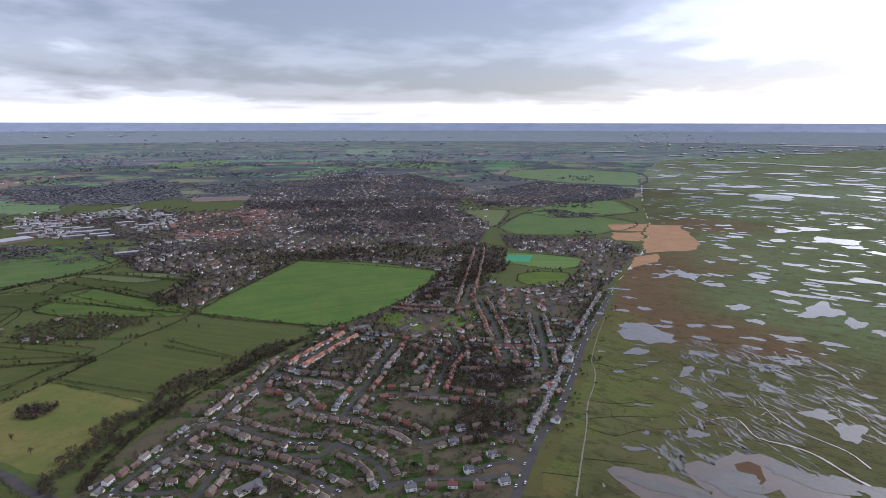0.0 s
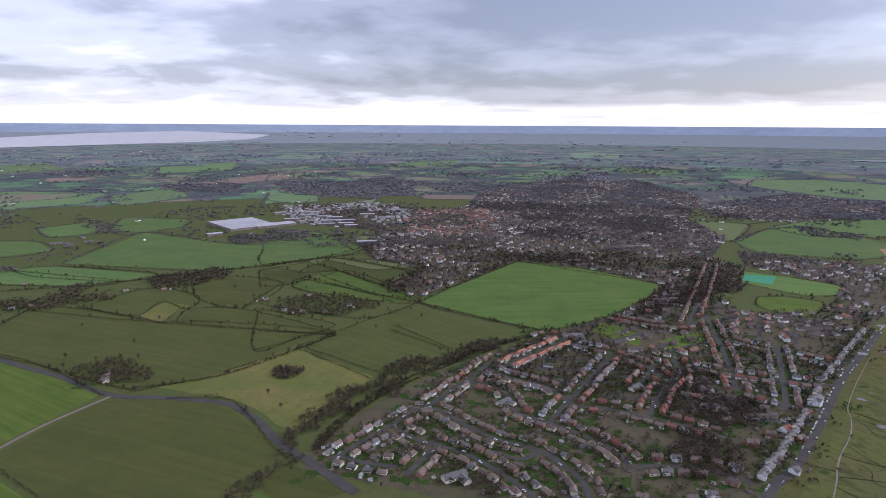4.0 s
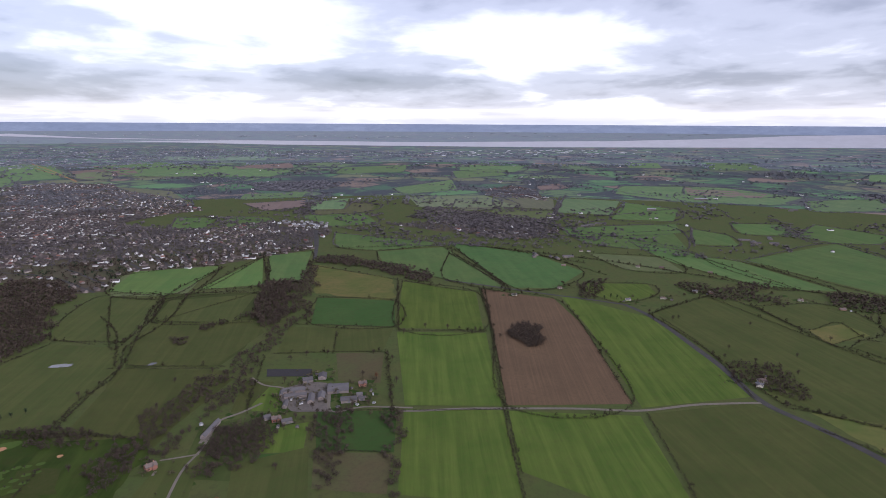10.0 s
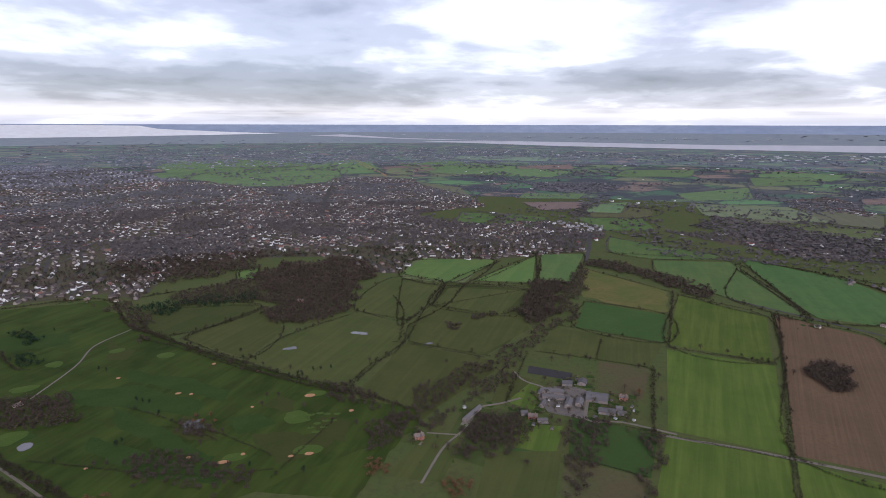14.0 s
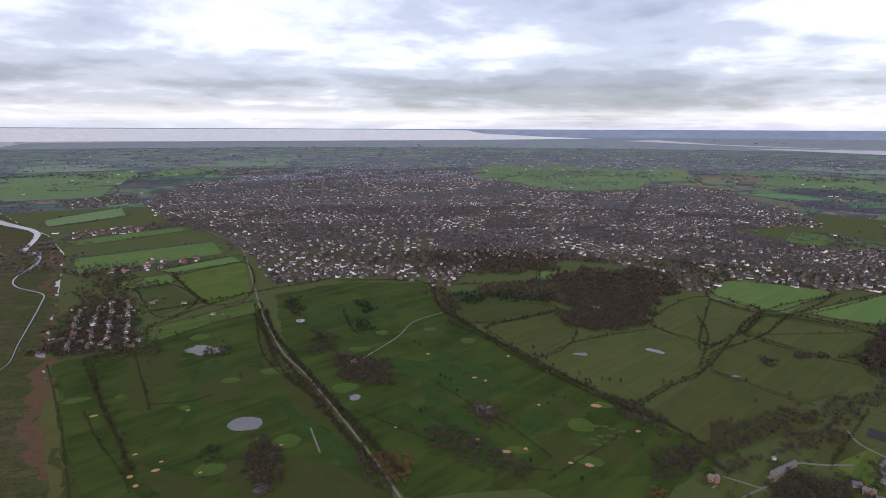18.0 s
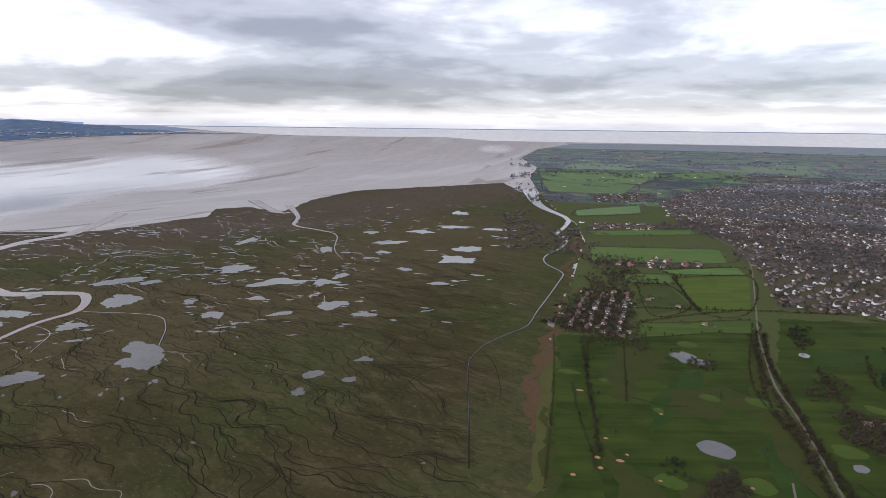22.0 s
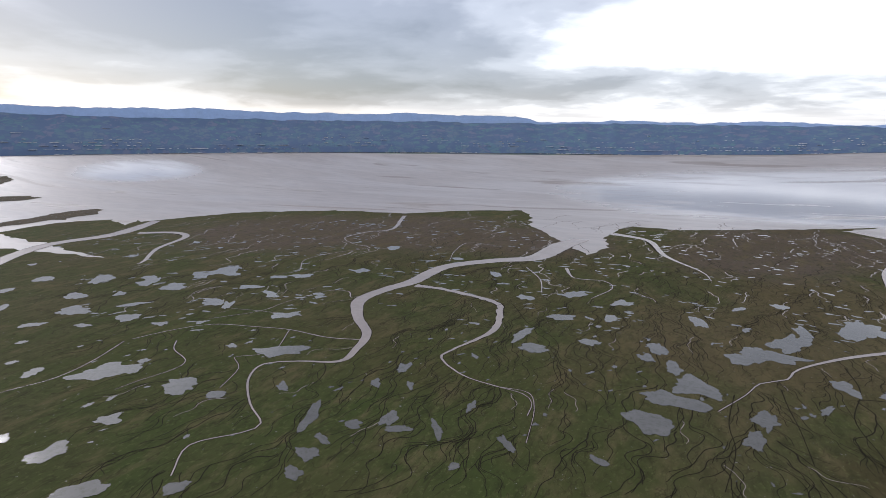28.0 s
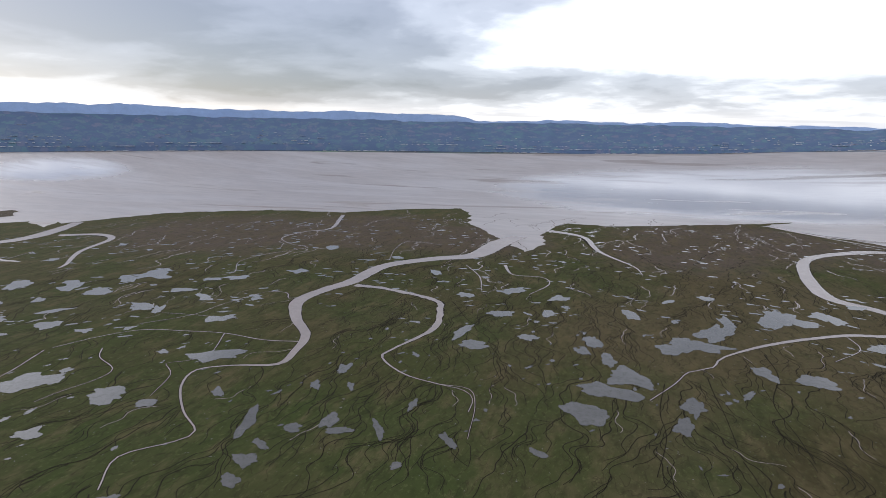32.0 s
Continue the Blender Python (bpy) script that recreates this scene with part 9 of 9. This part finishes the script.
    h, rise = (7.0, 1.5) if kind == "shed" else (4.5, 2.6)
    bays = 6 if big else 1
    for i in range(bays):
        y0, y1 = -deep / 2 + deep * i / bays, -deep / 2 + deep * (i + 1) / bays
        bm = bmesh.new()
        body(bm, -length / 2, length / 2, y0, y1, h, rise, 0)
        part("wall", bm, "far_wall", base)
        bm = bmesh.new()
        gable(bm, -length / 2, length / 2, y0, y1, h, rise, over=0.01 if big else 0.4)
        part("roof", bm, roof, base)
    bm = bmesh.new()
    prism(bm, -2, 2, -deep / 2 - 0.1, -deep / 2 + 0.1, 0, 4)
    part("door", bm, "slate", base)
    base.matrix_basis = pose(*p[0], 0, 0, rot) @ Matrix.Scale(k[0] * (0.74 if kind == "barn" else 1.0), 4)
    return base


def along_road(pts, kinds, off, step, sides):
    line, _ = smooth_line(pts, 3.0)
    seg = np.linalg.norm(np.diff(line, axis=0), axis=1)
    s = np.concatenate([[0], np.cumsum(seg)])
    for side in (-1, 1):
        if not sides & (1 if side < 0 else 2):
            continue
        at = step * 0.7 + rnd.uniform(0, 4)
        while at < s[-1] - step * 0.4:
            x, y = np.interp(at, s, line[:, 0]), np.interp(at, s, line[:, 1])
            x2, y2 = np.interp(at + 2, s, line[:, 0]), np.interp(at + 2, s, line[:, 1])
            a = math.atan2(y2 - y, x2 - x)
            o = off + rnd.uniform(-1, 1.5)
            hx, hy = x + side * -math.sin(a) * o, y + side * math.cos(a) * o
            free = all(abs(hx - q[0]) + abs(hy - q[1]) > step * 0.95 for q in TAKEN[-600:])
            if free and road_clear(np.array([[hx, hy]]), 4.0)[0]:
                put_house(rnd.choice(kinds), hx, hy, math.degrees(a) + (0 if side > 0 else 180) + rnd.uniform(-3, 3))
            at += step * rnd.uniform(0.96, 1.1)


STREETS = []


def street(pts, kinds, off, step, sides, width):
    off, step, width = off * 0.84, step * (0.70 if "terr" in kinds else 0.86), width * 0.9
    ROADS.append((np.array(pts, float), width))
    ribbon("street", "asphalt", pts, [width] * len(pts), 0.64, "grey residential street between houses", "road")
    STREETS.append((pts, kinds.split(), off, step, sides))


def row_beside(pts, kind, off, step):
    STREETS.append((pts, [kind], off, step, 2))


street(((-104, 581), (-98, 621), (-88, 665), (-77, 725), (-64, 791)), "semi_white semi_red semi_white", 14, 15, 3, 6.5)
street(((-252, 556), (-220, 564), (-179, 541), (-142, 527), (-109, 524), (-74, 503), (-55, 482), (-45, 452)), "bung semi_brown bung", 14, 15, 3, 6.5)
street(((-245, 510), (-219, 499), (-197, 497), (-158, 489), (-116, 467), (-85, 445)), "bung bung semi_brown", 14, 15, 3, 6.5)
street(((-253, 520), (-245, 545), (-236, 568), (-228, 604), (-222, 636), (-203, 648)), "semi_brown bung semi_white", 14, 15, 3, 6.5)
street(((-253, 518), (-262, 488), (-270, 462), (-275, 437)), "semi_white bung semi_brown", 14, 15, 3, 6.5)
street(((-195, 494), (-200, 469), (-203, 438)), "semi_brown bung", 14, 15, 3, 6.5)
street(((-203, 648), (-167, 634), (-142, 591), (-103, 579), (-68, 567), (-38, 549), (-19, 525)), "semi_red bung semi_brown", 14, 14, 3, 6.5)
street(((-187, 706), (-163, 763), (-144, 801), (-129, 836)), "terr_orange terr_orange terr_cream", 13, 11, 3, 6.5)
street(((-65, 799), (-18, 774), (12, 725), (21, 764), (13, 822)), "semi_red semi_brown", 14, 14, 3, 6.5)
street(((-9, 636), (1, 699), (21, 770)), "semi_red", 14, 14, 3, 6.5)
street(((23, 479), (59, 494), (76, 484)), "villa bung", 14, 20, 3, 6.5)
street(((-44, 458), (-11, 467), (32, 467), (60, 476)), "villa semi_white villa", 15, 22, 3, 6.5)
street(((-89, 624), (-53, 635), (10, 627), (65, 613)), "semi_red semi_brown bung", 14, 14, 3, 6.5)
street(((-19, 525), (9, 538), (48, 545), (80, 536)), "semi_brown villa", 14, 17, 3, 6.5)
street(((-66, 806), (-106, 817), (-150, 840), (-171, 821)), "semi_white semi_red", 14, 13, 3, 6.5)
street(((-23, 818), (51, 791), (128, 785), (192, 795)), "semi_brown semi_white villa", 14, 15, 3, 6.5)
street(((-30, 699), (-17, 735), (-7, 785)), "semi_red semi_brown", 14, 13, 3, 6.5)
street(((64, 1013), (79, 841), (84, 735)), "semi_red semi_brown", 14, 14, 3, 6.5)
street(((148, 920), (141, 818), (129, 699)), "semi_white semi_brown", 14, 14, 3, 6.5)
street(((85, 920), (144, 892), (216, 866)), "semi_red semi_white", 14, 13, 3, 6.5)
street(((-87, 964), (-22, 949), (34, 964), (65, 1030)), "semi_brown semi_red", 14, 14, 3, 6.5)
street(((34, 964), (65, 1215), (90, 1441)), "semi_brown semi_red", 14, 14, 3, 6.5)
street(((91, 735), (132, 716), (167, 716)), "semi_white villa", 14, 15, 3, 6.5)
street(((-210, 696), (-177, 677), (-121, 665), (-90, 628)), "semi_white semi_brown", 14, 14, 3, 6.5)
street(((-218, 633), (-210, 696), (-201, 733)), "semi_red semi_brown", 14, 14, 3, 6.5)
street(((-277, 446), (-247, 444), (-215, 449)), "bung semi_brown", 14, 15, 3, 6.5)
street(((-74, 503), (-98, 524), (-115, 502), (-147, 505)), "bung", 14, 15, 3, 6.5)
row_beside(((92, 525), (119, 588), (137, 635), (164, 707), (202, 817), (242, 914), (297, 1041)), "terr_white", 13, 9)
place("villa", 68, 556, 23)
place("villa", 116, 569, 48)
place("villa", 86, 608, 12)
place("villa", 104, 584, -0)
place("villa", 121, 650, 49)
place("villa", 131, 635, 48)
place("villa", 149, 698, 48)
place("villa", 105, 635, 11)
place("villa", 23, 479, 7)
place("villa", 66, 650, 24)
place("inn", 130, 650, 59)
place("inn", 162, 734, 58)
place("hall", -162, 451, 50)
place("hall", -27, 699, 62)
place("hall", 51, 679, 16)
place("hall", -119, 853, 28)
place("hall", -160, 606, 65)
place("shed", -1117, 1501, 57, 120, 50)
place("shed", -993, 1634, 31, 60, 18)
place("shed", -958, 1659, 30, 50, 16)
place("shed", -732, 1364, 28, 50, 18)
place("shed", -1065, 1697, 32, 50, 14)
place("shed", -870, 1750, 26, 40, 14)
place("shed", -1129, 1611, 35, 50, 16)
place("shed", -895, 1574, 30, 40, 14)
place("shed", -1155, 1757, 33, 40, 12)
place("farm", -1442, 1099, 63)
place("farm", -1769, 753, 67)
place("farm", -1321, 472, 90)
place("farm", -1986, 1603, 51)
place("shed", -1217, 1475, 62, 140, 180)
place("shed", -1169, 1303, 57, 40, 20)
place("shed", -1247, 1710, 56, 40, 16)
place("shed", -977, 1569, 32, 50, 18)
place("shed", -930, 1603, 30, 45, 16)
place("shed", -740, 1364, 28, 50, 18)
place("shed", -1121, 1711, 33, 40, 16)
place("shed", -1023, 1692, 31, 50, 16)
place("shed", -866, 1730, 27, 40, 14)
place("shed", -958, 1794, 28, 50, 14)
place("shed", -909, 1936, 25, 60, 14)
place("shed", -1200, 1760, 34, 40, 14)
place("shed", -2288, 1447, 58, 50, 16)
place("shed", -2023, 1091, 62, 30, 12)
place("bung", -626, 499, 71)
place("bung", -615, 487, 152)
place("bung", -972, 495, 83)
place("bung", -594, 888, 64)
place("bung", -553, 804, 45)
place("bung", -650, 839, 58)
place("bung", -867, 825, 76)
place("bung", -925, 794, 49)
place("bung", -501, 866, 40)
place("bung", -1028, 305, 93)
place("bung", -1061, 402, 69)
place("bung", -1371, 586, 67)
place("bung", -1237, 474, 69)
place("bung", -971, 560, 60)
place("bung", -1559, 462, 73)
place("bung", -1379, 570, 68)
place("bung", -1641, 577, 71)
place("bung", -1838, 990, 62)
place("bung", -1004, 641, 77)
place("bung", -992, 665, 56)
place("bung", -586, 802, 36)
place("bung", -518, 817, 32)
place("bung", -511, 874, 30)
place("bung", -648, 836, 38)
place("bung", -1189, 676, 60)
place("bung", -1205, 630, 62)
place("bung", -1133, 754, 56)
place("bung", -1968, 706, 70)
place("barn", -599, -126, 166, 46, 7)
place("villa", -1037, 310, 73)
place("villa", -1060, 399, 69)
place("villa", -537, -164, 127)
place("villa", -597, -126, 172)
place("villa", -533, -160, 167)
place("villa", -909, -509, 119)
place("villa", -901, -520, 120)
place("villa", -1222, -1069, 131)
place("bung", -221, -933, 167)
place("bung", -237, -930, 166)
place("bung", -220, -960, 167)
place("bung", -256, -903, 184)
place("bung", -258, -880, 164)
place("bung", -315, -1019, 163)
place("bung", -283, -864, 162)
place("bung", -297, -881, 161)
place("bung", -333, -1117, 163)
place("bung", -278, -1022, 165)
place("bung", -261, -976, 165)
place("bung", -381, -1064, 160)
place("bung", -429, -929, 155)
place("bung", -473, -602, 162)
place("bung", -1199, -1281, 137)
place("bung", -914, -512, 119)
place("bung", -899, -512, 120)
place("bung", -807, -899, 138)
place("bung", -811, -870, 137)
place("bung", -819, -815, 135)
place("bung", -1402, -1039, 127)
place("bung", -1229, -1068, 131)
place("bung", -334, -1049, 162)
place("bung", -421, -1026, 158)
place("barn", -677, -2, 90, 32, 28)
place("barn", -714, -21, 177, 18, 13)
place("barn", -706, -38, 98, 16, 14)
place("barn", -679, -52, 96, 34, 12)
place("barn", -664, -49, 96, 33, 8)
place("barn", -646, 10, 92, 24, 15)
place("barn", -656, 22, 88, 9, 6)
place("barn", -646, 24, 88, 9, 6)
place("barn", -654, -31, 178, 26, 9)
place("barn", -659, -20, 177, 20, 10)
place("barn", -644, -58, 175, 18, 6)
place("barn", -670, -65, 181, 14, 5)
place("villa", -685, 26, 98)
place("villa", -644, -38, 133)
place("villa", -611, -64, 101)
place("barn", -605, -53, 105, 14, 8)
place("barn", -616, -74, 117, 10, 8)
for pts in (((-262, -868), (-284, -927), (-315, -1019), (-345, -1120)), ((-222, -890), (-246, -960), (-272, -1040), (-300, -1120))):
    STREETS.append((pts, ["bung", "semi_brown", "villa", "semi_white"], 13, 17, 3))
for s in STREETS:
    along_road(*s)
town(((81, 1048), (139, 1067), (220, 964), (201, 920), (103, 914), (80, 964)), 1.6, "red", 0.3)
town(((-1942, -181), (-1881, -42), (-1752, -31), (-1818, -162)), 0.8, "white", 0.2)
town(((-1968, -204), (-1865, -51), (-1774, -43), (-1804, -186)), 1.6, "white", 0.1)
town(((-345, -1469), (-544, -1424), (-639, -1366), (-506, -1318), (-337, -1354)), 0.5, "red", 0.6)
town(((-1275, -809), (-1393, -670), (-1300, -462), (-1151, -425), (-1141, -486), (-1265, -607)), 1.1, "mixed", 0.4)
town(((-472, -2004), (-795, -1949), (-778, -1856), (-439, -1857)), 0.5, "red", 0.6)
town(((-2551, 598), (-2869, 782), (-2497, 807), (-2430, 664)), 0.8, "mixed", 1.0)
town(((-1885, 344), (-1704, 571), (-1555, 560), (-1579, 400), (-1716, 310)), 0.35, "mixed", 1.0)
town(((-1857, 112), (-1859, 297), (-1715, 628), (-1623, 595), (-1694, 271)), 0.3, "mixed", 1.0)
town(((-2753, 632), (-2951, 836), (-2699, 872), (-2324, 807), (-2501, 686)), 0.8, "mixed", 1.0)
town(((154, 1628), (433, 1552), (488, 1445), (348, 1170), (298, 1067), (243, 1126), (314, 1321), (221, 1410), (158, 1442)), 1.0, "mixed", 1.0)
town(((-646, -2880), (-965, -2980), (-870, -2602), (-603, -2579)), 0.4, "mixed", 1.0)
town(((-809, 1768), (-850, 1991), (-612, 2089), (-503, 1764), (-562, 1547), (-712, 1548)), 1.3, "red", 0.3)
town(((-2959, -1033), (-2547, -639), (-2210, -487), (-2120, -583), (-2243, -787)), 1.0, "mixed", 1.0)
town(((-215, 660), (-178, 816), (-87, 964), (-15, 1126), (74, 1169), (119, 1067), (232, 1126), (302, 1056), (205, 817), (150, 660)), 1.0, "mixed", 0.9)
town(((-1897, -668), (-1813, -388), (-1947, -197), (-1852, -49), (-1708, -31), (-1567, -82), (-1466, -186), (-1380, -276), (-1342, -354), (-1291, -460)), 1.0, "mixed", 1.0)
town(((-1356, 1890), (-1081, 2103), (-841, 2016), (-622, 1440), (-851, 1550), (-1057, 1553), (-1212, 1683)), 0.5, "white", 0.5)
town(((84, 2528), (307, 2868), (511, 3152), (891, 2775), (780, 2456), (358, 2191), (137, 2232)), 1.1, "mixed", 1.0)
town(((-2965, -3542), (-3136, -2860), (-2366, -2032), (-2237, -2422)), 1.2, "red", 0.4)
town(((-3714, 10426), (-4039, 11492), (-3099, 11974), (-2731, 10472)), 1.5, "white", 0)
town(((-751, 1354), (-729, 1597), (-741, 2215), (-859, 2847), (-426, 4230), (-136, 1549), (-218, 1344), (-324, 1303), (-411, 961), (-468, 951), (-517, 1003), (-501, 1162), (-638, 1204)), 0.9, "mixed", 1.0)
town(((-3434, 9540), (-3850, 10827), (-3447, 12956), (-3009, 11319)), 1.5, "white", 0)
town(((8303, 2202), (8858, 1174), (7651, 900), (6817, 1813)), 0.4, "white", 0.3)
town(((94, 1510), (158, 1442), (128, 1215), (74, 1169), (-4, 1126), (-16, 1215), (-164, 1296), (-323, 1317), (-371, 1091), (-424, 960), (-476, 991), (-500, 1044), (-496, 1135), (-576, 1212), (-648, 1262), (-596, 1376), (-840, 1589), (-850, 1991), (-620, 2117), (-545, 2633), (-558, 3298), (-215, 3661), (122, 2863), (51, 2113), (146, 1814)), 0.85, "mixed", 1.0)
town(((4274, 7449), (6414, 8746), (5047, 6869), (3626, 6099)), 0.4, "white", 0.2)
town(((-2693, -2699), (-2846, -2377), (-2511, -1682), (-2913, -1472), (-3105, -1122), (-2273, -506), (-2105, -589), (-1931, -673), (-1757, -353), (-1703, -212), (-1638, -82), (-1488, -72), (-1327, -288), (-1305, -424), (-1151, -425), (-1142, -481), (-1276, -613), (-1195, -771), (-1167, -947), (-956, -838), (-821, -830)), 1.0, "mixed", 1.0)
town(((-5633, 758), (-7014, 937), (-7149, 3803), (-6154, 3279)), 0.4, "white", 0.5)
town(((-870, -2602), (-1363, -3306), (-2162, -3816), (-3436, -4115), (-3136, -2860), (-2218, -1834), (-2319, -1344), (-3068, -1552), (-3280, -1455), (-3204, -1116), (-1473, -480), (-1150, -441), (-1257, -553), (-1231, -752), (-1091, -903), (-832, -783), (-855, -869), (-723, -995), (-598, -1029), (-708, -1366), (-751, -1617), (-761, -2019)), 0.9, "mixed", 1.0)
town(((-5720, 1095), (-7463, 1436), (-7081, 3930), (-6865, 9265), (-4861, 6564), (-4889, 3541), (-4588, 2114)), 0.35, "mixed", 1.0)
town(((-2693, -2699), (-5703, -5711), (-7184, -4578), (-7839, -2855), (-7353, -987), (-6738, 902), (-5633, 758), (-5708, -762), (-4351, -2067), (-3783, -2408), (-3334, -2994)), 0.4, "mixed", 1.2)
town(((-6050, 12275), (188, 13006), (117, 8014), (-3708, 7502)), 0.12, "mixed", 1.5)
town(((-10556, 14679), (-16565, 23067), (-9091, 18473), (-6536, 13265)), 0.5, "white", 0)
town(((1992, 7235), (4748, 16761), (7929, 19400), (5082, 10675), (5212, 8238), (3515, 5626), (2127, 4933), (2690, 7396)), 0.35, "white", 0.3)
town(((-8063, 10481), (-13187, 17786), (-9353, 20932), (-6510, 13949)), 0.5, "white", 0.2)
town(((-19852, -10510), (-17204, -2657), (-15289, 3324), (-11691, 2549), (-13727, -1862), (-17423, -8672)), 0.6, "white", 0.3)
town(((-1899, -9790), (-4256, -9498), (-9075, -9165), (-10790, -5402), (-9890, -3564), (-6494, -2321), (-5162, -3064), (-3913, -3916), (-3341, -5935), (-1599, -6261)), 0.3, "mixed", 1.4)
town(((-15940, 3093), (-23576, 4585), (-21958, 10175), (-20586, 14932), (-14893, 9658), (-13071, 5079)), 0.3, "mixed", 0.5)


# ---------------------------------------------------------------- parked cars
def make_car():
    base = new("car")
    tagged(base, "small parked car beside the kerb", "car", "parked cars")
    bm = bmesh.new()
    prism(bm, -2.1, 2.1, -0.85, 0.85, 0.35, 0.85)
    bmesh.ops.bevel(bm, geom=bm.edges[:], offset=0.12, segments=2, affect="EDGES")
    part("body", bm, "car_paint", base)
    bm = bmesh.new()
    v = [bm.verts.new(c) for c in ((-1.5, -0.78, 0.85), (1.2, -0.78, 0.85), (1.2, 0.78, 0.85), (-1.5, 0.78, 0.85), (-1.1, -0.62, 1.4), (0.5, -0.62, 1.4), (0.5, 0.62, 1.4), (-1.1, 0.62, 1.4))]
    for q in ((0, 1, 5, 4), (1, 2, 6, 5), (2, 3, 7, 6), (3, 0, 4, 7)):
        bm.faces.new([v[i] for i in q])
    part("windows", bm, "window_glass", base, "dark glass windows")
    bm = bmesh.new()
    prism(bm, -1.1, 0.5, -0.62, 0.62, 1.38, 1.45)
    part("roof", bm, "car_paint", base)
    for x in (-1.3, 1.3):
        for y in (-0.8, 0.8):
            bm = bmesh.new()
            bmesh.ops.create_cone(bm, cap_ends=True, segments=10, radius1=0.33, radius2=0.33, depth=0.2, matrix=Matrix.Translation((x, y, 0.33)) @ Matrix.Rotation(radians(90), 4, "X"))
            part("wheel", bm, "tyre", base)
    return base


CAR = make_car()
CARS = []


def park(pts, gap, off, reach):
    line, _ = smooth_line(pts, 3.0)
    s = np.concatenate([[0], np.cumsum(np.linalg.norm(np.diff(line, axis=0), axis=1))])
    at = 4.0
    while at < s[-1] - 4:
        at += rnd.expovariate(1 / gap) + 5.5
        x, y = np.interp(at, s, line[:, 0]), np.interp(at, s, line[:, 1])
        if math.hypot(x, y) > reach or at > s[-1]:
            continue
        a = math.atan2(np.interp(at + 1, s, line[:, 1]) - y, np.interp(at + 1, s, line[:, 0]) - x)
        side = rnd.choice((-1, 1))
        m = pose(x - side * math.sin(a) * off, y + side * math.cos(a) * off, 0.23, 0, 0, math.degrees(a) + rnd.choice((0, 180)))
        if CARS:
            copy_thing(CAR, m)
        else:
            CAR.matrix_basis = m
        CARS.append((x, y))


park(ROADS[0][0].tolist(), 9, 3.2, 1400)
for s in STREETS[:12]:
    park(s[0], 32, 2.2, 900)


# ---------------------------------------------------------------- gardens of the near village: lawns, drives, sheds and shrubs
def plots():
    lawns, drives, sheds, shrubs = [], [], [], []
    extra = [(x + rnd.uniform(-30, 30), y + rnd.uniform(-30, 30)) for x, y in TAKEN]
    for q, (x, y) in enumerate(TAKEN + extra):
        d0 = math.hypot(x, y)
        if d0 > 1300:
            continue
        for i in range(4):
            if rnd.random() < 0.62:
                lawns.append((x + rnd.uniform(-11, 11), y + rnd.uniform(-11, 11), rnd.uniform(2.5, 6), rnd.uniform(2, 4.5)))
        for i in range(rnd.randrange(0, 3) if q < len(TAKEN) else 0):
            drives.append((x + rnd.uniform(-9, 9), y + rnd.uniform(-9, 9), rnd.uniform(1.2, 4), rnd.uniform(0.8, 2.4)))
        for i in range(rnd.randrange(0, 3) if q < len(TAKEN) else 0):
            sheds.append((x + rnd.choice((-1, 1)) * rnd.uniform(7, 14), y + rnd.choice((-1, 1)) * rnd.uniform(7, 14), rnd.uniform(1.2, 2.6), rnd.uniform(1.0, 1.8)))
        for i in range(12 if q < len(TAKEN) else 5):
            shrubs.append((x + rnd.uniform(-17, 17), y + rnd.uniform(-17, 17)))
    for name, mat, items, z, label, cat in (("lawns", "lawn", lawns, 0.07, "small green lawns behind houses", "lawns"), ("driveways", "lane", drives, 0.16, "pale paved driveways and patios", "driveways")):
        V, F = [], []
        for x, y, a, b in items:
            t = rnd.uniform(0, 3.14)
            k = len(V)
            for u, w in ((-a, -b), (a, -b), (a, b), (-a, b)):
                V.append((x + u * math.cos(t) - w * math.sin(t), y + u * math.sin(t) + w * math.cos(t), z + 0.0001 * (k % 800)))
            F.append((k, k + 1, k + 2, k + 3))
        tagged(new(name, raw_mesh(name, V, F, [mat])), label, cat, kind="stuff")
    q = np.array(sheds)
    q = q[road_clear(q[:, :2], 2.0)]
    n = len(q)
    a = rng.uniform(0, 3.14, n)
    ca, sa = np.cos(a)[:, None], np.sin(a)[:, None]
    X, Y = HOUSE_V[None, :, 0] * q[:, 2:3] * 2, HOUSE_V[None, :, 1] * q[:, 3:4] * 2
    V = np.stack([X * ca - Y * sa + q[:, :1], X * sa + Y * ca + q[:, 1:2], HOUSE_V[None, :, 2] * rng.uniform(1.9, 2.8, (n, 1)) + 0.2], -1).reshape(-1, 3)
    T_ = (HOUSE_T[None] + (np.arange(n) * 16)[:, None, None]).reshape(-1, 3)
    pick = np.repeat((rng.random(n) < 0.25).astype(int) * 2, 14)
    tagged(new("garden_sheds", raw_mesh("garden_sheds", V, T_, ["far_wall", "barn_roof", "far_white", "far_roof_white"], np.tile(HOUSE_M, n) + pick)), "small garden sheds and garages behind houses", "sheds", kind="stuff")
    sx = np.array(shrubs)
    sx = sx[road_clear(sx, 1.5)]
    h = rng.uniform(1.4, 4.2, len(sx)) * rng.choice([1, 1, 1, 1.7], len(sx))
    half = len(sx) * 5 // 6
    grove("garden_shrubs", sx[:half], h[:half], h[:half] * 1.2, "shrub", "dark shrubs and hedges in gardens", "shrubs", 1)
    grove("garden_shrubs", sx[half:], h[half:], h[half:] * 1.0, "pine", "dark evergreen garden shrubs", "shrubs", 1)


plots()
